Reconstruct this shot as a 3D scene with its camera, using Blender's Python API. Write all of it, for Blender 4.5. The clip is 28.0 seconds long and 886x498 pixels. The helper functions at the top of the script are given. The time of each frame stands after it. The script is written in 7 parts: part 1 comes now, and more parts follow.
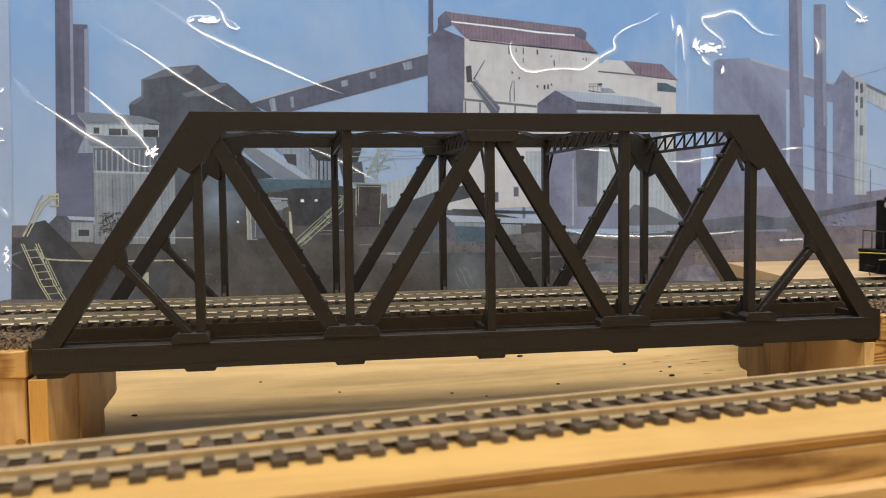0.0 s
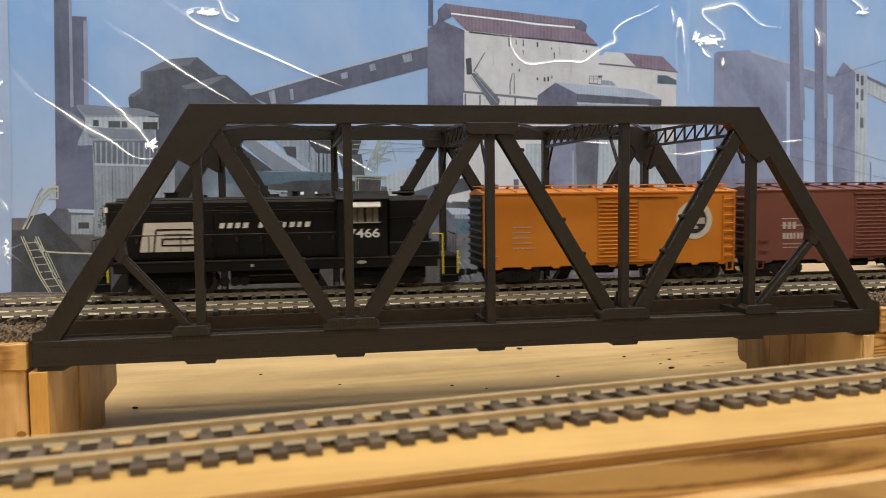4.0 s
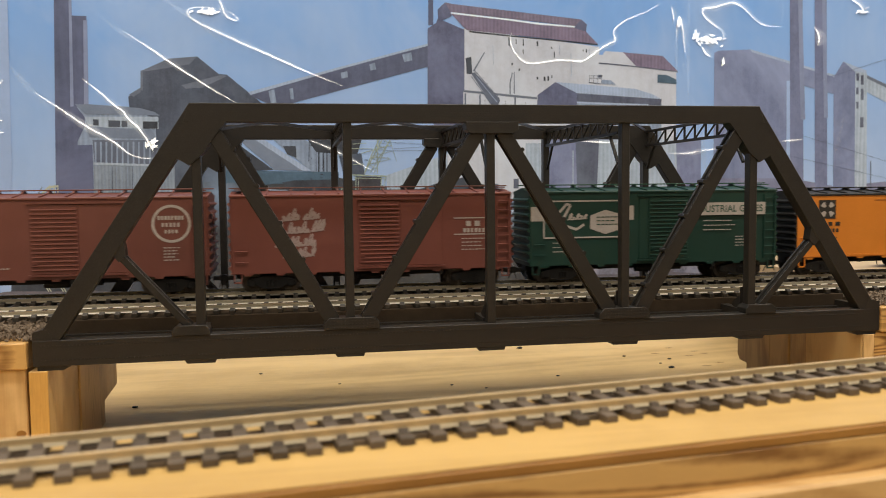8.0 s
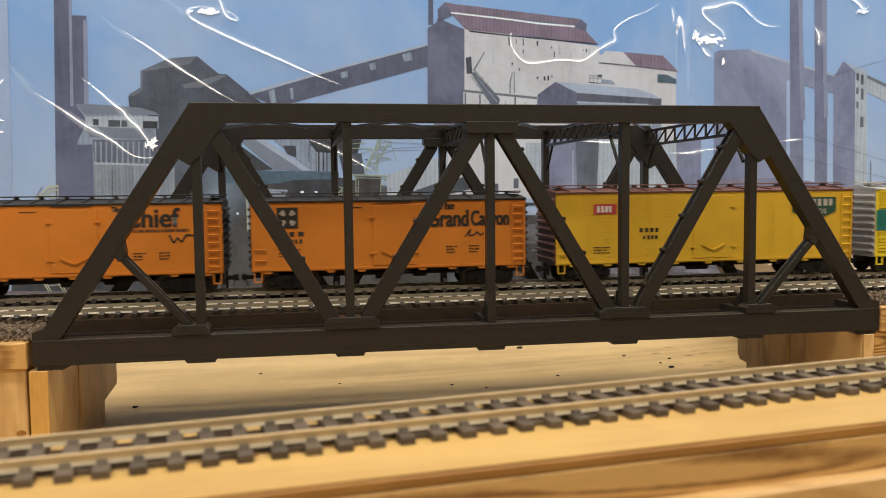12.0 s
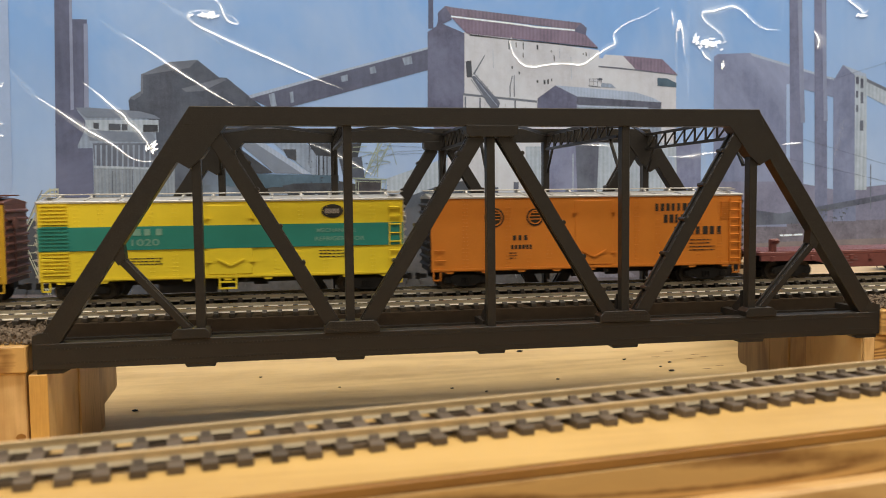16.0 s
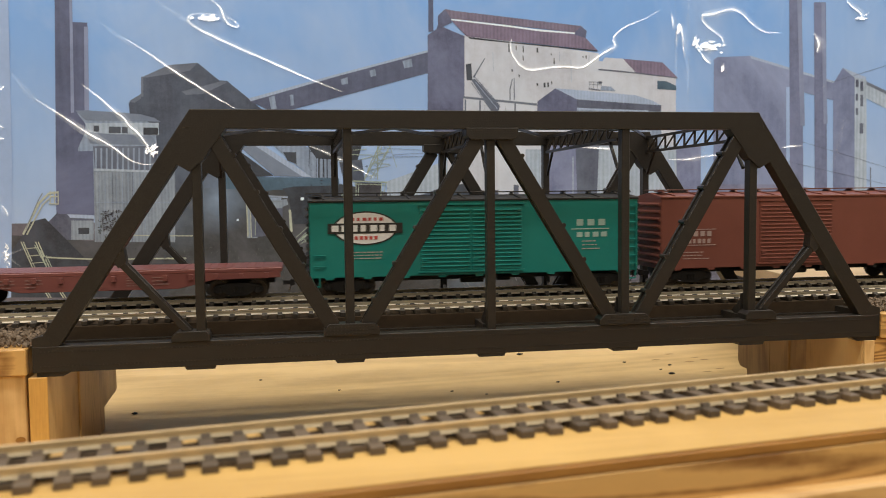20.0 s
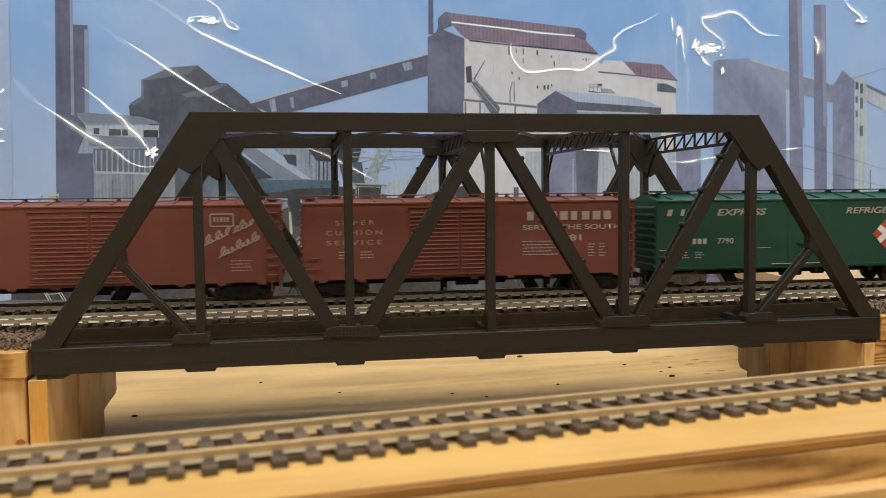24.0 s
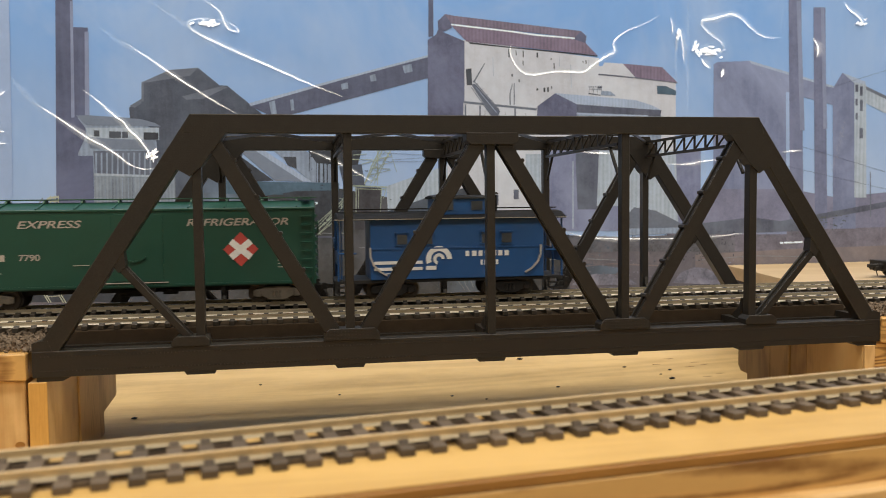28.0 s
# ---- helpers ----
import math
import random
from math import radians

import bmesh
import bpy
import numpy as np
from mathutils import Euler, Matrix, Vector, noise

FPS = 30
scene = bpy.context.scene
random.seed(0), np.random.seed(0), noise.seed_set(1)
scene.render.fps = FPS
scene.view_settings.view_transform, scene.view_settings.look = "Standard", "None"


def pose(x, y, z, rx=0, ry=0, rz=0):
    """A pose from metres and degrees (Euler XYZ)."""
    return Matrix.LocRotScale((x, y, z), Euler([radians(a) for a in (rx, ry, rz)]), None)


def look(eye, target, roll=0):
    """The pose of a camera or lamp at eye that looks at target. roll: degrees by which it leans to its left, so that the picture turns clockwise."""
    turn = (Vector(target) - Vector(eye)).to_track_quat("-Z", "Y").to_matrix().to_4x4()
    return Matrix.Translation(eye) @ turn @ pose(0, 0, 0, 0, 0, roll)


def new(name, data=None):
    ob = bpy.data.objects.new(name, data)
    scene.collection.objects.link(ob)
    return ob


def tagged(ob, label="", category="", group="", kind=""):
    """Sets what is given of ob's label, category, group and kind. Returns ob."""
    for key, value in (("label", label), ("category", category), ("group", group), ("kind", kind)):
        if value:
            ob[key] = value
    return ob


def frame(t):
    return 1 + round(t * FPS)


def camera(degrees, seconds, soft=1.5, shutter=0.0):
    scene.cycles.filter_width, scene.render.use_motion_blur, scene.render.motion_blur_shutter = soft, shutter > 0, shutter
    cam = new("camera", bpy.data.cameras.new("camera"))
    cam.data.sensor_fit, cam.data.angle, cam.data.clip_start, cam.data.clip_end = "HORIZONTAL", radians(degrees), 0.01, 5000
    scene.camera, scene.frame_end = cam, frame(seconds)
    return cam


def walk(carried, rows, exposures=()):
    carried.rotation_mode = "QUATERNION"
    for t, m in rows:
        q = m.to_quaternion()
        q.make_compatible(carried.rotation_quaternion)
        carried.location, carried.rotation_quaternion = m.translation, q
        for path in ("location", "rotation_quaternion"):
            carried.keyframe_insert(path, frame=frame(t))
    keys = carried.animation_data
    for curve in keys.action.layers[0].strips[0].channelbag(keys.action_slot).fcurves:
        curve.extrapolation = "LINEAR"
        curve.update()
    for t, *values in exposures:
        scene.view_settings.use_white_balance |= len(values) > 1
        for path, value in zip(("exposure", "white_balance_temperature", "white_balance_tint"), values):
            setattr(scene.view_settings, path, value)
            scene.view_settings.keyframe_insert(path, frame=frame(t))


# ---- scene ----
# A model railway in HO scale. World in metres; lengths below are in millimetres unless said.
MM = 0.001

# ---- camera: hand-held phone, standing still, its tilt drifting a little ----
cam = camera(55.75, 28.0, soft=0.75, shutter=0.3)
EYE = Vector((-0.0824, -0.3594, 0.0702))


def aim(tilt):
    a, b = radians(9.70), radians(tilt)
    return look(EYE, EYE + Vector((math.sin(a) * math.cos(b), math.cos(a) * math.cos(b), -math.sin(b))), -0.635)


TILT = [(0, 3.582), (0.5, 3.682), (1, 3.768), (1.5, 3.829), (2, 3.882), (2.5, 3.937), (3, 3.990), (3.5, 4.050), (4.5, 4.115),
        (5.5, 4.146), (6.5, 4.138), (7.5, 4.115), (8.5, 4.156), (9.5, 4.199), (10.5, 4.197), (11.5, 4.163), (12.5, 4.130),
        (14.5, 4.007), (15.5, 3.941), (16.5, 3.877), (17.5, 3.831), (18.5, 3.781), (19.5, 3.738), (20.5, 3.688),
        (21.5, 3.645), (23.5, 3.566), (24.5, 3.538), (25.5, 3.500), (26.5, 3.450), (27.5, 3.417), (28, 3.392)]
walk(cam, [(t, aim(a)) for t, a in TILT])
cam.data.dof.use_dof = True
cam.data.dof.focus_distance = 0.43
cam.data.dof.aperture_fstop = 20.0

# ---- light: warm ceiling tubes of a hobby room, and an added fill ----
world = bpy.data.worlds.new("room")
world.use_nodes = True
world.node_tree.nodes["Background"].inputs[0].default_value = (0.9, 0.85, 0.78, 1)
world.node_tree.nodes["Background"].inputs[1].default_value = 0.05
scene.world = world
scene.view_settings.exposure = 0.0


def tube_light(name, eye, target, length, width, watts, colour):
    d = bpy.data.lights.new(name, "AREA")
    d.shape, d.size, d.size_y, d.energy, d.color = "RECTANGLE", length, width, watts, colour
    ob = new(name, d)
    ob.matrix_world = look(Vector(eye), Vector(target))
    return ob


tube_light("ceiling_tube", (0.1, -0.50, 1.35), (0.1, -0.2, 0), 2.8, 0.25, 27.5, (1.0, 0.93, 0.82))
tube_light("ceiling_tube", (0.1, 0.05, 1.40), (0.1, 0.1, 0), 3.2, 0.2, 13, (1.0, 0.93, 0.82))
# added fill from behind the camera, for the upright faces
tube_light("ceiling_tube", (0.2, -1.75, 1.30), (0.1, 0.1, 0.05), 3.0, 0.25, 14, (1.0, 0.93, 0.82))


# ---- materials ----
def ramp(nt, fac, stops):
    r = nt.nodes.new("ShaderNodeValToRGB")
    while len(r.color_ramp.elements) < len(stops):
        r.color_ramp.elements.new(0.5)
    for e, (pos, col) in zip(r.color_ramp.elements, stops):
        e.position, e.color = pos, (*col, 1)
    nt.links.new(fac, r.inputs[0])
    return r.outputs[0]


def noise_node(nt, vec, scale, detail=4, rough=0.6, distortion=0.0):
    n = nt.nodes.new("ShaderNodeTexNoise")
    n.inputs["Scale"].default_value, n.inputs["Detail"].default_value = scale, detail
    n.inputs["Roughness"].default_value, n.inputs["Distortion"].default_value = rough, distortion
    nt.links.new(vec, n.inputs["Vector"])
    return n.outputs["Fac"]


def mapped(nt, scale=(1, 1, 1), rot=(0, 0, 0), kind="Object"):
    c, m = nt.nodes.new("ShaderNodeTexCoord"), nt.nodes.new("ShaderNodeMapping")
    m.inputs["Scale"].default_value, m.inputs["Rotation"].default_value = scale, rot
    nt.links.new(c.outputs[kind], m.inputs["Vector"])
    return m.outputs[0]


def maths(nt, op, a, b):
    n = nt.nodes.new("ShaderNodeMath")
    n.operation = op
    for i, v in enumerate((a, b)):
        if isinstance(v, (int, float)):
            n.inputs[i].default_value = v
        else:
            nt.links.new(v, n.inputs[i])
    return n.outputs[0]


def bump(nt, bsdf, height, strength, distance):
    b = nt.nodes.new("ShaderNodeBump")
    b.inputs["Strength"].default_value, b.inputs["Distance"].default_value = strength, distance
    nt.links.new(height, b.inputs["Height"])
    nt.links.new(b.outputs[0], bsdf.inputs["Normal"])


def blank(name, rough, metal=0.0):
    m = bpy.data.materials.new(name)
    m.use_nodes = True
    bsdf = m.node_tree.nodes["Principled BSDF"]
    bsdf.inputs["Roughness"].default_value, bsdf.inputs["Metallic"].default_value = rough, metal
    return m, m.node_tree, bsdf


def shade(c, k):
    return tuple(min(1, v * k) for v in c)


def plain(name, colour, rough=0.5, metal=0.0, vary=0.2, scale=120, grain=2500, relief=0.25, dist=0.00006, by_object=False):
    """Painted plastic or metal: broad mottling, fine grain and a fine relief."""
    m, nt, bsdf = blank(name, rough, metal)
    vec = mapped(nt)
    mix = maths(nt, "ADD", maths(nt, "MULTIPLY", noise_node(nt, vec, scale, 5), 0.65),
                maths(nt, "MULTIPLY", noise_node(nt, vec, grain, 2), 0.35))
    if by_object:
        info = nt.nodes.new("ShaderNodeObjectInfo")
        mix = maths(nt, "ADD", maths(nt, "MULTIPLY", mix, 0.6), maths(nt, "MULTIPLY", info.outputs["Random"], 0.4))
    nt.links.new(ramp(nt, mix, [(0.3, shade(colour, 1 - vary)), (0.7, shade(colour, 1 + vary))]), bsdf.inputs["Base Color"])
    nt.links.new(maths(nt, "ADD", maths(nt, "MULTIPLY", noise_node(nt, vec, scale * 2, 3), 0.25), rough - 0.12), bsdf.inputs["Roughness"])
    bump(nt, bsdf, noise_node(nt, vec, grain, 2), relief, dist)
    return m


def wood(name, light, dark, along="x", ring=90, rough=0.5, streak=1.0, rings=0.25, by_object=False, turns=70.0):
    """Planed softwood: growth rings as contour lines of a slow noise, grain along one axis, pores and stains."""
    m, nt, bsdf = blank(name, rough)
    slow = {"x": (0.16, 1, 1), "y": (1, 0.16, 1), "z": (1, 1, 0.16)}[along]
    fast = {"x": (0.05, 1, 1), "y": (1, 0.05, 1), "z": (1, 1, 0.05)}[along]
    vec, fine = mapped(nt, slow), mapped(nt, fast)
    a = noise_node(nt, vec, ring, 5, 0.6, 0.8 * streak)
    hill = noise_node(nt, vec, ring * 0.3, 2, 0.4, 0.6 * streak)
    contour = maths(nt, "ADD", maths(nt, "MULTIPLY", maths(nt, "SINE", maths(nt, "MULTIPLY", hill, turns), 0.0), 0.5), 0.5)
    pore, stain = noise_node(nt, fine, ring * 14, 3, 0.6), noise_node(nt, mapped(nt), 45, 5, 0.65)
    mix = maths(nt, "ADD", maths(nt, "MULTIPLY", a, 0.62 - rings), maths(nt, "MULTIPLY", contour, rings * 0.5))
    mix = maths(nt, "ADD", mix, maths(nt, "MULTIPLY", pore, 0.2))
    mix = maths(nt, "ADD", mix, maths(nt, "MULTIPLY", stain, 0.18 + rings * 0.5))
    if by_object:
        info = nt.nodes.new("ShaderNodeObjectInfo")
        mix = maths(nt, "ADD", mix, maths(nt, "MULTIPLY", maths(nt, "SUBTRACT", info.outputs["Random"], 0.5), 0.22))
    mid = tuple((p + q) / 2 for p, q in zip(light, dark))
    nt.links.new(ramp(nt, mix, [(0.34, dark), (0.46, mid), (0.56, light), (0.75, shade(light, 0.92))]), bsdf.inputs["Base Color"])
    bump(nt, bsdf, pore, 0.25, 0.0002)
    return m


def printed(name, colour, spread=0.2, scale=40, streak=0.0, stripes=0.0, top=None, second=None, patches=(), rough=0.24):
    """Ink on glossy film: blotches at three sizes, drip streaks, corrugation stripes; top: a colour that it turns to
    upwards; second: one that it drifts to in broad patches;
    patches: soft pale clouds, the film's haze put into the ink colour."""
    m, nt, bsdf = blank(name, rough)
    vec = mapped(nt)
    n = maths(nt, "ADD", maths(nt, "MULTIPLY", noise_node(nt, vec, scale, 5, 0.65), 0.5), maths(nt, "MULTIPLY", noise_node(nt, vec, scale * 5, 5, 0.7), 0.32))
    n = maths(nt, "ADD", n, maths(nt, "MULTIPLY", noise_node(nt, vec, 1100, 2), 0.18))
    if streak:
        n = maths(nt, "ADD", n, maths(nt, "MULTIPLY", maths(nt, "SUBTRACT", noise_node(nt, mapped(nt, (1, 1, 0.07)), 260, 3), 0.5), streak))
    if stripes:
        w = nt.nodes.new("ShaderNodeTexWave")
        w.inputs["Scale"].default_value, w.inputs["Distortion"].default_value = stripes, 0.4
        nt.links.new(vec, w.inputs["Vector"])
        n = maths(nt, "ADD", n, maths(nt, "MULTIPLY", maths(nt, "SUBTRACT", w.outputs["Fac"], 0.5), 0.12))
    col = ramp(nt, n, [(0.36, shade(colour, 1 - spread)), (0.5, colour), (0.64, shade(colour, 1 + spread))])
    if top:
        c, sep = nt.nodes.new("ShaderNodeTexCoord"), nt.nodes.new("ShaderNodeSeparateXYZ")
        nt.links.new(c.outputs["Object"], sep.inputs[0])
        h = maths(nt, "DIVIDE", maths(nt, "SUBTRACT", sep.outputs[2], 0.07), 0.14)
        h = maths(nt, "ADD", h, maths(nt, "MULTIPLY", maths(nt, "SUBTRACT", noise_node(nt, mapped(nt, (1, 1, 0.35), (0, 0.5, 0)), 9, 4), 0.5), 1.6))
        mix = nt.nodes.new("ShaderNodeMix")
        mix.data_type = "RGBA"
        nt.links.new(h, mix.inputs["Factor"])
        nt.links.new(col, mix.inputs["A"])
        mix.inputs["B"].default_value = (*top, 1)
        col = mix.outputs["Result"]
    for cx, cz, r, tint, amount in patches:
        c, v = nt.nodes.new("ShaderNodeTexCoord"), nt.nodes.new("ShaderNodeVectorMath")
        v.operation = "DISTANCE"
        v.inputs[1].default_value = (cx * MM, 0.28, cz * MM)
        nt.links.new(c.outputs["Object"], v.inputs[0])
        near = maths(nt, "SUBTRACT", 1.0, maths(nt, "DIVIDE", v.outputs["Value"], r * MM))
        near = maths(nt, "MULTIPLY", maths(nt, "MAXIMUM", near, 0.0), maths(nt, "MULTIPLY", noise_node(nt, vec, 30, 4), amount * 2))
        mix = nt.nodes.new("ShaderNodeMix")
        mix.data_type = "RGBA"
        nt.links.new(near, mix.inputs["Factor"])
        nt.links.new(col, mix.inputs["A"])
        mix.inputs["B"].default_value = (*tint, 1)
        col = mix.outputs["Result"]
    if second:
        mix = nt.nodes.new("ShaderNodeMix")
        mix.data_type = "RGBA"
        nt.links.new(ramp(nt, noise_node(nt, mapped(nt, (1, 1, 0.8), (0, 0.6, 0)), second[1], 5, 0.62, 0.5), [(0.45, (0, 0, 0)), (0.68, (1, 1, 1))]), mix.inputs["Factor"])
        nt.links.new(col, mix.inputs["A"])
        mix.inputs["B"].default_value = (*second[0], 1)
        col = mix.outputs["Result"]
    nt.links.new(col, bsdf.inputs["Base Color"])
    bsdf.inputs["Specular IOR Level"].default_value = 0.4
    bump(nt, bsdf, noise_node(nt, mapped(nt, (1, 1, 0.3), (0, 0.25, 0)), 16, 3), 0.3, 0.01)
    return m


M_BRIDGE, nt_, bs_ = blank("printed dark brown plastic", 0.34)
bs_.inputs["Specular IOR Level"].default_value = 0.3
v_ = mapped(nt_)
nt_.links.new(ramp(nt_, maths(nt_, "ADD", maths(nt_, "MULTIPLY", noise_node(nt_, v_, 260, 3), 0.3), maths(nt_, "MULTIPLY", noise_node(nt_, v_, 1900, 2), 0.7)), [(0.30, (0.0195, 0.0174, 0.0156)), (0.52, (0.0262, 0.0236, 0.0213)), (0.66, (0.0320, 0.0290, 0.0264)), (0.78, (0.046, 0.042, 0.039))]), bs_.inputs["Base Color"])
lay_ = nt_.nodes.new("ShaderNodeTexWave")
lay_.bands_direction = "Z"
lay_.inputs["Scale"].default_value, lay_.inputs["Distortion"].default_value = 420, 0.2
nt_.links.new(v_, lay_.inputs["Vector"])
bump(nt_, bs_, maths(nt_, "ADD", maths(nt_, "MULTIPLY", lay_.outputs["Fac"], 0.25), maths(nt_, "MULTIPLY", noise_node(nt_, v_, 1500, 2), 2.0)), 0.28, 0.0001)

M_PINE = wood("pale pine", (0.60, 0.38, 0.155), (0.42, 0.235, 0.08))
M_PLANK = wood("planed pine plank", (0.57, 0.37, 0.125), (0.44, 0.27, 0.082), ring=40, rings=0.1)
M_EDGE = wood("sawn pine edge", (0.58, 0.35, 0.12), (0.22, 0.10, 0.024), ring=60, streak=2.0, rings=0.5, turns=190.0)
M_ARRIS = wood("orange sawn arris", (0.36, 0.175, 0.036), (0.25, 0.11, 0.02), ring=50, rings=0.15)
M_PLY = wood("plywood table", (0.69, 0.485, 0.215), (0.50, 0.335, 0.138), ring=22, streak=1.6, rings=0.16)
M_PALE = wood("pale plywood face", (0.58, 0.44, 0.27), (0.47, 0.34, 0.19), ring=30, rings=0.08)
M_GAP_SHADE = plain("dark gap shade", (0.06, 0.035, 0.018), 0.8, 0, 0.4, 400)
M_BLOCK = wood("pine block", (0.62, 0.40, 0.165), (0.38, 0.22, 0.08), along="z", ring=90, rings=0.2, by_object=True)
M_FACE = wood("orange sawn face", (0.66, 0.38, 0.10), (0.46, 0.24, 0.055), along="z", ring=110, rings=0.12)
M_END = wood("pale riser", (0.66, 0.44, 0.20), (0.46, 0.27, 0.10), along="z", ring=45, streak=2.0, rings=0.35, turns=240.0)
M_RAIL = plain("weathered rail", (0.47, 0.42, 0.32), 0.4, 0.5, 0.22, 60)
M_FOOT = plain("bright rail foot", (0.68, 0.65, 0.57), 0.34, 0.6, 0.25, 60)
M_FOOT_TAN = plain("dull silver rail foot", (0.34, 0.29, 0.20), 0.42, 0.3, 0.15, 150)
M_RAIL_TAN = plain("tan weathered rail", (0.62, 0.47, 0.26), 0.5, 0.25, 0.2, 60)
M_RAILTOP_TAN = plain("tan railhead", (0.66, 0.50, 0.29), 0.45, 0.2, 0.15, 150)
M_RAILTOP = plain("polished railhead", (0.62, 0.58, 0.50), 0.25, 1.0, 0.12, 200)
M_TIE = plain("brown plastic tie", (0.034, 0.027, 0.020), 0.5, 0, 0.35, 300, by_object=True)
M_TIE_GREY = plain("weathered tie", (0.092, 0.068, 0.047), 0.55, 0, 0.35, 300, by_object=True)
M_BALLAST = plain("brown ballast stone", (0.135, 0.098, 0.066), 0.8, 0, 0.5, 900)
M_BLACK = plain("black plastic", (0.009, 0.008, 0.0075), 0.6, 0, 0.4)
M_LOCO = plain("black loco paint", (0.0045, 0.0042, 0.004), 0.55, 0, 0.3)
M_LOCO.node_tree.nodes["Principled BSDF"].inputs["Specular IOR Level"].default_value = 0.22
M_STEEL = plain("blackened steel", (0.06, 0.05, 0.045), 0.4, 0.6, 0.3)
M_WHEEL = plain("worn wheel tread", (0.10, 0.09, 0.08), 0.35, 0.8, 0.3)
M_WHITE = plain("white lettering", (0.72, 0.72, 0.70), 0.5, 0, 0.1, 500)
M_OFFWHITE = plain("dulled white paint", (0.56, 0.52, 0.46), 0.5, 0, 0.1, 500)
M_CREAM = plain("pale lettering", (0.40, 0.355, 0.32), 0.55, 0, 0.15, 600)
M_INK = plain("black lettering", (0.02, 0.018, 0.015), 0.5, 0, 0.2, 500)
M_RED = plain("red lettering", (0.45, 0.06, 0.05), 0.5, 0, 0.1, 500)
M_YELLOW = plain("yellow handrail", (0.62, 0.50, 0.04), 0.45, 0, 0.15, 500)
M_WALL = plain("cream wall", (0.62, 0.56, 0.46), 0.8, 0, 0.06, 3, 60, 0.1, 0.001)
M_CABGLASS = plain("pale cab glazing", (0.22, 0.22, 0.19), 0.15, 0, 0.35, 250)
M_FLOOR = plain("brown bridge deck", (0.046, 0.033, 0.022), 0.8, 0, 0.3, 200)
M_FLOOR.node_tree.nodes["Principled BSDF"].inputs["Specular IOR Level"].default_value = 0.08
M_GLASS = plain("smoked window glazing", (0.05, 0.055, 0.06), 0.12, 0, 0.2, 200)


# ---- mesh helpers (millimetres in, metres out) ----
def box(bm, x0, x1, y0, y1, z0, z1, bevel=0.0):
    vs = [bm.verts.new((x * MM, y * MM, z * MM)) for x in (x0, x1) for y in (y0, y1) for z in (z0, z1)]
    fs = [bm.faces.new([vs[i] for i in q]) for q in ((0, 1, 3, 2), (4, 6, 7, 5), (0, 4, 5, 1), (2, 3, 7, 6), (0, 2, 6, 4), (1, 5, 7, 3))]
    if bevel:
        es = {e for f in fs for e in f.edges}
        bmesh.ops.bevel(bm, geom=list(es), offset=bevel * MM, segments=1, affect="EDGES")
    return bm


def prism(bm, pts, axis, lo, hi, bevel=0.0, seg=1):
    """A polygon in the two other axes (x,z for y; x,y for z; y,z for x), drawn out along axis."""
    def at(p, h):
        return {"y": (p[0], h, p[1]), "z": (p[0], p[1], h), "x": (h, p[0], p[1])}[axis]
    a = [bm.verts.new(Vector(at(p, lo)) * MM) for p in pts]
    b = [bm.verts.new(Vector(at(p, hi)) * MM) for p in pts]
    n = len(pts)
    fs = [bm.faces.new(a), bm.faces.new(b[::-1])]
    fs += [bm.faces.new((a[i], b[i], b[(i + 1) % n], a[(i + 1) % n])) for i in range(n)]
    bmesh.ops.recalc_face_normals(bm, faces=fs)
    if bevel:
        bmesh.ops.bevel(bm, geom=list({e for f in fs for e in f.edges}), offset=bevel * MM, segments=seg, affect="EDGES")
    return bm


def rod(bm, p, q, r, seg=8, r2=None):
    """A round bar from p to q."""
    p, q = Vector(p) * MM, Vector(q) * MM
    m = Matrix.Translation((p + q) / 2) @ (q - p).to_track_quat("Z", "Y").to_matrix().to_4x4()
    bmesh.ops.create_cone(bm, cap_ends=True, segments=seg, radius1=r * MM, radius2=(r if r2 is None else r2) * MM, depth=(q - p).length, matrix=m)
    return bm


def bar_xz(bm, p, q, w, y0, y1, bevel=0.0, seg=1):
    """A flat bar in the x,z plane from p to q, w wide, between y0 and y1."""
    d = Vector((q[0] - p[0], q[1] - p[1])).normalized()
    n = Vector((-d[1], d[0])) * (w / 2)
    pts = [(p[0] + n[0], p[1] + n[1]), (q[0] + n[0], q[1] + n[1]), (q[0] - n[0], q[1] - n[1]), (p[0] - n[0], p[1] - n[1])]
    return prism(bm, pts, "y", y0, y1, bevel, seg)


def beam(bm, p, q, w, h):
    """A square bar between any two points."""
    p, q = Vector(p) * MM, Vector(q) * MM
    m = Matrix.Translation((p + q) / 2) @ (q - p).to_track_quat("Z", "Y").to_matrix().to_4x4() @ Matrix.Diagonal((w * MM, h * MM, (q - p).length, 1))
    bmesh.ops.create_cube(bm, size=1, matrix=m)
    return bm


def mesh_of(name, bm, mat):
    me = bpy.data.meshes.new(name)
    bm.to_mesh(me)
    bm.free()
    me.materials.append(mat)
    return me


def part(name, bm, mat, parent=None, label=""):
    ob = new(name, mesh_of(name, bm, mat))
    ob.parent = parent
    return tagged(ob, label)


def again(name, data, parent, m):
    """One more piece on a mesh that is already there."""
    ob = new(name, data)
    ob.parent = parent
    ob.matrix_basis = m
    return ob


def thing(name, label, category, group="", at=(0, 0, 0)):
    ob = new(name)
    ob.location = Vector(at) * MM
    ob.empty_display_size = 0.01
    return tagged(ob, label, category, group)


def B():
    return bmesh.new()


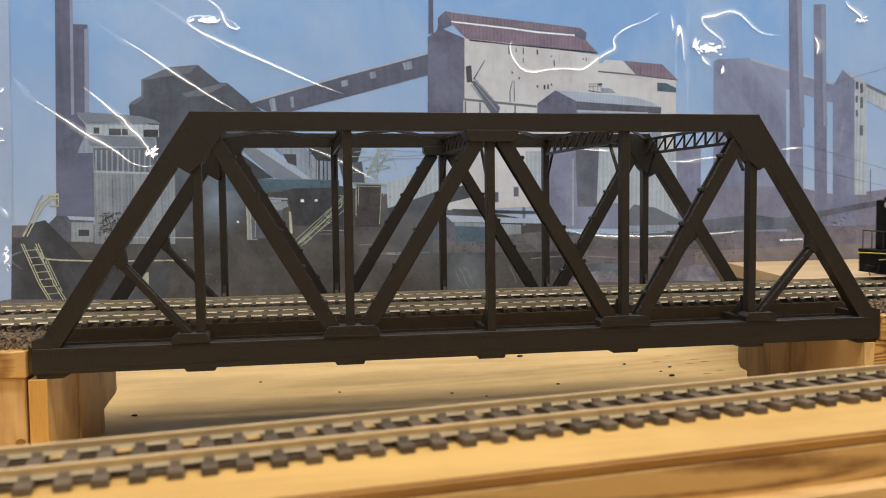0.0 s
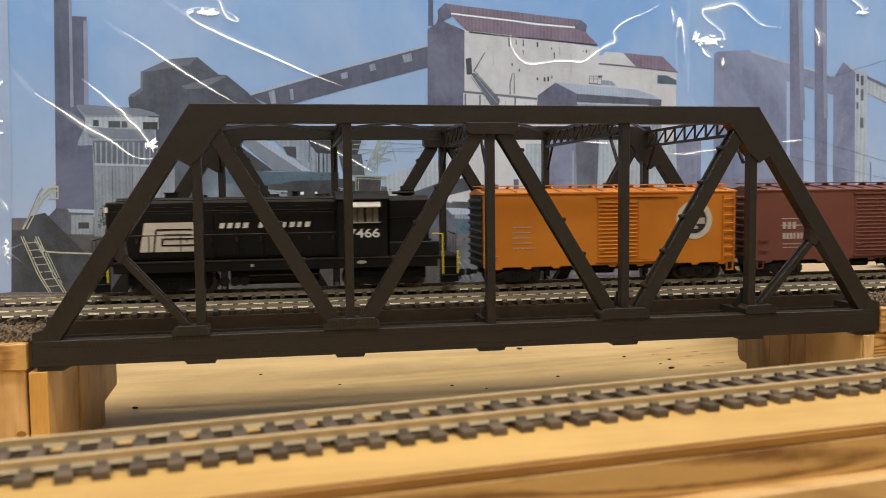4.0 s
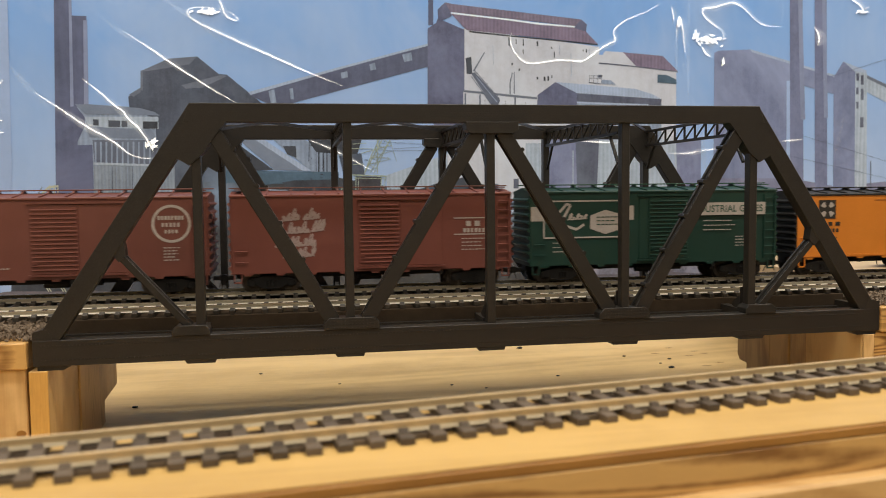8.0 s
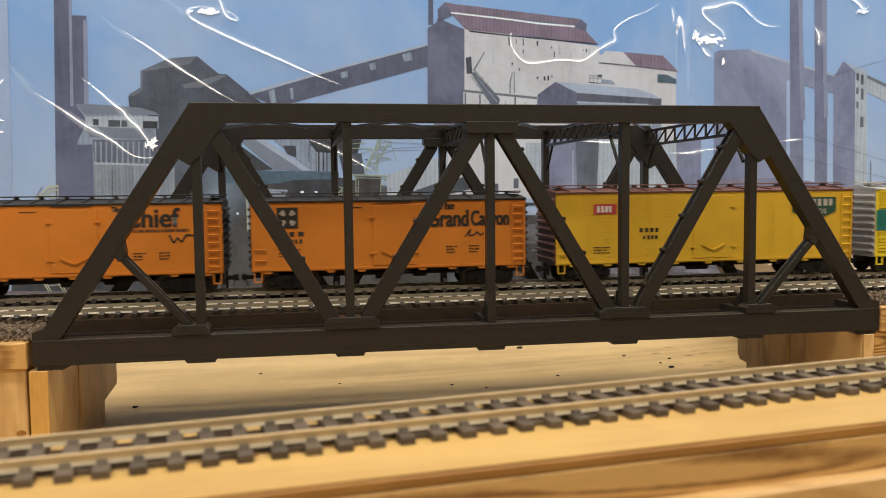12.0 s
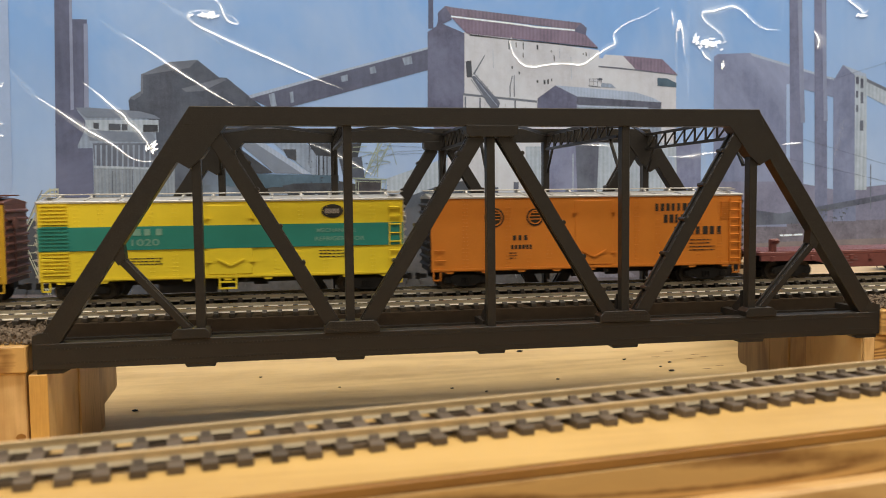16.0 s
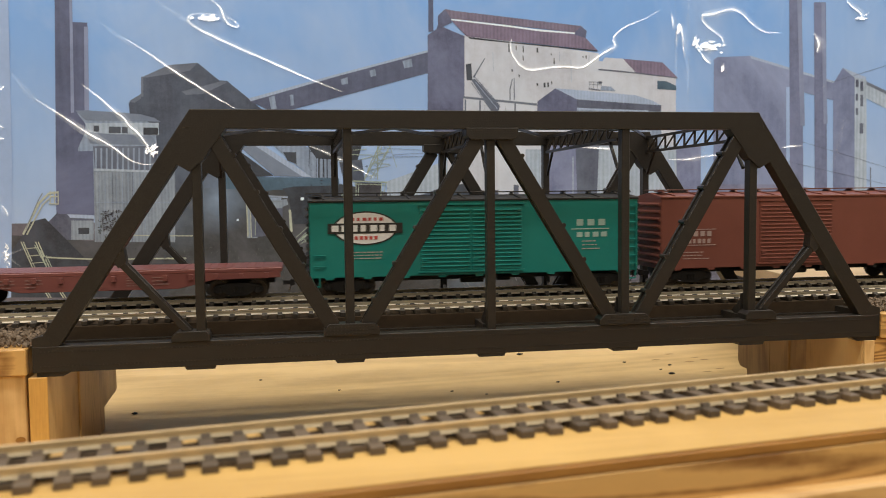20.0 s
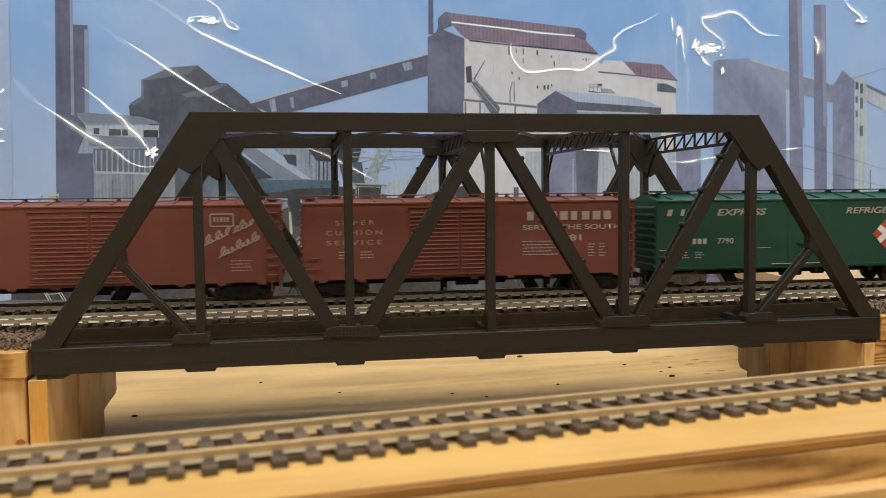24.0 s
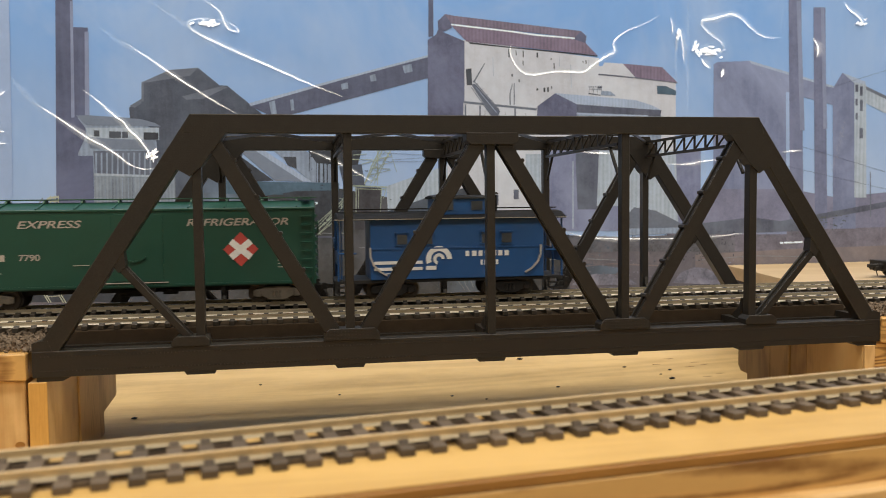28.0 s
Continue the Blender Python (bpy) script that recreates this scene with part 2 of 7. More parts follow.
def lettering(name, words, x0, x1, z0, z1, y, mat, parent, slant=0.0, label="", bold=0.012, spread=1.0):
    """Words in the built-in font, fitted into a rectangle on a side facing -y."""
    cu = bpy.data.curves.new(name, "FONT")
    cu.body, cu.extrude, cu.shear, cu.offset, cu.space_character = words, 0.0, slant, bold, spread
    tmp = new(name, cu)
    bpy.context.view_layer.update()
    me = bpy.data.meshes.new_from_object(tmp)
    bpy.data.objects.remove(tmp)
    bpy.data.curves.remove(cu)
    xs, ys = [v.co.x for v in me.vertices], [v.co.y for v in me.vertices]
    kx, kz = (x1 - x0) / (max(xs) - min(xs)), (z1 - z0) / (max(ys) - min(ys))
    for v in me.vertices:
        v.co = Vector((x0 + (v.co.x - min(xs)) * kx, y, z0 + (v.co.y - min(ys)) * kz)) * MM
    me.materials.append(mat)
    ob = new(name, me)
    ob.parent = parent
    return tagged(ob, label)


def blocks(name, n, x0, x1, z0, z1, y, mat, parent, gaps=(), slant=0.0, label="", fill=0.8):
    """Writing kept as a row of n plain upright bars of its size."""
    bm, w, rnd = B(), (x1 - x0) / n, random.Random(n * 13 + int(x0))
    h = z1 - z0
    for i in range(n):
        if i not in gaps:
            a, b = x0 + i * w, fill * w * rnd.uniform(0.62, 0.9)
            prism(bm, [(a, z0), (a + b, z0), (a + b + slant * h, z1), (a + slant * h, z1)], "y", y, y + 0.2)
    return part(name, bm, mat, parent, label)


def lines(name, n, x0, x1, z0, z1, y, mat, parent, ragged=0.3, label=""):
    """Small print kept as n rows of short plain bars."""
    bm, step, rnd = B(), (z1 - z0) / n, random.Random(n * 7 + int(x0))
    h = min(0.36 * step, 0.52)
    for i in range(n):
        end, x = x1 - (x1 - x0) * ragged * rnd.random(), x0
        while x < end - 0.4:
            b = min(end, x + rnd.uniform(0.7, 2.2))
            box(bm, x, b, y, y + 0.2, z1 - i * step - h, z1 - i * step)
            x = b + (0.0 if ragged == 0 else rnd.uniform(0.3, 0.7))
    return part(name, bm, mat, parent, label)


def disc(bm, cx, cz, rx, rz, y0, y1, seg=36):
    return prism(bm, [(cx + rx * math.cos(2 * math.pi * i / seg), cz + rz * math.sin(2 * math.pi * i / seg)) for i in range(seg)], "y", y0, y1)


def ring(bm, cx, cz, r0, r1, y0, y1, a0=0.0, a1=360.0, seg=40):
    for i in range(seg):
        a, b = (radians(a0 + (a1 - a0) * k / seg) for k in (i, i + 1))
        prism(bm, [(cx + r * math.cos(t), cz + r * math.sin(t)) for r, t in ((r0, a), (r1, a), (r1, b), (r0, b))], "y", y0, y1)
    return bm


def stroke(bm, pts, w, y0, y1):
    for p, q in zip(pts, pts[1:]):
        bar_xz(bm, p, q, w, y0, y1)
    return bm

# ---- the room and the layout's woodwork ----
RAIL_Z, TIE_TOP = 19.0, 16.9
NEAR_Y, FAR_Y = 36.0, 83.4
PANEL, DEPTH = 62.2, 119.3


def structure(name, bm, mat, label, category):
    return tagged(part(name, bm, mat), label, category, kind="structure")


def build_room():
    structure("floor", box(B(), -3600, 3900, -2600, 700, -920, -900), M_WALL, "plain grey floor of the hobby room under the table", "floor")
    structure("ceiling", box(B(), -3600, 3900, -2600, 700, 1500, 1520), M_WALL, "plain pale ceiling of the hobby room", "ceiling")
    structure("wall_north", box(B(), -3600, 3900, 420, 460, -900, 1500), M_WALL, "cream wall behind the printed backdrop", "wall")
    structure("wall_south", box(B(), -3600, 3900, -2640, -2600, -900, 1500), M_WALL, "cream wall across the hobby room", "wall")
    structure("wall_west", box(B(), -3640, -3600, -2600, 700, -900, 1500), M_WALL, "cream side wall of the hobby room", "wall")
    structure("wall_east", box(B(), 3900, 3940, -2600, 700, -900, 1500), M_WALL, "cream side wall of the hobby room", "wall")


def build_woodwork():
    t = thing("layout_table", "pale plywood table top under the bridge, scattered with crumbs", "table")
    part("tabletop", box(B(), -3300, 3500, -250, 300, -63, -51), M_PLY, t)
    for x in (-3000, -1000, 1000, 3000):
        for y in (-220, 250):
            part("leg", box(B(), x - 20, x + 20, y - 20, y + 20, -900, -63), M_PINE, t)
    # decks on either side of the gap that the bridge spans
    d = thing("left_deck", "pine board carrying two tracks up to the bridge", "deck board")
    part("board", box(B(), -3300, -192.6, -1, 118, -1.2, 9.8, 0.5), M_EDGE, d)
    part("riser", box(B(), -3300, -193.7, 1.4, 30, -51, -1.2, 0.5), M_END, d, "pale pine riser under the board")
    part("knot", prism(B(), [(-196.5 + 2.0 * math.cos(k), -28 + 1.5 * math.sin(k)) for k in (0, 0.7, 1.5, 2.3, 3.1, 3.9, 4.7, 5.5)], "y", 1.25, 1.6), M_ARRIS, d, "brown knot")
    d = thing("right_deck", "pine board carrying two tracks away from the bridge", "deck board")
    part("board", box(B(), 192.6, 3500, -1, 118, -1.2, 11.0, 0.5), M_EDGE, d)
    part("riser", box(B(), 190.2, 3500, 1, 30, -51, -1.2, 0.5), M_EDGE, d)
    s = thing("plywood_sheet", "thin pale plywood sheet laid behind the tracks", "wood sheet", at=(0, 0, 11))
    part("sheet", prism(B(), [(232, 119), (3500, 119), (3500, 277), (262, 277), (248, 200)], "z", -7, 2.6), M_PALE, s)
    part("batten", box(B(), 275, 3500, 150, 180, -62, -7), M_PINE, s)
    # bridge piers, each glued up from sawn boards with joints between them
    p = thing("left_pier", "sawn pine block with a cut corner under the bridge end", "pier block")
    for y0, y1, dx in ((0.6, 22, 0), (22.5, 49, -0.5), (49.6, 87, 0.2)):
        part("board", prism(B(), [(y0, -51), (y1, -51), (y1, -2.2), (y0, -2.2)], "x", -192.4, -185.2 + dx, 0.4), M_BLOCK, p)
    part("board", prism(B(), [(87.4, -51), (99, -51), (99, -39.5), (128, -39.5 + 2), (130, -36), (130, -2.2), (87.4, -2.2)], "x", -192.4, -185.6, 0.4), M_BLOCK, p, "sawn board with a notched foot")
    part("front_face", box(B(), -192.2, -185.0, -0.6, 0.5, -51, -2.2, 0.3), M_FACE, p, "bright orange sawn face")
    p = thing("right_pier", "sawn pine block under the end of the bridge", "pier block")
    for y0, y1, dx in ((1.2, 46.5, 0), (47, 62, 0.5), (62.5, 81.4, -0.1)):
        part("board", prism(B(), [(y0, -51), (y1, -51), (y1, -2.2), (y0, -2.2)], "x", 184 + dx, 215, 0.4), M_BLOCK, p)
    part("board", prism(B(), [(81.8, -51), (107, -51), (107, -37.8), (115, -37.4), (117.6, -34), (117.8, -2.2), (81.8, -2.2)], "x", 184.2, 215, 0.4), M_BLOCK, p, "sawn board with a notched foot")
    part("front_face", box(B(), 184.2, 189.6, -0.4, 0.9, -51, -2.2, 0.2), M_END, p, "pale sawn face")


def track_line(x):
    """The front track's centre line: y in mm at x."""
    return -157.6 + (x + 28) * math.tan(radians(8.75))


def plank_edge(x, out=0.0):
    """The plank's front edge, nearly along its track: y in mm at x."""
    return -188.0 + x * math.tan(radians(7.0)) - out


def build_front_plank():
    t = thing("front_plank", "planed pine plank with a sawn front edge, carrying a track", "plank")
    x0, x1 = -300, 500

    def slab(a, b, z0, z1, bevel=0.0, seg=1):
        return prism(B(), [(x0, plank_edge(x0, a)), (x1, plank_edge(x1, a)), (x1, b(x1)), (x0, b(x0))], "z", z0, z1, bevel, seg)
    part("top", slab(0.0, lambda x: track_line(x) + 20, 10.4, 12.9), M_PLANK, t)
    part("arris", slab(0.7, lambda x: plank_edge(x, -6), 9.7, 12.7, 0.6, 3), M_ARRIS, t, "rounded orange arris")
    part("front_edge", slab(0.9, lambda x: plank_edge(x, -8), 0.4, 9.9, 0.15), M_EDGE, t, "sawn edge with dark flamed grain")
    part("lower_board", slab(5.2, lambda x: plank_edge(x, -4), -51, 1.6, 0.8), M_PINE, t, "pale lower board")


build_room()
build_woodwork()
build_front_plank()


# ---- tracks ----
def rail_profile(bm, x0, x1, y, foot, head):
    half = [(1.1, foot), (1.1, foot + 0.25), (0.34, foot + 0.5), (0.34, head - 0.75), (0.5, head - 0.6), (0.5, head - 0.1)]
    return prism(bm, [(y + a, z) for a, z in half] + [(y - a, z) for a, z in half[::-1]], "x", x0, x1)


def tie_mesh(mat, h, half=1.25, reach=15, lug=0.75):
    bm = box(B(), -half, half, -reach, reach, -h, 0, 0.2)
    for y in (-8.25, 8.25):
        for k in (-1.8, 1.8):
            prism(bm, [(y + k - 0.9, 0), (y + k - 0.45, lug), (y + k + 0.45, lug), (y + k + 0.9, 0)], "x", -1.05, 1.05)
    return mesh_of("tie", bm, mat)


def build_track(name, y, x0, x1, label, pitch=7.0, seed=1):
    rnd = random.Random(seed)
    t = thing(name, label, "railway track", "tracks over the bridge")
    for k in (-8.25, 8.25):
        r = part("rail", rail_profile(B(), x0, x1, y + k, TIE_TOP - 0.2, RAIL_Z), M_RAIL, t)
        part("railhead", box(B(), x0, x1, y + k - 0.5, y + k + 0.5, RAIL_Z - 0.1, RAIL_Z), M_RAILTOP, r, "polished railhead")
        part("rail_foot", prism(B(), [(y + k - 1.5, TIE_TOP), (y + k - 0.4, TIE_TOP + 0.5), (y + k + 0.4, TIE_TOP + 0.5), (y + k + 1.5, TIE_TOP)], "x", x0, x1), M_FOOT, r, "bright rail foot")
    me, far, n = tie_mesh(M_TIE, 2.0, 1.25, 12.2), B(), int((x1 - x0) / pitch)
    for i in range(n):
        x = x0 + i * pitch + rnd.uniform(-0.25, 0.25)
        if -290 < x < 420:
            again("tie", me, t, Matrix.Translation(Vector((x, y, TIE_TOP)) * MM) @ Matrix.Rotation(rnd.uniform(-0.01, 0.01), 4, "Z"))
        else:
            box(far, x - 1.25, x + 1.25, y - 15, y + 15, TIE_TOP - 2, TIE_TOP)
    tagged(part("far_ties", far, M_TIE, t), kind="stuff")
    return t


build_track("near_track", NEAR_Y, -3200, 3450, "empty model track with brown ties on the bridge")
build_track("far_track", FAR_Y, -3200, 3450, "model track that the train runs on", seed=2)


def build_front_track():
    t = thing("front_track", "model track with grey-brown ties on the plank", "railway track", at=(-28, -157.6, 0))
    t.rotation_euler = (0, 0, radians(8.75))
    rnd = random.Random(5)
    for k in (-8.25, 8.25):
        r = part("rail", rail_profile(B(), -270, 420, k, 14.6, 17.0), M_RAIL_TAN, t)
        part("rail_foot", prism(B(), [(k - 1.5, 14.8), (k - 0.4, 15.3), (k + 0.4, 15.3), (k + 1.5, 14.8)], "x", -270, 420), M_FOOT_TAN, r, "bright rail foot")
        part("railhead", box(B(), -270, 420, k - 0.5, k + 0.5, 16.9, 17.0), M_RAILTOP_TAN, r, "tan railhead")
    me = tie_mesh(M_TIE_GREY, 1.9, 1.75, 14.2, 1.0)

    def along(i):
        # the spacing of the flexible track opens a little
        return -111.9 + 7.0 * i + 0.0098 * i * abs(i)
    for i in range(-22, 65):
        again("tie", me, t, Matrix.Translation(Vector((along(i) + rnd.uniform(-0.2, 0.2), 0, 14.8)) * MM) @ Matrix.Rotation(rnd.uniform(-0.012, 0.012), 4, "Z"))
    # dark strip holds the shade between the rails in its colour
    part("roadbed_strip", box(B(), -270, 420, -7, 8.4, 12.9, 13.4), M_GAP_SHADE, t, "dark strip standing for the shade between the rails")
    web = mesh_of("tie_web", box(B(), 1.2, 6.0, -1.9, 1.3, 12.95, 14.2), M_TIE_GREY)
    for i in range(-21, 64, 2):
        for k in (-8.9, 8.25):
            again("tie_web", web, t, Matrix.Translation(Vector((along(i), k, 0)) * MM))


build_front_track()


def build_ballast():
    for name, x0, x1, top in (("left_ballast", -420, -191, 9.8), ("right_ballast", 191, 520, 11.0)):
        bm, rnd = B(), random.Random(9)
        box(bm, x0, x1 - 4 if x0 < 0 else x1, 12, 110, top, 12.6)
        for i in range(4200):
            x = rnd.uniform(x0, x1)
            y = rnd.choice((rnd.uniform(3, 24), rnd.uniform(3, 24), rnd.uniform(3, 118)))
            r = rnd.uniform(0.7, 1.7)
            z = top + r * 0.4 + max(0, min(1, (y - 3) / 10)) * 3.4 * rnd.uniform(0.6, 1)
            m = Matrix.Translation(Vector((x, y, z)) * MM) @ Euler([rnd.uniform(0, 6) for _ in range(3)]).to_matrix().to_4x4() @ Matrix.Diagonal((r * MM, r * 0.8 * MM, r * 0.65 * MM, 1))
            vs = [bm.verts.new(m @ Vector(c)) for c in ((1, 0, 0), (-1, 0.2, 0), (0, 1, 0.2), (0.1, -1, 0), (0, 0, 1), (0.2, 0, -1))]
            for f in ((0, 2, 4), (2, 1, 4), (1, 3, 4), (3, 0, 4), (2, 0, 5), (1, 2, 5), (3, 1, 5), (0, 3, 5)):
                bm.faces.new([vs[k] for k in f])
        tagged(part(name, bm, M_BALLAST), "grey-brown stone ballast along the track", "ballast", kind="stuff")


build_ballast()


# ---- the truss bridge ----
def channels(p, q, w, y0, y1):
    """A built-up member: two flat channels with a recessed web between them."""
    bm, t = B(), (y1 - y0) * 0.24
    bar_xz(bm, p, q, w, y0, y0 + t, 0.4, 3)
    bar_xz(bm, p, q, w, y1 - t, y1, 0.15)
    return bar_xz(bm, p, q, w - 1.8, y0 + t - 0.1, y1 - t + 0.1)


def truss(parent, name, y0, label):
    """One side of the bridge: a Warren truss with verticals, its front face at y0."""
    t = part(name, box(B(), -190.5, 190.5, y0, y0 + 7, -0.4, 10.3, 0.25), M_BRIDGE, parent, label)
    y1 = y0 + 7
    part("top_chord", prism(B(), [(-129.0, 98.7), (-126.4, 106.5), (126.6, 106.5), (129.2, 98.7)], "y", y0, y1, 0.25), M_BRIDGE, t)
    for s in (-1, 1):
        part("end_post", prism(B(), [(s * 190.0, 9), (s * 126.5, 106.2), (s * 117.3, 106.2), (s * 180.8, 9)], "y", y0 + 0.2, y1 - 0.2, 0.25), M_BRIDGE, t)
        part("end_block", prism(B(), [(s * 190.4, 10.2), (s * 190.4, 13.6), (s * 186.9, 14.6), (s * 184.5, 14.6), (s * 182.5, 10.2)], "y", y0 + 0.05, y1 - 0.05), M_BRIDGE, t)
        part("shoe", prism(B(), [(s * 189, 0), (s * 189, -2.2), (s * 179, -2.2), (s * 175, 0)], "y", y0 + 0.5, y1), M_BRIDGE, t)
        part("strut", channels((s * 158.6, 47.5), (s * 129, 13.5), 3.2, y0 + 0.9, y1 - 1.2), M_BRIDGE, t)
        part("strut_gusset", prism(B(), [(s * 160.5, 47.5), (s * 154.5, 55), (s * 153.2, 44.2), (s * 156.2, 41.4)], "y", y0 + 0.6, y1 - 1.2), M_BRIDGE, t)
        part("portal_gusset", prism(B(), [(s * 131, 93), (s * 134.6, 86.5), (s * 133.6, 84.7), (s * 127.0, 80.8), (s * 121.4, 85.8), (s * 118.4, 90.4), (s * 112, 98.8), (s * 112, 101), (s * 122, 104)], "y", y0 + 0.02, y1 + 0.3), M_BRIDGE, t)
        part("diagonal", channels((s * 118, 96), (s * 69.5, 13.5), 6.4, y0 + 0.6, y1 - 0.6), M_BRIDGE, t)
        part("diagonal", channels((s * 55.2, 13.5), (s * 5.4, 95), 6.4, y0 + 0.6, y1 - 0.6), M_BRIDGE, t)
        part("gusset", prism(B(), [(s * 73.6, 10.25), (s * 73.6, 12.8), (s * 71.2, 15.2), (s * 52, 15.2), (s * 49.8, 12.8), (s * 49.8, 10.25)], "y", y0 - 0.6, y1 + 0.5, 0.15), M_BRIDGE, t)
        part("gusset", prism(B(), [(s * 136.2, 10.25), (s * 136.2, 12.4), (s * 134, 14.4), (s * 122.4, 14.4), (s * 120.8, 12.6), (s * 120.8, 10.25)], "y", y0 - 0.6, y1 + 0.5, 0.15), M_BRIDGE, t)
        # batten bolts along the diagonals
        for a, b in (((118, 96), (69.5, 13.5)), ((55.2, 13.5), (5.4, 95))):
            d = Vector((b[0] - a[0], b[1] - a[1]))
            n = Vector((-d[1], d[0])).normalized() * 3.3
            for k in (0.12, 0.31, 0.5, 0.69, 0.88):
                c = Vector(a) + d * k
                for q in (c - n,):
                    part("batten_bolt", rod(B(), (s * q[0], y0 + 0.6, q[1]), (s * q[0], y1 - 0.6, q[1]), 1.0, 8), M_BRIDGE, t)
    part("centre_gusset", prism(B(), [(-11, 99), (-11, 95.6), (-9, 94), (10, 94), (12.2, 95.6), (12.2, 99)], "y", y0 - 0.5, y1 + 0.5, 0.15), M_BRIDGE, t)
    for i in range(-2, 3):
        c = i * PANEL
        part("post", box(B(), c - 1.85, c + 1.85, y0 + 0.9, y1 - 1.2, 8, 99, 0.2), M_BRIDGE, t)
        part("foot_plate", prism(B(), [(c - 7.2, 0), (c - 6, -1.8), (c + 5.4, -1.8), (c + 6.2, 0)], "y", y0 + 0.2, y1), M_BRIDGE, t)
    # lines of rivet heads
    bm = B()
    for i in range(250):
        x = -187 + i * 1.5
        for z in (2.2, 8.1):
            rod(bm, (x, y0 + 0.1, z), (x, y0 - 0.24, z), 0.36, 6, 0.16)
    for c in (-PANEL, PANEL):
        for i in range(14):
            for z in (11.2, 12.6, 14.0):
                x = c - 10.2 + i * 1.55
                rod(bm, (x, y0 - 0.5, z), (x, y0 - 0.78, z), 0.36, 6, 0.16)
    tagged(part("rivets", bm, M_BRIDGE, t), kind="stuff")
    return t


def build_bridge():
    b = thing("truss_bridge", "dark brown printed plastic double-track truss bridge on pine piers", "bridge")
    near = truss(b, "near_truss", 0.0, "riveted dark brown truss")
    near.location[0], near.scale[0] = 0.9 * MM, 1.0047
    truss(b, "far_truss", DEPTH, "riveted dark brown truss")
    ya, yb = 7.0, DEPTH
    part("floor_plate", box(B(), -189.5, 189.5, 23.4, DEPTH - 5, 6.0, 14.8, 0.2), M_FLOOR, b, "brown deck plate")
    for y in (22, 50, 69, 98):
        part("stringer", box(B(), -189, 189, y - 1.5, y + 1.5, 3, 9), M_BRIDGE, b)
    for i in range(-3, 4):
        c = max(-187.5, min(187.5, i * PANEL))
        part("floor_beam", box(B(), c - 2, c + 2, ya - 0.5, yb + 0.5, 2, 11.8), M_BRIDGE, b)
        if abs(i) < 3:
            for y, e in ((ya, 1), (yb, -1)):
                part("knee_plate", prism(B(), [(y, 10), (y + e * 7.5, 12.5), (y + e * 7.5, 13.6), (y + e * 1.0, 18), (y, 22)], "x", c - 1.0, c + 1.0), M_BRIDGE, b)
    # sway frames: light lattice between the two sides, under the top chords
    for i in range(-2, 3):
        c = i * PANEL
        f = part("sway_frame", box(B(), c - 0.9, c + 0.9, ya, yb, 93.9, 95.3), M_BRIDGE, b)
        part("upper_bar", box(B(), c - 0.9, c + 0.9, ya, yb, 102.2, 103.6), M_BRIDGE, f)
        n = 9
        for k in range(n):
            u, v = ya + 2 + (yb - ya - 4) * k / n, ya + 2 + (yb - ya - 4) * (k + 1) / n
            part("lacing", beam(B(), (c, u, 102.6), (c, v, 94.8), 0.7, 0.7), M_BRIDGE, f)
            part("lacing_post", beam(B(), (c, v, 94.6), (c, v, 102.8), 0.9, 0.9), M_BRIDGE, f)
        for y, e in ((ya, 1), (yb, -1)):
            part("knee_brace", beam(B(), (c, y + e * 11, 94.4), (c, y + e * 0.5, 81), 1.2, 1.2), M_BRIDGE, f)
    # top bracing
    for i in range(-2, 2):
        for a, z in ((0, 104.2), (1, 103.2)):
            p = (i * PANEL, ya - 1 if a else yb + 1, z)
            q = ((i + 1) * PANEL, yb + 1 if a else ya - 1, z)
            part("top_brace", beam(B(), p, q, 0.9, 1.5), M_BRIDGE, b)


build_bridge()


def build_crumbs():
    for x, y, r in ((-176, 127, 1.1), (79, 247, 1.5), (79, 152, 0.8), (8, 142, 0.7), (27, 130, 0.6), (144, 202, 0.9), (159, 174, 0.7), (160, 159, 1.4), (171, 186, 0.9), (-60, 160, 0.6), (-110, 200, 0.7)):
        bm = B()
        m = Matrix.Translation(Vector((x, y, -51 + r * 0.5)) * MM) @ Matrix.Diagonal((r * 1.8 * MM, r * MM, r * 0.6 * MM, 1)) @ Matrix.Rotation(x, 4, "Z")
        bmesh.ops.create_icosphere(bm, subdivisions=1, radius=1, matrix=m)
        tagged(part("crumb", bm, M_BLACK), "dark crumb of dirt on the plywood table", "crumb", "crumbs on the table")


build_crumbs()


def build_flecks():
    fleck = plain("brown wood fleck", (0.16, 0.08, 0.035), 0.7)
    for x, y in ((170, 207), (201, 209), (187, 162), (190, 195), (188, 225), (200, 169), (204, 200)):
        bm = prism(B(), [(x - 3.2, y), (x - 1.4, y + 0.7), (x + 2.0, y + 0.5), (x + 3.4, y - 0.1), (x + 0.6, y - 0.6)], "z", -51, -50.9)
        tagged(part("wood_fleck", bm, fleck), "thin brown splinter on the plywood table", "splinter", "splinters on the table")


build_flecks()

# ---- rolling stock: local x along the car, side faces at -y, z = 0 at the railhead ----
HALF = 16.9


def wheelset(parent, x, r=4.7):
    bm = rod(B(), (0, -11, 0), (0, 11, 0), 0.9, 8)
    w = part("wheelset", bm, M_STEEL, parent)
    w.location = Vector((x, 0, r)) * MM
    for s in (-1, 1):
        q = rod(B(), (0, s * 7.4, 0), (0, s * 9.6, 0), r, 24)
        rod(q, (0, s * 6.9, 0), (0, s * 7.5, 0), r + 0.7, 24)
        rod(q, (0, s * 9.5, 0), (0, s * 10.0, 0), r * 0.62, 16, r * 0.5)
        part("wheel", q, M_WHEEL, w)
    return w


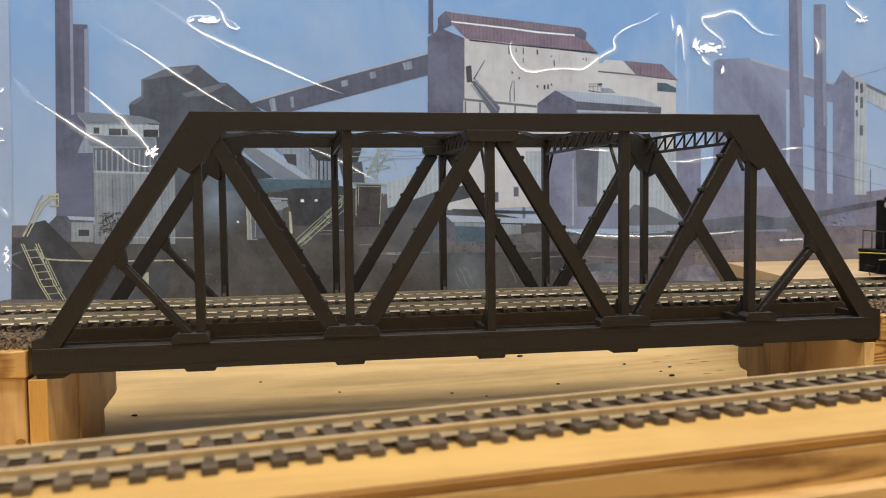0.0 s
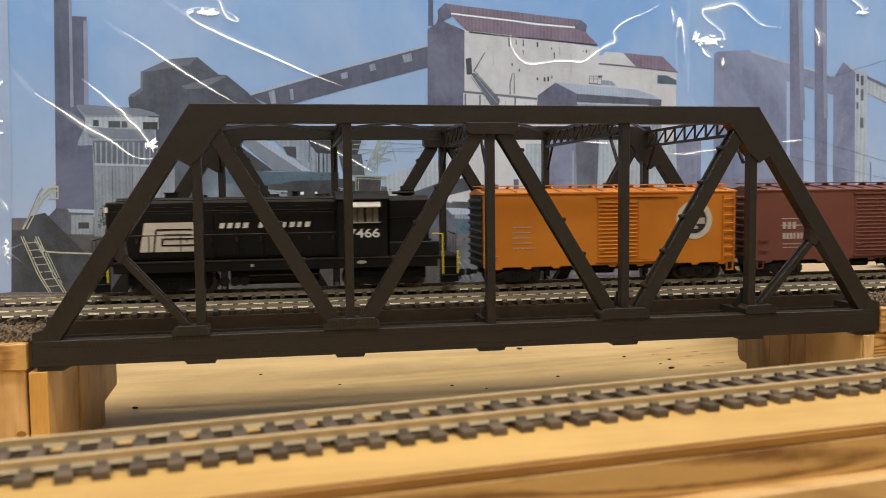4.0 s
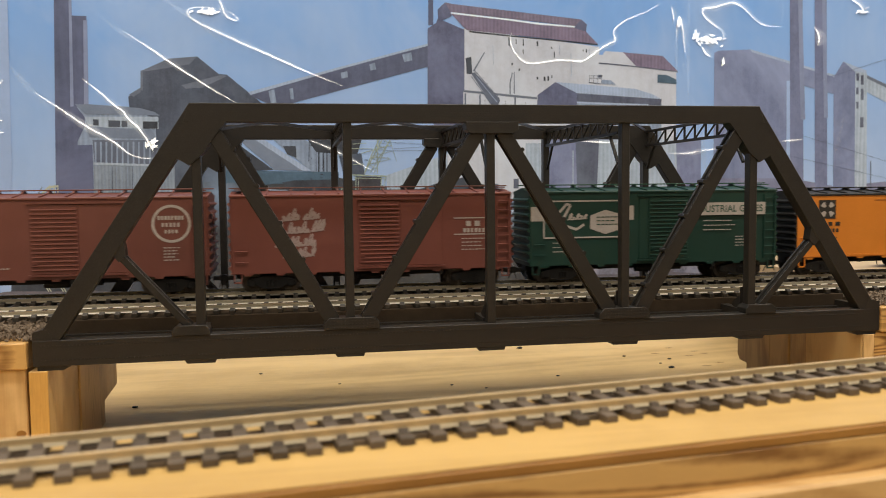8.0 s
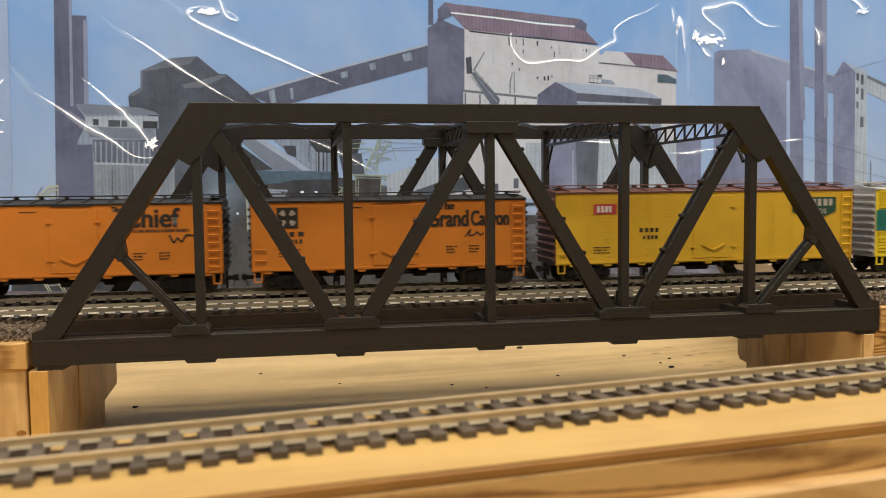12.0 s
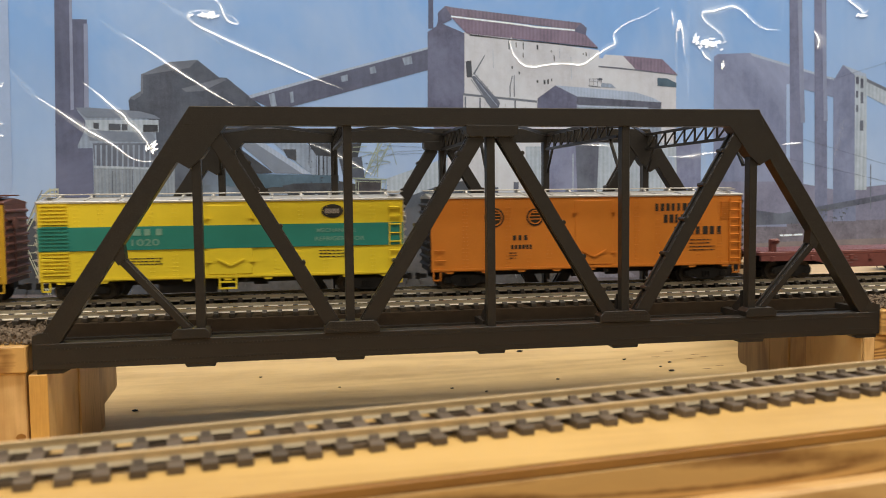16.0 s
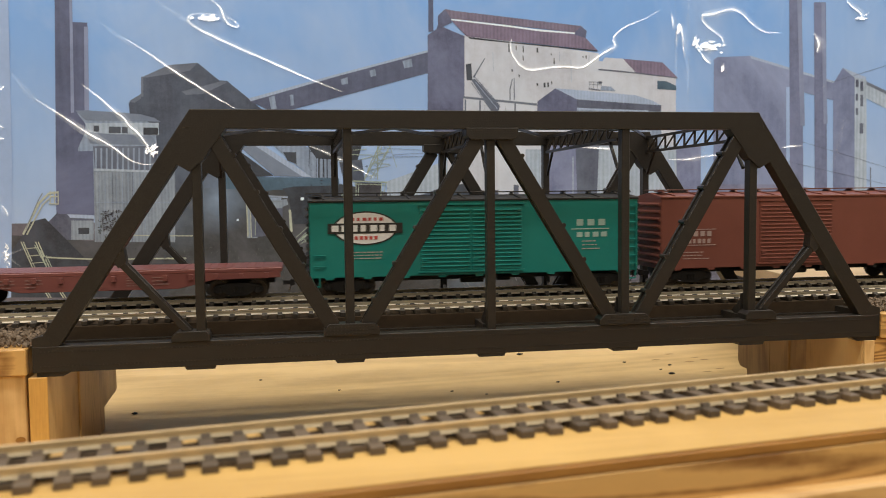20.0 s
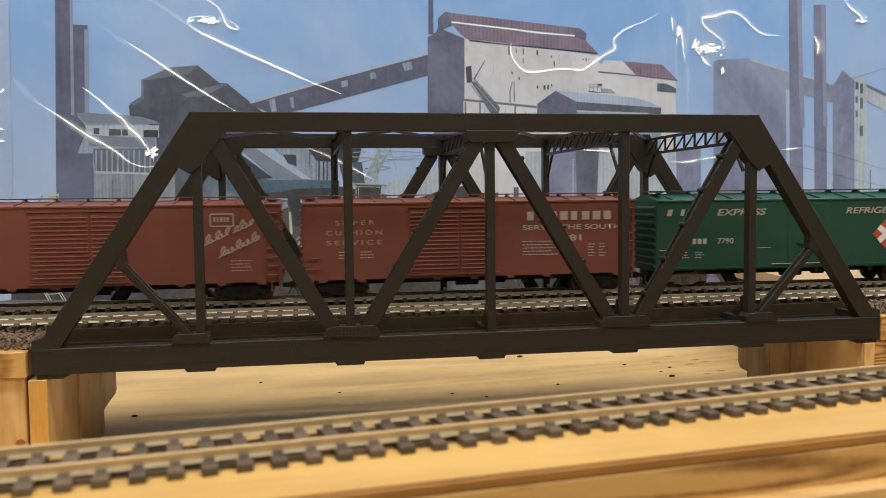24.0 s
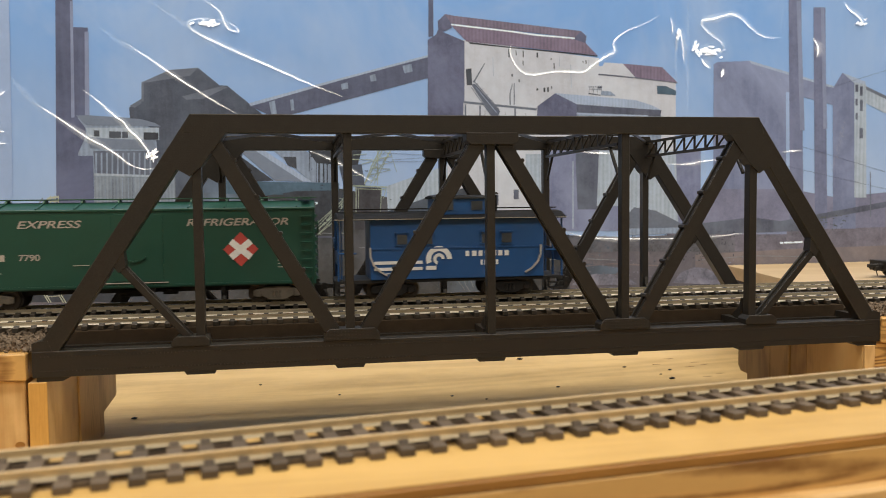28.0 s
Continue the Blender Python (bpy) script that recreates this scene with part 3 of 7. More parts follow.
def truck(car, x, mat, base=19.0, r=4.7):
    """A two-axle truck: sideframes with journal boxes and springs, bolster, wheelsets."""
    t = part("truck", box(B(), -3, 3, -12, 12, 4.2, 7.5, 0.3), mat, car)
    t.location = Vector((x, 0, 0)) * MM
    h = base / 2
    for s in (-1, 1):
        y0, y1 = (-13.4, -11.4) if s < 0 else (11.4, 13.4)
        bm = prism(B(), [(-h - 2.5, 3.4), (-h - 2.5, 6.4), (-h, 7.2), (-4, 8.4), (4, 8.4), (h, 7.2), (h + 2.5, 6.4), (h + 2.5, 3.4), (h - 1.5, 3.8),
                         (4.4, 1.9), (3.2, 1.5), (-3.2, 1.5), (-4.4, 1.9), (-h + 1.5, 3.8)], "y", y0, y1, 0.25)
        for k in (-1.7, 0, 1.7):
            rod(bm, (k, y0 - 0.25 if s < 0 else y1 + 0.25, 3.2), (k, y0 - 0.25 if s < 0 else y1 + 0.25, 6.2), 0.7, 8)
        part("sideframe", bm, mat, t)
        for k in (-h, h):
            ye = -13.9 if s < 0 else 13.9
            part("journal_box", box(B(), k - 1.5, k + 1.5, min(ye, s * 12), max(ye, s * 12), 3.2, 6.3, 0.3), mat, t)
    for k in (-h, h):
        wheelset(t, k, r)
    return t


def coupler(car, x, s):
    c = part("coupler", box(B(), min(x, x + s * 4.5), max(x, x + s * 4.5), -1.1, 1.1, 5.4, 7.6, 0.2), M_BLACK, car)
    e = x + s * 4.5
    part("knuckle", prism(B(), [(e - s * 0.8, -1.8), (e + s * 1.6, -1.9), (e + s * 1.7, -0.5), (e + s * 0.5, -0.3), (e + s * 0.5, 0.9), (e + s * 1.5, 1.4), (e - s * 0.8, 1.9)], "z", 5.0, 8.2, 0.15), M_BLACK, c)
    part("trip_pin", rod(B(), (e - s * 0.2, 0, 5), (e - s * 1.6, 0.6, 1.6), 0.3, 6), M_STEEL, c)


def grab_irons(car, x0, x1, zs, y, mat, name="grab_iron"):
    for z in zs:
        bm = rod(B(), (x0, y - 0.75, z), (x1, y - 0.75, z), 0.28, 6)
        for x in (x0, x1):
            rod(bm, (x, y + 0.1, z), (x, y - 0.75, z), 0.25, 6)
        part(name, bm, mat, car)


def ladder(car, x0, x1, z0, z1, n, y, mat):
    bm = B()
    for x in (x0, x1):
        box(bm, x - 0.3, x + 0.3, y - 1.0, y + 0.1, z0, z1)
    l = part("ladder", bm, mat, car)
    for i in range(n):
        z = z0 + (z1 - z0) * (i + 0.5) / n
        part("rung", rod(B(), (x0, y - 0.8, z), (x1, y - 0.8, z), 0.33, 6), mat, l)


def stirrup(car, x, mat):
    bm = B()
    for k in (-1.8, 1.8):
        box(bm, x + k - 0.3, x + k + 0.3, -HALF - 0.1, -HALF + 0.7, 5.4, 10.2)
    box(bm, x - 2.1, x + 2.1, -HALF - 0.1, -HALF + 0.7, 5.0, 5.7)
    part("stirrup_step", bm, mat, car)


def car_shell(name, label, category, length, side, roof, end, walk_mat, sill=9.5, eave=48.4, ridge=51.0, under=M_BLACK, trucks=M_BLACK,
              tabs=True, roof_ribs=12, ridge_walk=True):
    """Body, roof, ends, underframe, trucks and couplers of a house car."""
    car = thing(name, label, category, "freight train", at=(0, FAR_Y, RAIL_Z))
    h = length / 2
    part("body", box(B(), -h, h, -HALF, HALF, sill, eave, 0.35), side, car)
    rf = part("roof", prism(B(), [(-HALF - 0.5, eave - 0.6), (-HALF - 0.5, eave + 0.5), (0, ridge), (HALF + 0.5, eave + 0.5), (HALF + 0.5, eave - 0.6)], "x", -h - 0.4, h + 0.4, 0.2), roof, car)
    for i in range(roof_ribs):
        x = -h + length * (i + 0.5) / roof_ribs
        part("roof_rib", prism(B(), [(-HALF - 0.3, eave + 0.4), (-HALF - 0.3, eave + 1.2), (0, ridge + 0.6), (HALF + 0.3, eave + 1.2), (HALF + 0.3, eave + 0.4), (0, ridge - 0.1)], "x", x - 0.35, x + 0.35), roof, rf)
    if ridge_walk:
        w = part("roofwalk", box(B(), -h - 1.5, h + 1.5, -2.7, 2.7, ridge + 1.1, ridge + 1.7, 0.1), walk_mat, car)
        for i in range(roof_ribs):
            x = -h + length * (i + 0.5) / roof_ribs
            part("saddle", prism(B(), [(-4.2, ridge - 0.5), (-2.4, ridge + 1.1), (2.4, ridge + 1.1), (4.2, ridge - 0.5)], "x", x - 0.5, x + 0.5), walk_mat, w)
        for s in (-1, 1):
            part("lateral_walk", box(B(), s * (h - 4) - 2.2, s * (h - 4) + 2.2, -12, -2.7, ridge + 0.3, ridge + 0.9), walk_mat, w)
    for s in (-1, 1):
        e = part("end_wall", box(B(), min(s * h, s * (h + 0.3)), max(s * h, s * (h + 0.3)), -HALF + 0.4, HALF - 0.4, sill, eave - 0.2), end, car)
        for k in range(9):
            z = sill + 3 + k * (eave - sill - 5) / 8.5
            part("end_rib", prism(B(), [(s * h, z - 1.2), (s * (h + 1.5), z - 0.2), (s * (h + 1.5), z + 0.4), (s * h, z + 1.4)], "y", -HALF + 0.8, HALF - 0.8), end, e)
        coupler(car, s * h, s)
        truck(car, s * (h - 19), trucks)
    bw = part("brake_wheel", rod(B(), (h + 1.6, -6, 38), (h + 2.3, -6, 38), 3.4, 14), walk_mat, car)
    rod_bm = rod(B(), (h + 1.4, -6, 14), (h + 1.4, -6, 38), 0.4, 6)
    part("brake_rod", rod_bm, walk_mat, bw)
    part("centre_sill", box(B(), -h + 1, h - 1, -4, 4, 6.2, sill), under, car)
    part("air_reservoir", rod(B(), (-8, -7, 6.8), (4, -7, 6.8), 2.3, 12), under, car)
    part("brake_cylinder", rod(B(), (12, -6, 7), (19, -6, 7), 1.9, 12), under, car)
    for k in (-0.22, 0.05, 0.24):
        part("cross_bearer", box(B(), k * length - 1, k * length + 1, -HALF + 1, HALF - 1, 7.2, sill), under, car)
    if tabs:
        for k in range(9):
            x = -h + length * (k + 0.5) / 9
            part("sill_tab", prism(B(), [(x - 2.4, sill + 0.3), (x - 1.6, sill - 0.9), (x + 1.6, sill - 0.9), (x + 2.4, sill + 0.3)], "y", -HALF - 0.05, -HALF + 0.8), side, car)
    for s in (-1, 1):
        stirrup(car, s * (h - 3), side)
    return car


def ribbed_door(car, x0, x1, z0, z1, mat, ribs=15):
    d = part("door", box(B(), x0, x1, -HALF - 0.55, -HALF + 0.2, z0, z1, 0.15), mat, car)
    for i in range(ribs):
        z = z0 + 1.5 + (z1 - z0 - 2.5) * i / ribs
        part("door_rib", prism(B(), [(-HALF - 0.5, z), (-HALF - 1.05, z + 0.3), (-HALF - 1.05, z + 0.65), (-HALF - 0.5, z + 0.95)], "x", x0 + 0.8, x1 - 0.8), mat, d)
    part("door_latch", box(B(), x0 + 1, x0 + 3.2, -HALF - 1.2, -HALF - 0.4, z0 + 5, z0 + 6), mat, d)
    return d


def door_rails(car, x0, x1, z0, z1, mat):
    part("door_track", box(B(), x0, x1, -HALF - 1.1, -HALF + 0.2, z1, z1 + 0.9), mat, car)
    part("door_track", box(B(), x0, x1, -HALF - 1.0, -HALF + 0.2, z0 - 0.9, z0), mat, car)


def boxcar(name, label, length, paint, roof, doors, end=None, smooth_door=None, walk_mat=None, mat_truck=M_BLACK):
    car = car_shell(name, label, "boxcar", length, paint, roof, end or paint, walk_mat or roof, trucks=mat_truck)
    h = length / 2
    for a, b in doors:
        ribbed_door(car, a, b, 12.2, 45.6, paint)
    lo, hi = doors[0][0], doors[-1][1]
    if smooth_door:
        part("smooth_door", box(B(), smooth_door[0], smooth_door[1], -HALF - 0.4, -HALF + 0.2, 12.2, 45.6, 0.15), paint, car)
        lo, hi = min(lo, smooth_door[0]), max(hi, smooth_door[1])
    door_rails(car, lo - 1, hi + 1, 12.0, 45.8, paint)
    ladder(car, h - 7.4, h - 1.2, 11, 46.5, 8, -HALF, paint)
    grab_irons(car, -h + 2.2, -h + 7.6, (15.5, 21), -HALF, paint)
    return car


def rivet_columns(car, xs, z0, z1, mat, step=1.9):
    bm = B()
    for x in xs:
        z = z0
        while z < z1:
            for k in (-0.9, 0.9):
                rod(bm, (x + k, -HALF + 0.1, z), (x + k, -HALF - 0.3, z), 0.36, 5, 0.2)
            z += step
    tagged(part("rivets", bm, mat, car), kind="stuff")


def reefer(name, label, length, paint, roof, end, walk_mat, door, columns=(), sill=9.5, eave=48.0):
    car = car_shell(name, label, "refrigerator car", length, paint, roof, end, walk_mat, sill, eave, eave + 2.4)
    h = length / 2
    part("hatch_door", box(B(), door[0], door[1], -HALF - 0.45, -HALF + 0.2, sill + 2.2, eave - 2.2, 0.15), paint, car)
    mid = (door[0] + door[1]) / 2
    bm = B()
    for s in (-1, 1):
        bar_xz(bm, (mid, sill + 6.4), (mid + s * 6.5, sill + 9.6), 0.9, -HALF - 1.1, -HALF - 0.3)
        for z in (sill + 8, eave - 9):
            box(bm, mid + s * (door[1] - mid) - 1.6, mid + s * (door[1] - mid) + 1.6, -HALF - 0.9, -HALF - 0.3, z, z + 0.8)
    part("door_bar", bm, paint, car)
    part("side_sill", box(B(), -h + 1, h - 1, -HALF - 0.4, -HALF + 0.2, sill + 0.6, sill + 1.7), paint, car)
    ladder(car, h - 7.2, h - 1.4, sill + 1.5, eave - 2, 8, -HALF, paint)
    grab_irons(car, -h + 2, -h + 7, (sill + 6, sill + 11.5), -HALF, paint)
    if columns:
        rivet_columns(car, [-h + c for c in columns], sill + 2.5, eave - 1.5, paint)
    return car


def script(bm, x, z, width, tall, loops, y, rise=0.0, w=0.6):
    """A line of joined handwriting kept as one looping stroke."""
    pts, n = [], loops * 9
    for i in range(n + 1):
        t = i / n
        k = 0.62 + 0.38 * math.sin(t * 17 + x)
        a = 2 * math.pi * loops * t
        h = tall * (0.5 - 0.5 * math.cos(a)) * k
        pts.append((x + width * t + 0.5 * width / loops * math.sin(a) + 0.35 * h, z + rise * t + h))
    return stroke(bm, pts, w, y, y + 0.3)


M_SCRIPT = plain("faded white script", (0.34, 0.26, 0.24), 0.55, 0, 0.2, 600)
M_PALEGREEN = plain("pale green lettering", (0.17, 0.33, 0.26), 0.55, 0, 0.15, 600)
Y0 = -HALF - 0.22   # face on which paint marks lie

P_ORANGE = plain("orange boxcar paint", (0.56, 0.19, 0.017), 0.42, 0, 0.10, 60)
P_BROWN = plain("brown boxcar paint", (0.146, 0.048, 0.035), 0.45, 0, 0.14, 60)
P_FLAT = plain("faded red flatcar paint", (0.17, 0.056, 0.050), 0.38, 0, 0.14, 60)
M_FADED = plain("worn cream lettering", (0.31, 0.24, 0.21), 0.55, 0, 0.15, 600)
M_FAINT = plain("faded lettering", (0.22, 0.13, 0.12), 0.55, 0, 0.15, 600)
P_BROWN_RED = plain("oxide red boxcar paint", (0.166, 0.050, 0.036), 0.45, 0, 0.14, 60)
P_RUST = plain("rust red boxcar paint", (0.160, 0.050, 0.035), 0.45, 0, 0.14, 60)
P_GREEN = plain("dark green boxcar paint", (0.008, 0.038, 0.028), 0.40, 0, 0.14, 60)
P_REEFER = plain("orange reefer paint", (0.60, 0.195, 0.021), 0.42, 0, 0.10, 60)
P_YELLOW = plain("ochre yellow reefer paint", (0.62, 0.375, 0.026), 0.42, 0, 0.10, 60)
P_LEMON = plain("lemon yellow reefer paint", (0.80, 0.62, 0.03), 0.42, 0, 0.08, 60)
P_BAND = plain("sea green band", (0.02, 0.21, 0.17), 0.42, 0, 0.10, 60)
M_JADE_MARK = plain("faded marks on jade", (0.30, 0.42, 0.37), 0.55, 0, 0.15, 600)
P_TEAL = plain("jade green boxcar paint", (0.007, 0.18, 0.155), 0.40, 0, 0.12, 60)
P_EXPRESS = plain("express green paint", (0.011, 0.060, 0.042), 0.36, 0, 0.12, 60)
P_BLUE = plain("blue caboose paint", (0.016, 0.075, 0.22), 0.36, 0, 0.12, 60)
P_BROWN_ROOF = plain("brown roof paint", (0.12, 0.045, 0.032), 0.42, 0, 0.2, 60)
P_SILVER = plain("silver roof paint", (0.55, 0.54, 0.52), 0.35, 0.5, 0.12, 60)
P_SIGN = plain("dark green sign", (0.012, 0.06, 0.035), 0.5, 0, 0.1, 60)


def build_switcher():
    """Black diesel: long hood, cab, short hood, walkways with handrails."""
    car = thing("diesel_locomotive", "black diesel locomotive with white lettering and yellow handrails", "locomotive", "freight train", at=(0, FAR_Y, RAIL_Z))
    # x from the nose: walkway -92 to 92
    part("walkway", box(B(), -91, 91, -16, 16, 15.2, 17.0, 0.2), M_LOCO, car)
    part("side_sill", box(B(), -80, 80, -16.4, -14.5, 11.6, 17.1, 0.2), M_LOCO, car)
    part("walkway_edge", box(B(), -80, 80, -16.7, -16.3, 16.5, 17.2), M_STEEL, car, "grey walkway edge")
    part("long_hood", box(B(), -84, 30, -10.5, 10.5, 17.0, 46.4, 0.8), M_LOCO, car)
    part("hood_crown", prism(B(), [(-10.2, 46.0), (-8.4, 48.3), (8.4, 48.3), (10.2, 46.0)], "x", -79, 30), M_LOCO, car)
    # grey rod paints the highlight along the hood's upper edge
    part("crown_edge", rod(B(), (-79, -9.4, 47.2), (30, -9.4, 47.2), 0.22, 6), M_STEEL, car, "grey rod with the edge highlight in its colour")
    part("short_hood", box(B(), 55, 76.5, -10.5, 10.5, 17.0, 46.4, 0.8), M_LOCO, car)
    part("short_hood_crown", prism(B(), [(-10.2, 46.0), (-8.4, 48.0), (8.4, 48.0), (10.2, 46.0)], "x", 55, 76), M_LOCO, car)
    part("battery_box", box(B(), 55, 81, -15.6, -10.4, 17.0, 24.4, 0.4), M_LOCO, car)
    part("battery_box", box(B(), 55, 81, 10.4, 15.6, 17.0, 24.4, 0.4), M_LOCO, car)
    cab = part("cab", box(B(), 28.6, 54.2, -15.8, 15.8, 17.0, 46.6, 0.5), M_LOCO, car)
    part("cab_roof", prism(B(), [(-16.6, 46.2), (-16.4, 47), (-14, 49.4), (-8, 50.8), (8, 50.8), (14, 49.4), (16.4, 47), (16.6, 46.2)], "x", 27.6, 55.2, 0.2), M_LOCO, cab)
    # opaque pale pane, coloured as if light came through the cab
    w = part("cab_window", box(B(), 34.2, 50, -16.1, -15.6, 35, 43.4), M_CABGLASS, cab, "cab window, light through it put into a pale colour")
    for a, b in ((34.2, 34.8), (38.4, 38.9), (42, 43.2), (46.2, 46.7), (49.4, 50)):
        part("window_post", box(B(), a, b, -16.5, -15.9, 34.8, 43.6), M_LOCO, w)
    part("window_sill", box(B(), 33.8, 50.4, -16.6, -15.9, 34.4, 35.0), M_CREAM, w, "pale window ledge")
    part("sun_shade", prism(B(), [(-16, 45.2), (-19.2, 42.8), (-19.2, 42.4), (-16, 44.6)], "x", 33.4, 50.4), P_SILVER, cab, "pale tilted sun shade")
    for x in (-66, -40, -4, 22):
        part("exhaust_fan", rod(B(), (x, 0, 48.2), (x, 0, 49.6), 4.0, 18, 3.6), M_LOCO, car)
    for x, k in ((-54, 3.0), (8, 1.6), (66, 3.0)):
        st = part("exhaust_stack", box(B(), x - k, x + k, -2, 2, 48.0, 50.6, 0.3), M_LOCO, car)
        part("stack_lip", box(B(), x - k - 0.5, x + k + 0.5, -2.4, 2.4, 50.4, 51.0), M_LOCO, st)
    part("horn", rod(B(), (58, -2, 49.6), (70, -2, 49.6), 0.7, 8, 1.2), M_LOCO, car)
    for i in range(9):
        d = part("hood_door", box(B(), -80 + i * 12, -68.8 + i * 12, -10.9, -10.3, 18.6, 40.6, 0.1), M_LOCO, car)
        part("door_latch", box(B(), -70 + i * 12, -69.3 + i * 12, -11.2, -10.8, 26, 28.4), M_STEEL, d)
    part("hood_seam", box(B(), -83, 29, -10.75, -10.3, 41.6, 41.9), M_STEEL, car)
    for i in range(8):
        part("vent_slot", box(B(), -62 + i * 10, -56 + i * 10, -10.8, -10.3, 43.4, 43.7), M_STEEL, car)
    part("hood_seam", box(B(), 55, 76, -10.75, -10.3, 36.8, 37.1), M_STEEL, car)
    part("builder_plate", disc(B(), 40.5, 14.6, 2.4, 0.8, -16.9, -16.3), M_CREAM, car, "small oval plate")
    part("fuel_tank", box(B(), -25, 19, -13.5, 13.5, 4.4, 13.5, 1.6), M_LOCO, car)
    part("tank_ledge", box(B(), -16, 19, -14.6, -13.2, 8.6, 9.2), M_STEEL, car)
    for x in (-28, -23, -18):
        part("air_tank", rod(B(), (x, -15.0, 6.2), (x, -11, 6.2), 2.3, 14), M_LOCO, car)
    part("filler_cap", rod(B(), (-14, -16.6, 14.2), (-14, -15.8, 14.2), 0.8, 10), M_CREAM, car)
    for s in (-1, 1):
        truck(car, s * 53, M_LOCO, 31, 5.4)
        part("truck_shroud", box(B(), min(s * 34, s * 74), max(s * 34, s * 74), -12.6, 12.6, 5.5, 12.2), M_LOCO, car)
        e = s * 91
        part("pilot", box(B(), min(e, e - s * 2), max(e, e - s * 2), -15, 15, 3.2, 15.4), M_LOCO, car)
        coupler(car, e, s)
        st = part("step_well", box(B(), min(e - s * 2, e - s * 9), max(e - s * 2, e - s * 9), -15.2, -13, 2.2, 15.4), M_LOCO, car)
        for z in (2.2, 6.4, 10.6):
            part("step", box(B(), min(e - s * 1, e - s * 9), max(e - s * 1, e - s * 9), -16.2, -13, z, z + 0.5), M_STEEL, st, "worn grey step")
        for x, z in ((e - s * 0.6, 19.5), (e - s * 8.4, 28.2)):
            part("grab_post", rod(B(), (x, -16.2, 7.4), (x, -16.2, z), 0.45, 6), M_YELLOW, car, "yellow grab post")
        part("grab_post", rod(B(), (e - s * 8.4, -16.2, 28.2), (e - s * 14, -16.2, 28.4), 0.4, 6), M_YELLOW, car, "yellow grab post")
        part("end_rail", rod(B(), (e + s * 0.6, -15, 15.5), (e + s * 0.6, 15, 14.5), 0.4, 6), M_YELLOW, car, "yellow end rail")
        part("end_rail", rod(B(), (e + s * 0.6, -15, 12.8), (e + s * 2.2, -6, 11.5), 0.35, 6), M_YELLOW, car, "yellow uncoupling lever")
        for y in (-13, -5, 5, 13):
            part("end_stanchion", rod(B(), (e - s, y, 17), (e - s, y, 28), 0.3, 6), M_STEEL, car)
        part("end_handrail", rod(B(), (e - s, -13, 28), (e - s, 13, 28), 0.35, 6), M_STEEL, car)
        part("brake_hose", rod(B(), (e + s * 1, -5, 9), (e + s * 3, -5.4, 3.4), 0.5, 6), M_LOCO, car)
        k = -84 if s < 0 else 76.5
        part("headlight", rod(B(), (k - 0.4, 0, 43.5), (k + 0.8 * s, 0, 43.5), 1.8, 12), P_SILVER, car)
        part("number_board", box(B(), min(k + s * 0.3, k - s * 1.2), max(k + s * 0.3, k - s * 1.2), -10.9, -8.0, 41.5, 44), M_WHITE, car, "small white number board kept plain")
    part("handrail", rod(B(), (-83, -16, 30), (28, -16, 30), 0.28, 6), M_STEEL, car)
    for i in range(8):
        part("stanchion", rod(B(), (-78 + i * 15, -16, 17), (-78 + i * 15, -16, 30), 0.28, 6), M_LOCO, car)
    # white emblem of two nested bands, kept plain
    y = -11.2
    em = part("emblem", prism(B(), [(-68.2, 21.6), (-65.8, 36.1), (-39.8, 36.1), (-38.9, 35.0), (-40.8, 21.6)], "y", y, y + 0.5), M_OFFWHITE, car, "white slanted emblem")
    part("emblem_band", stroke(B(), [(-61.6, 21.6), (-60.2, 32.6), (-43.0, 32.6)], 0.75, y - 0.2, y), M_LOCO, em, "black band")
    part("emblem_band", stroke(B(), [(-56.8, 30.0), (-43.4, 30.0)], 0.7, y - 0.2, y), M_LOCO, em, "black band")
    part("emblem_band", stroke(B(), [(-57.8, 24.8), (-56.8, 28.0), (-42.2, 28.0)], 0.7, y - 0.2, y), M_LOCO, em, "black band")
    part("emblem_band", stroke(B(), [(-57.8, 24.8), (-41.6, 24.8)], 0.8, y - 0.2, y), M_LOCO, em, "black band")
    blocks("name_lettering", 12, -30.0, 16.0, 32.8, 35.5, y, M_WHITE, car, (4,), 0.25, "white slanted lettering kept plain")
    lettering("road_number", "7466", 34.2, 50.0, 27.0, 31.6, -16.05, M_WHITE, car, 0, "white painted digits")
    return car


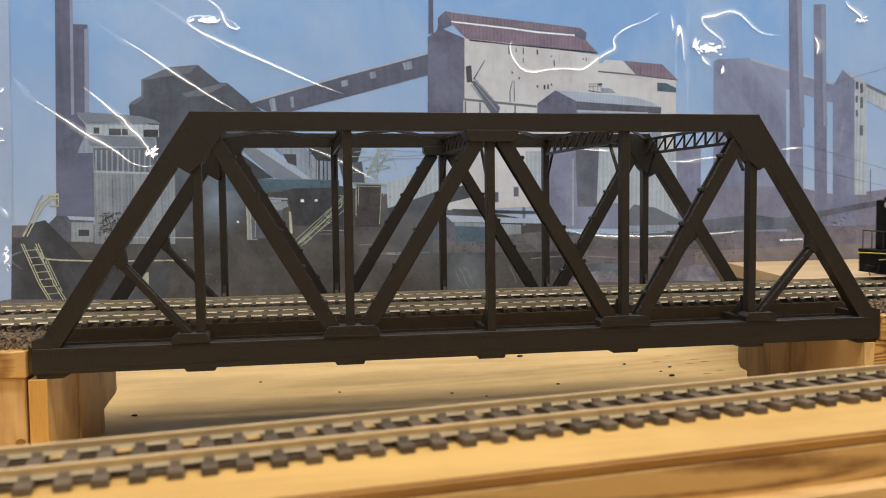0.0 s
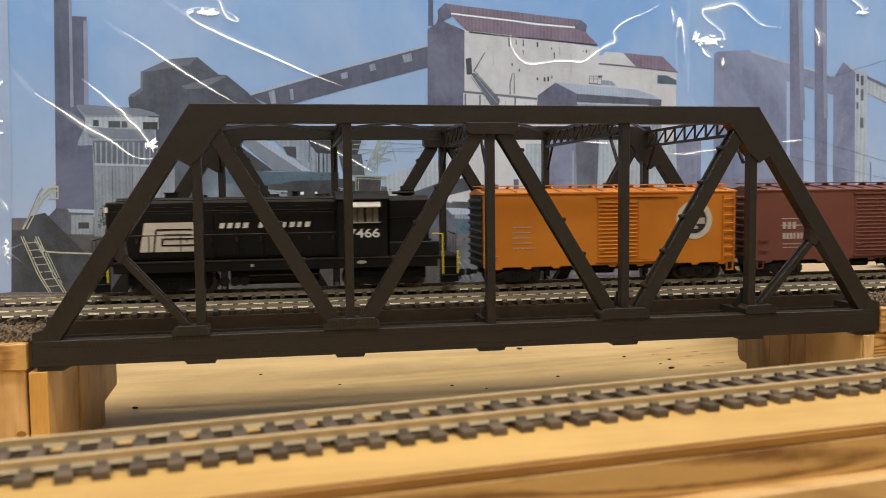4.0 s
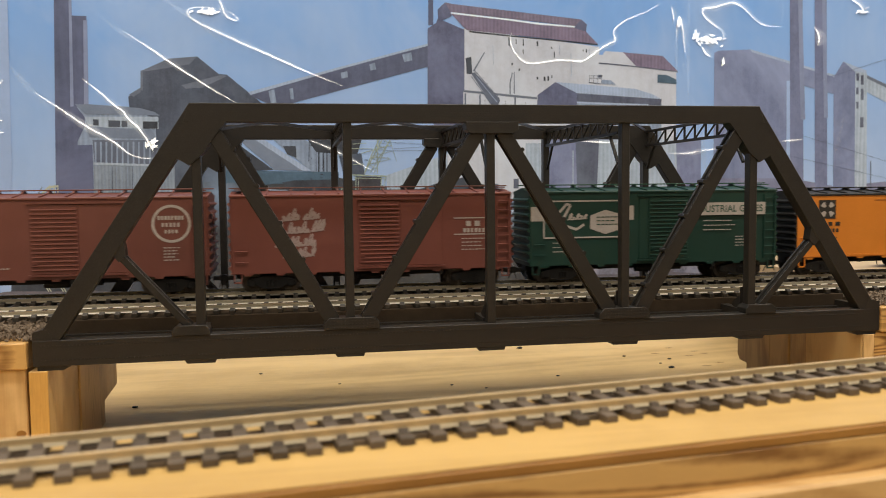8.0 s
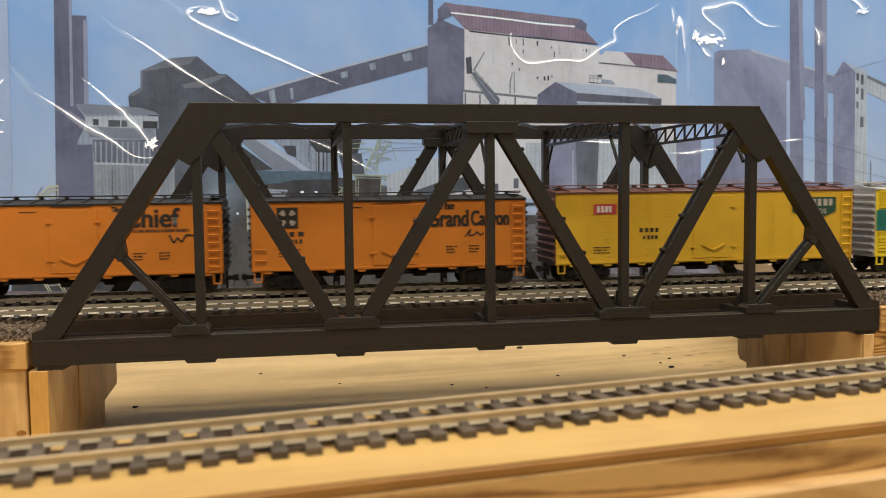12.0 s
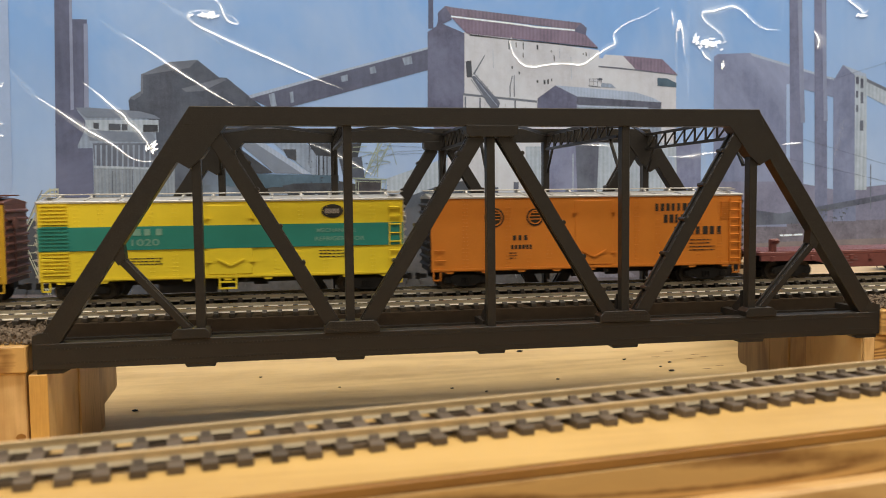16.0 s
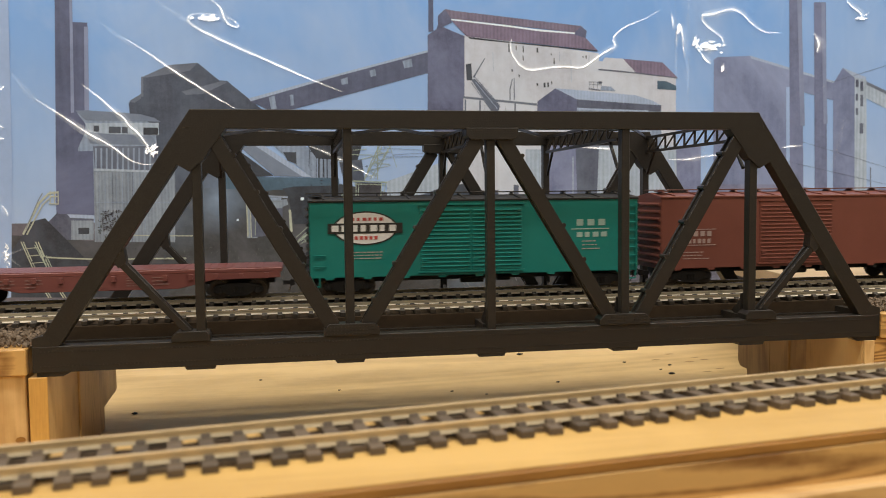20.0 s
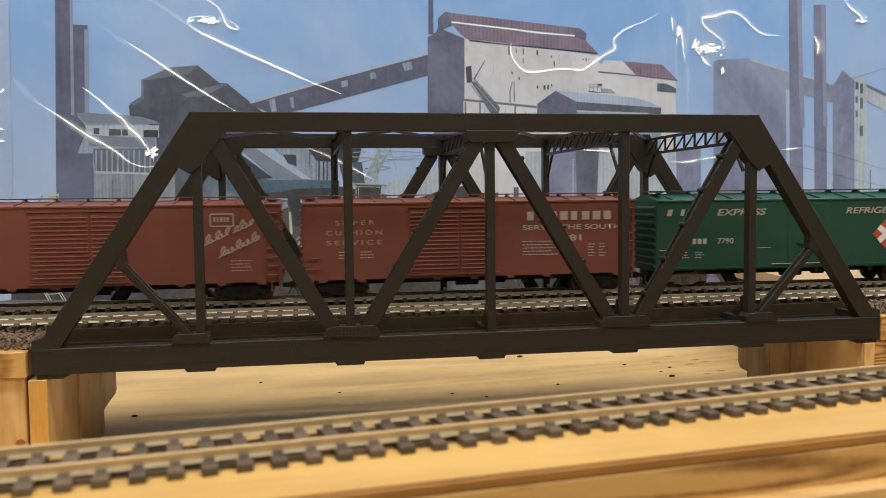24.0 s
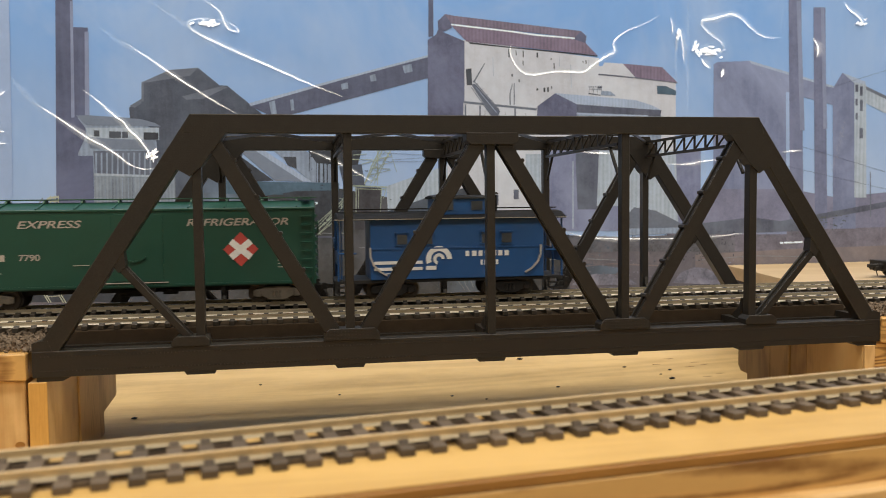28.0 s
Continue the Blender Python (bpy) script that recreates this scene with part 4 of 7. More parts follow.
def build_train():
    """Every vehicle with the place of its centre behind the train's datum, in mm."""
    made = []

    def put(car, left, length):
        made.append((car, left + length / 2))

    put(build_switcher(), -195.5, 183)

    # 1 orange boxcar, round emblem
    L = 141.6
    c = boxcar("orange_boxcar", "orange boxcar with a round black and white emblem", L, P_ORANGE, P_ORANGE, [(-8.5, 14)], end=M_BLACK, smooth_door=(14.2, 36), walk_mat=P_ORANGE)
    e = part("emblem", disc(B(), 46.5, 33, 10.4, 10.4, Y0, Y0 + 0.3), M_OFFWHITE, c, "round white emblem")
    part("emblem_disc", disc(B(), 46.5, 33, 7.2, 7.2, Y0 - 0.2, Y0), M_INK, e, "black disc")
    bm = box(B(), 43.6, 49.4, Y0 - 0.4, Y0 - 0.2, 36.6, 37.8)
    box(bm, 45.6, 47.4, Y0 - 0.4, Y0 - 0.2, 29, 37)
    box(bm, 40.5, 52.5, Y0 - 0.4, Y0 - 0.2, 30.8, 34.2)
    box(bm, 44.5, 48.5, Y0 - 0.4, Y0 - 0.2, 28.2, 29.6)
    part("emblem_figure", bm, M_CREAM, e)
    lines("reporting_mark", 5, -55, -41, 17, 31, Y0, M_CREAM, c)
    lines("small_print", 4, 23, 31, 19, 26, Y0, M_CREAM, c)
    lines("small_print", 2, 33, 38, 23, 26, Y0, M_CREAM, c)
    put(c, 0, L)

    # 2 brown boxcar, white ring
    L = 142.6
    c = boxcar("brown_boxcar", "dull brown boxcar with a white ring emblem", L, P_BROWN, P_BROWN, [(-11, 11)], smooth_door=(11.2, 32))
    e = part("ring_emblem", ring(B(), 54, 35.5, 8.0, 9.3, Y0, Y0 + 0.3), M_CREAM, c, "thin white ring")
    blocks("ring_lettering", 8, 47.6, 60.4, 37.4, 39.4, Y0, M_CREAM, e)
    blocks("ring_lettering", 5, 49.5, 58.5, 34, 36, Y0, M_CREAM, e)
    blocks("ring_lettering", 4, 50.8, 57.4, 30.8, 32.6, Y0, M_CREAM, e)
    lines("small_print", 5, 50, 58, 16.5, 24, Y0, M_CREAM, c)
    blocks("reporting_mark", 3, -55, -46, 27, 31, Y0, M_CREAM, c)
    blocks("reporting_mark", 6, -55, -42, 21.5, 24.8, Y0, M_CREAM, c)
    lines("reporting_rule", 2, -56, -41, 25.6, 33, Y0, M_CREAM, c, 0)
    lines("small_print", 2, -55, -42, 15, 19, Y0, M_CREAM, c)
    lines("small_print", 1, -29, -17, 14, 15.6, Y0, M_CREAM, c)
    put(c, 153.7, L)

    # 3 red-brown boxcar, script
    c = boxcar("script_boxcar", "red-brown boxcar with white script lettering", L, P_BROWN_RED, P_BROWN_RED, [(-8, 13)], smooth_door=(13.2, 35), walk_mat=P_BROWN_ROOF)
    bm = B()
    for x, z, wide, n in ((-47, 36, 9, 4), (-36, 36.5, 8, 4), (-49, 29.5, 16, 7), (-32, 30.5, 6, 3), (-50, 23, 20, 9), (-46, 17.5, 15, 7)):
        script(bm, x, z, wide, 5.6, n, Y0, 0.8, 0.75)
        script(bm, x + 0.5, z - 0.3, wide, 4.2, n, Y0 + 0.05, 0.8, 0.6)
    part("script_lettering", bm, M_SCRIPT, c, "faded white script kept as plain strokes")
    bm = box(B(), 41, 62, Y0, Y0 + 0.3, 35.6, 36.2)
    box(bm, 41, 62, Y0, Y0 + 0.3, 27.2, 27.8)
    part("reporting_rule", bm, M_CREAM, c)
    blocks("reporting_mark", 2, 47.5, 56.5, 31.6, 34.4, Y0, M_CREAM, c)
    blocks("reporting_mark", 6, 46, 58, 28.4, 30.6, Y0, M_CREAM, c)
    lines("small_print", 4, 45, 59, 18, 25.5, Y0, M_CREAM, c)
    lines("small_print", 4, 24, 30, 17.5, 26.5, Y0, M_CREAM, c)
    put(c, 307.1, L)

    # 4 green boxcar, white panels
    L = 140.6
    c = boxcar("green_boxcar", "dark green boxcar with white painted panels", L, P_GREEN, P_GREEN, [(-4.5, 18)], smooth_door=(-10, -5), walk_mat=P_SIGN)
    part("white_band", box(B(), -70, -13, Y0, Y0 + 0.3, 33.4, 41), M_CREAM, c, "white band")
    part("green_panel", box(B(), -63, -18, Y0 - 0.15, Y0, 24.5, 43.8), P_GREEN, c, "dark green panel")
    part("panel_border", stroke(B(), [(-63, 24.5), (-63, 43.8), (-18, 43.8), (-18, 24.5), (-63, 24.5)], 0.8, Y0 - 0.3, Y0 - 0.1), M_CREAM, c, "white border")
    part("script_lettering", stroke(B(), [(-57, 37), (-54, 38.5), (-50.5, 42.4), (-48.5, 41.6), (-52, 35.4), (-55.6, 30.6), (-52, 31), (-45, 28.8), (-41, 31.4)], 1.3, Y0 - 0.35, Y0 - 0.1), M_CREAM, c, "white flourish")
    part("script_lettering", script(B(), -50, 34, 10.5, 3.2, 5, Y0 - 0.4, 0.5, 0.8), M_CREAM, c)
    hx = part("hexagon_panel", prism(B(), [(-37.5, 29), (-37.5, 36), (-29, 39), (-19, 36), (-19, 29), (-29, 26)], "y", Y0 - 0.35, Y0 - 0.1), M_CREAM, c, "white six-sided panel")
    lines("panel_lettering", 3, -34, -21.5, 29.6, 35.4, Y0 - 0.5, P_SIGN, hx)
    part("sign_band", box(B(), 17, 63, Y0 - 0.9, Y0 - 0.5, 35.2, 42), M_CREAM, c, "white band with green words")
    lettering("sign_lettering", "INDUSTRIAL GASES", 19, 61.5, 36.8, 40.6, Y0 - 0.95, P_SIGN, c)
    lines("small_print", 3, 27, 46, 25, 32.4, Y0 - 0.4, M_CREAM, c, 0.25)
    lines("small_print", 4, 46, 52, 17, 23.5, Y0, M_CREAM, c)
    lines("small_print", 3, -58, -44, 15, 22, Y0, M_CREAM, c)
    put(c, 460.3, L)

    # 5, 6 orange reefers with black roofs
    for left, kind in ((614.0, 0), (768.5, 1)):
        L = 140.8
        c = reefer("orange_reefer", ("orange refrigerator car with black roof, ends and large black word" if kind == 0 else
                                     "orange refrigerator car with black roof and tall black script"), L, P_REEFER, M_BLACK, M_BLACK, M_BLACK, (-10, 12), sill=10.2, eave=45.4)
        e = part("emblem", box(B(), -57.6, -47.2, Y0, Y0 + 0.3, 32, 42.4), M_INK, c, "black square emblem")
        bm = B()
        for a, b in ((25, 65), (115, 155), (205, 245), (295, 335)):
            ring(bm, -52.4, 37.2, 1.9, 4.6, Y0 - 0.2, Y0, a, b, 8)
        part("emblem_cross", bm, M_CREAM, e, "white round quarters")
        blocks("reporting_mark", 4, -60, -43, 28, 30.2, Y0, M_INK, c)
        blocks("reporting_mark", 6, -58, -44.5, 24.4, 26.4, Y0, M_INK, c)
        lines("small_print", 3, -57, -45, 16.5, 21.5, Y0, M_INK, c)
        lines("small_print", 1, -23, -15, 41.4, 42.2, Y0, M_INK, c, 0)
        part("hatch_plate", box(B(), -9, 10, -HALF - 0.9, -HALF, 44.4, 45.6), M_BLACK, c)
        if kind == 0:
            for dx in (0, 0.55):
                lettering("large_lettering", "The", 18.5 + dx, 23 + dx, 41.4, 44.0, Y0 - dx * 0.05, M_INK, c, 0.1)
            for dx in (0, 0.55):
                lettering("large_lettering", "Chief", 23.5 + dx, 50 + dx, 33.6, 43.2, Y0 - dx * 0.05, M_INK, c, 0.0, "large black word", 0.014)
            blocks("small_lettering", 22, 26, 55, 31.4, 32.8, Y0, M_INK, c)
            part("script_word", stroke(B(), [(45, 30), (47, 26), (49, 28.5), (51, 26.2), (53, 29.8), (57, 29.4)], 0.8, Y0, Y0 + 0.3), M_INK, c)
        else:
            for dx in (0, 0.55):
                lettering("large_lettering", "The", 24 + dx, 32 + dx, 40.4, 44.2, Y0 - dx * 0.05, M_INK, c, 0.1, "", 0.014)
            for dx in (0, 0.55):
                lettering("large_lettering", "Grand", 18.5 + dx, 39.5 + dx, 31.4, 40.2, Y0 - dx * 0.05, M_INK, c, 0.0, "tall black words", 0.014)
            for dx in (0, 0.55):
                lettering("large_lettering", "Canyon", 41 + dx, 61 + dx, 29.4, 39.6, Y0 - dx * 0.05, M_INK, c, 0.0, "tall black words", 0.014)
            part("script_word", stroke(B(), [(38, 26.2), (41, 30), (40, 26.4), (43, 27), (44.4, 28.6), (46, 26.6), (48, 28)], 0.7, Y0, Y0 + 0.3), M_INK, c)
        lines("small_print", 3, 28, 34, 17, 21.5, Y0, M_INK, c)
        lines("small_print", 3, 40, 46, 17, 21.5, Y0, M_INK, c)
        put(c, left, L)

    cols = [18, 29, 41, 52, 63, 112, 124, 136, 148, 160]
    # 7 ochre reefer with brown roof
    L = 173.5
    c = reefer("yellow_reefer", "ochre yellow refrigerator car with brown roof and a dark green sign", L, P_YELLOW, P_BROWN_ROOF, P_BROWN_ROOF, P_BROWN_ROOF, (-9, 14), cols)
    part("sign", prism(B(), [(49.5, 36), (49.5, 44), (76, 44), (76, 36), (63, 31)], "y", Y0 - 0.3, Y0 + 0.2), P_SIGN, c, "dark green pointed sign")
    blocks("sign_lettering", 7, 51, 75, 39.2, 43, Y0 - 0.5, M_CREAM, c)
    lettering("sign_lettering", "FOODS", 56, 70, 34.8, 37.6, Y0 - 0.5, M_CREAM, c, 0, "", 0.014)
    part("round_mark", disc(B(), 62.5, 28.4, 3.3, 3.3, Y0, Y0 + 0.3, 20), M_WHITE, c)
    part("round_mark_stripe", prism(B(), [(60.6, 26.2), (62.6, 25.4), (64.6, 30.4), (62.4, 31.4)], "y", Y0 - 0.2, Y0), M_RED, c)
    e = part("small_sign", box(B(), -66, -53, Y0, Y0 + 0.3, 36.4, 41.8), M_RED, c, "small red and white sign")
    blocks("sign_lettering", 4, -64, -55, 37.4, 40.8, Y0 - 0.2, M_WHITE, e)
    blocks("reporting_mark", 4, -40, -28, 26.5, 28.6, Y0, M_INK, c)
    blocks("reporting_mark", 4, -38, -29, 22.6, 24.6, Y0, M_INK, c)
    lines("small_print", 3, -66, -56, 14.6, 19, Y0, M_INK, c)
    blocks("small_lettering", 7, -4, 9, 26, 28, Y0, M_INK, c)
    put(c, 925.9, L)

    # 8 lemon reefer with green band and silver roof
    L = 175.7
    c = reefer("banded_reefer", "lemon yellow refrigerator car with a sea green band and silver roof", L, P_LEMON, P_SILVER, P_SILVER, P_SILVER, (-9, 12), cols)
    h = L / 2
    part("green_band", box(B(), -h + 0.2, h - 0.2, Y0 - 0.3, Y0 + 0.2, 24.6, 36), P_BAND, c, "sea green band")
    for i in range(20):
        z = 13 + i * 1.75
        part("louvre", box(B(), -h + 1.5, -h + 14, -HALF - 0.95, -HALF - 0.2, z, z + 0.7), P_BAND if 24.6 < z < 36 else P_LEMON, c)
    blocks("reporting_mark", 4, -50, -28, 31.6, 34.8, Y0 - 0.5, M_PALEGREEN, c)
    lettering("road_number", "1020", -45, -32, 26.6, 29.8, Y0 - 0.5, M_PALEGREEN, c)
    lettering("side_lettering", "MECHANICAL", 44, 64, 31.6, 33.6, Y0 - 0.5, M_PALEGREEN, c)
    lettering("side_lettering", "REFRIGERATOR", 43, 68, 27.4, 29.4, Y0 - 0.5, M_PALEGREEN, c)
    e = part("oval_emblem", disc(B(), 52, 42.2, 5.6, 3.4, Y0, Y0 + 0.3), M_INK, c, "black oval emblem")
    blocks("oval_lettering", 6, 48.4, 55.6, 41, 43.4, Y0 - 0.2, M_CREAM, e)
    lines("small_print", 3, -48, -30, 16.4, 20.6, Y0, M_INK, c, 0.1)
    lines("small_print", 3, 45, 58, 18, 22.6, Y0, M_INK, c, 0.1)
    bm = B()
    for x in (-4, 4):
        box(bm, x - 0.4, x + 0.4, -HALF - 0.8, -HALF + 0.2, 4.4, 12)
    for z in (4.2, 7.4):
        box(bm, -4.4, 4.4, -HALF - 0.8, -HALF + 0.2, z, z + 0.8)
    part("door_step", bm, P_LEMON, c, "yellow step ladder")
    part("tank", box(B(), -34, -6, -12, 12, 2.6, 9), M_BLACK, c)
    put(c, 1114.1, L)

    # 9 orange reefer with silver roof
    L = 172.9
    c = reefer("silver_roofed_reefer", "orange refrigerator car with a silver roof and black words", L, P_REEFER, P_SILVER, M_BLACK, P_SILVER, (-9, 12), cols)
    for x, r in ((-53, 5.2), (-31, 4.6)):
        e = part("round_emblem", disc(B(), x, 37.4, r, r, Y0, Y0 + 0.3, 28), M_INK, c, "round dark emblem")
        lines("emblem_bar", 3, x - 3, x + 3, 35, 40, Y0 - 0.2, P_REEFER, e, 0)
        part("emblem_ring", ring(B(), x, 37.4, r - 1.5, r - 0.9, Y0 - 0.2, Y0), P_REEFER, e)
    e = part("small_emblem", ring(B(), 5, 31, 2.2, 2.9, Y0, Y0 + 0.3, 0, 360, 20), M_INK, c)
    q = part("round_mark", ring(B(), 1.5, 32.6, 2.6, 3.4, Y0, Y0 + 0.3), M_INK, c, "small round black mark")
    part("round_mark_bar", stroke(B(), [(0, 32), (1.2, 33.6), (2.8, 31.6)], 0.8, Y0, Y0 + 0.3), M_INK, q)
    for z in range(9):
        part("vent_slat", box(B(), 74, 80, -HALF - 0.5, -HALF, 35 + z * 1.1, 35.6 + z * 1.1), P_REEFER, c)
    blocks("large_lettering", 7, 36, 58, 39.6, 43.6, Y0, M_INK, c)
    blocks("large_lettering", 5, 41, 57, 33.2, 37.6, Y0, M_INK, c)
    blocks("large_lettering", 7, 47, 76, 26.6, 31, Y0, M_INK, c)
    blocks("reporting_mark", 3, -43, -34, 25.4, 28, Y0, M_INK, c)
    blocks("reporting_mark", 6, -44, -32, 20.8, 23, Y0, M_INK, c)
    lines("small_print", 3, -45, -40, 15, 19, Y0, M_INK, c)
    lines("small_print", 4, 56, 72, 16.5, 24, Y0, M_INK, c)
    lines("small_print", 1, -1, 9, 41.6, 42.6, Y0, M_INK, c, 0)
    put(c, 1304.1, L)

    # 10 flatcar
    L = 172.9
    c = thing("flatcar", "empty red-brown flatcar with a fishbelly side sill", "flatcar", "freight train", at=(0, FAR_Y, RAIL_Z))
    h = L / 2
    part("deck", box(B(), -h, h, -17.2, 17.2, 13.8, 15.8, 0.3), P_FLAT, c)
    bm = B()
    for i in range(44):
        x = -h + 2 + i * (L - 4) / 44
        box(bm, x, x + (L - 4) / 44 - 0.35, -16.6, 16.6, 15.7, 16.1)
    part("deck_boarding", bm, P_FLAT, c, "scored plank deck")
    for s in (-1, 1):
        part("side_sill", prism(B(), [(-h + 1, 14), (-h + 1, 10.8), (-h + 34, 10.2), (-h + 50, 6.4), (h - 50, 6.4), (h - 34, 10.2), (h - 1, 10.8), (h - 1, 14)], "y", s * 16.2 - 0.9, s * 16.2 + 0.9, 0.2), P_FLAT, c)
        coupler(c, s * h, s)
        truck(c, s * (h - 22), M_BLACK)
    for i in range(14):
        x = -h + 8 + i * (L - 16) / 13
        part("stake_pocket", box(B(), x - 1.1, x + 1.1, -18.0, -17, 10.6, 13.4, 0.1), P_FLAT, c)
    for x, n in ((-46, 3), (-34, 3), (-4, 4), (12, 4), (24, 3)):
        lines("small_print", n, x, x + 8, 7.6, 12.6, -17.45, M_FAINT, c, 0.4)
    part("centre_sill", box(B(), -h + 4, h - 4, -4, 4, 7, 13.8), M_BLACK, c)
    bs = part("brake_stand", box(B(), -h + 8, -h + 11.6, -15.5, -12, 15.8, 23.0, 0.5), P_FLAT, c)
    part("brake_wheel", rod(B(), (-h + 10.2, -15.6, 22), (-h + 10.2, -16.4, 21), 2.2, 14), P_FLAT, bs)
    put(c, 1487.8, L)

    # 11 jade boxcar, double doors, oval emblem
    L = 174.4
    c = boxcar("jade_boxcar", "jade green boxcar with black roof and a white oval emblem", L, P_TEAL, M_BLACK, [(-31, -4.4), (-4, 23)], end=M_BLACK, walk_mat=M_BLACK)
    e = part("oval_emblem", disc(B(), -59, 34.6, 16.4, 8.6, Y0, Y0 + 0.25), M_INK, c, "white oval emblem with a black bar")
    part("oval_face", disc(B(), -59, 34.6, 15.4, 7.9, Y0 - 0.15, Y0), M_WHITE, e)
    part("oval_bar", box(B(), -78, -40, Y0 - 0.3, Y0, 32, 37.2), M_INK, e)
    blocks("oval_lettering", 7, -76, -42, 33, 36.2, Y0 - 0.45, M_WHITE, e)
    blocks("oval_lettering", 7, -69, -49, 38.4, 40, Y0 - 0.3, M_RED, e)
    blocks("oval_lettering", 6, -67, -52, 28.8, 30.6, Y0 - 0.3, M_RED, e)
    lines("small_print", 3, -66, -50, 18, 22.6, Y0, M_CREAM, c, 0.1)
    blocks("reporting_mark", 3, 53, 71, 34, 37.4, Y0, M_JADE_MARK, c)
    blocks("reporting_mark", 4, 53, 71, 28, 30.6, Y0, M_JADE_MARK, c)
    part("reporting_line", box(B(), 50, 71, Y0, Y0 + 0.3, 32, 32.5), M_JADE_MARK, c)
    lines("small_print", 3, 56, 66, 20, 26, Y0, M_CREAM, c)
    put(c, 1674.5, L)

    # 12 rust boxcar, script slogan
    L = 174.9
    c = boxcar("slogan_boxcar", "rust red boxcar with a white script slogan and framed emblem", L, P_RUST, P_RUST, [(-30, -3), (-2.6, 14)], walk_mat=P_BROWN_ROOF)
    e = part("framed_emblem", stroke(B(), [(53.5, 38), (53.5, 44), (64.5, 44), (64.5, 38), (53.5, 38)], 0.7, Y0, Y0 + 0.3), M_SCRIPT, c, "white framed emblem")
    blocks("emblem_lettering", 5, 55, 63, 40, 42.4, Y0, M_SCRIPT, e)
    bm = B()
    for x, z, wide, n, up in ((50, 28.5, 12, 5, 5.5), (64, 34.5, 10, 4, 4.5), (57, 22.5, 20, 8, 9)):
        script(bm, x, z, wide, 5.0, n, Y0, up, 0.8)
    part("script_slogan", bm, M_SCRIPT, c, "white rising script kept as plain strokes")
    bm = box(B(), -74, -56, Y0, Y0 + 0.3, 30.6, 31)
    box(bm, -74, -56, Y0, Y0 + 0.3, 22, 22.4)
    part("reporting_rule", bm, M_SCRIPT, c)
    blocks("reporting_mark", 4, -73, -57, 27, 29.8, Y0, M_SCRIPT, c)
    blocks("reporting_mark", 5, -72, -58, 23.2, 25.6, Y0, M_SCRIPT, c)
    lines("small_print", 3, -75, -58, 13.4, 18.6, Y0, M_SCRIPT, c)
    lines("small_print", 4, 63, 73, 14.6, 21, Y0, M_SCRIPT, c, 0.1)
    put(c, 1862.5, L)

    # 13 rust boxcar with printed words
    L = 175.6
    c = boxcar("worded_boxcar", "rust red boxcar with white block words", L, P_RUST, P_RUST, [(-34, -8), (-7.6, 12)], walk_mat=P_BROWN_ROOF)
    for words, x0, x1, z in (("SUPER", -71.5, -51.5, 37.4), ("CUSHION", -76, -48, 32.4), ("SERVICE", -76, -48, 27.4)):
        lettering("side_lettering", words, x0, x1, z, z + 2.4, Y0, M_FADED, c, 0, "", 0.012, 1.5)
    lines("small_print", 3, -70, -63, 19.6, 24, Y0, M_CREAM, c)
    lines("small_print", 3, -59, -52, 19.6, 24, Y0, M_CREAM, c)
    blocks("name_lettering", 8, 28.5, 76.5, 38.4, 43, Y0, M_CREAM, c)
    lettering("side_lettering", "SERVES THE SOUTH", 26, 80, 33.4, 36, Y0, M_CREAM, c)
    lettering("side_lettering", "1981", 45.2, 58, 27.4, 30.6, Y0, M_CREAM, c)
    lines("small_print", 5, 26, 46, 19, 27.6, Y0, M_CREAM, c, 0.2)
    lines("small_print", 5, 62, 66, 18, 25.6, Y0, M_CREAM, c)
    lines("small_print", 5, 68, 72, 18, 25.6, Y0, M_CREAM, c)
    put(c, 2048.2, L)

    # 14 express reefer
    L = 174.7
    grey = plain("pale truck casting", (0.22, 0.20, 0.17), 0.5, 0.2, 0.3, 200)
    c = car_shell("express_reefer", "dark green express refrigerator car with white slanted words", "refrigerator car", L, P_EXPRESS, P_EXPRESS, P_EXPRESS, P_SIGN, 9.5, 47.6, 51.6,
                  trucks=grey, tabs=False, roof_ribs=10)
    h = L / 2
    part("hatch_door", box(B(), -10, 14, -HALF - 0.35, -HALF + 0.2, 13, 45.6, 0.15), P_EXPRESS, c)
    part("door_bar", stroke(B(), [(-5, 24), (0, 22.4), (3.4, 23), (6, 25)], 0.7, -HALF - 1.1, -HALF - 0.3), P_EXPRESS, c)
    part("side_sill", box(B(), -h + 1, h - 1, -HALF - 0.35, -HALF + 0.2, 10.4, 11.4), P_EXPRESS, c)
    part("sill_line", box(B(), -20, 16, -HALF - 0.75, -HALF - 0.1, 12.0, 12.4), M_CREAM, c)
    ladder(c, h - 7, h - 1.4, 11, 46, 8, -HALF, P_EXPRESS)
    grab_irons(c, -h + 2, -h + 7, (15.5, 21), -HALF, M_CREAM)
    blocks("name_lettering", 3, -81.5, -58.5, 39.6, 43.0, Y0, M_CREAM, c, (), 0.25, "", 0.42)
    lettering("side_lettering", "EXPRESS", -52.3, -23.2, 39.4, 43.0, Y0, M_CREAM, c, 0.25)
    lettering("side_lettering", "REFRIGERATOR", 25.4, 74.4, 39.4, 43.0, Y0, M_CREAM, c, 0.25)
    part("diamond", prism(B(), [(42.5, 27.6), (51, 36.2), (59.5, 27.6), (51, 19)], "y", Y0, Y0 + 0.3), M_RED, c, "red diamond emblem")
    bm = stroke(B(), [(46.2, 23.6), (55.8, 31.6)], 3.2, Y0 - 0.2, Y0)
    stroke(bm, [(46.2, 31.6), (55.8, 23.6)], 3.2, Y0 - 0.25, Y0)
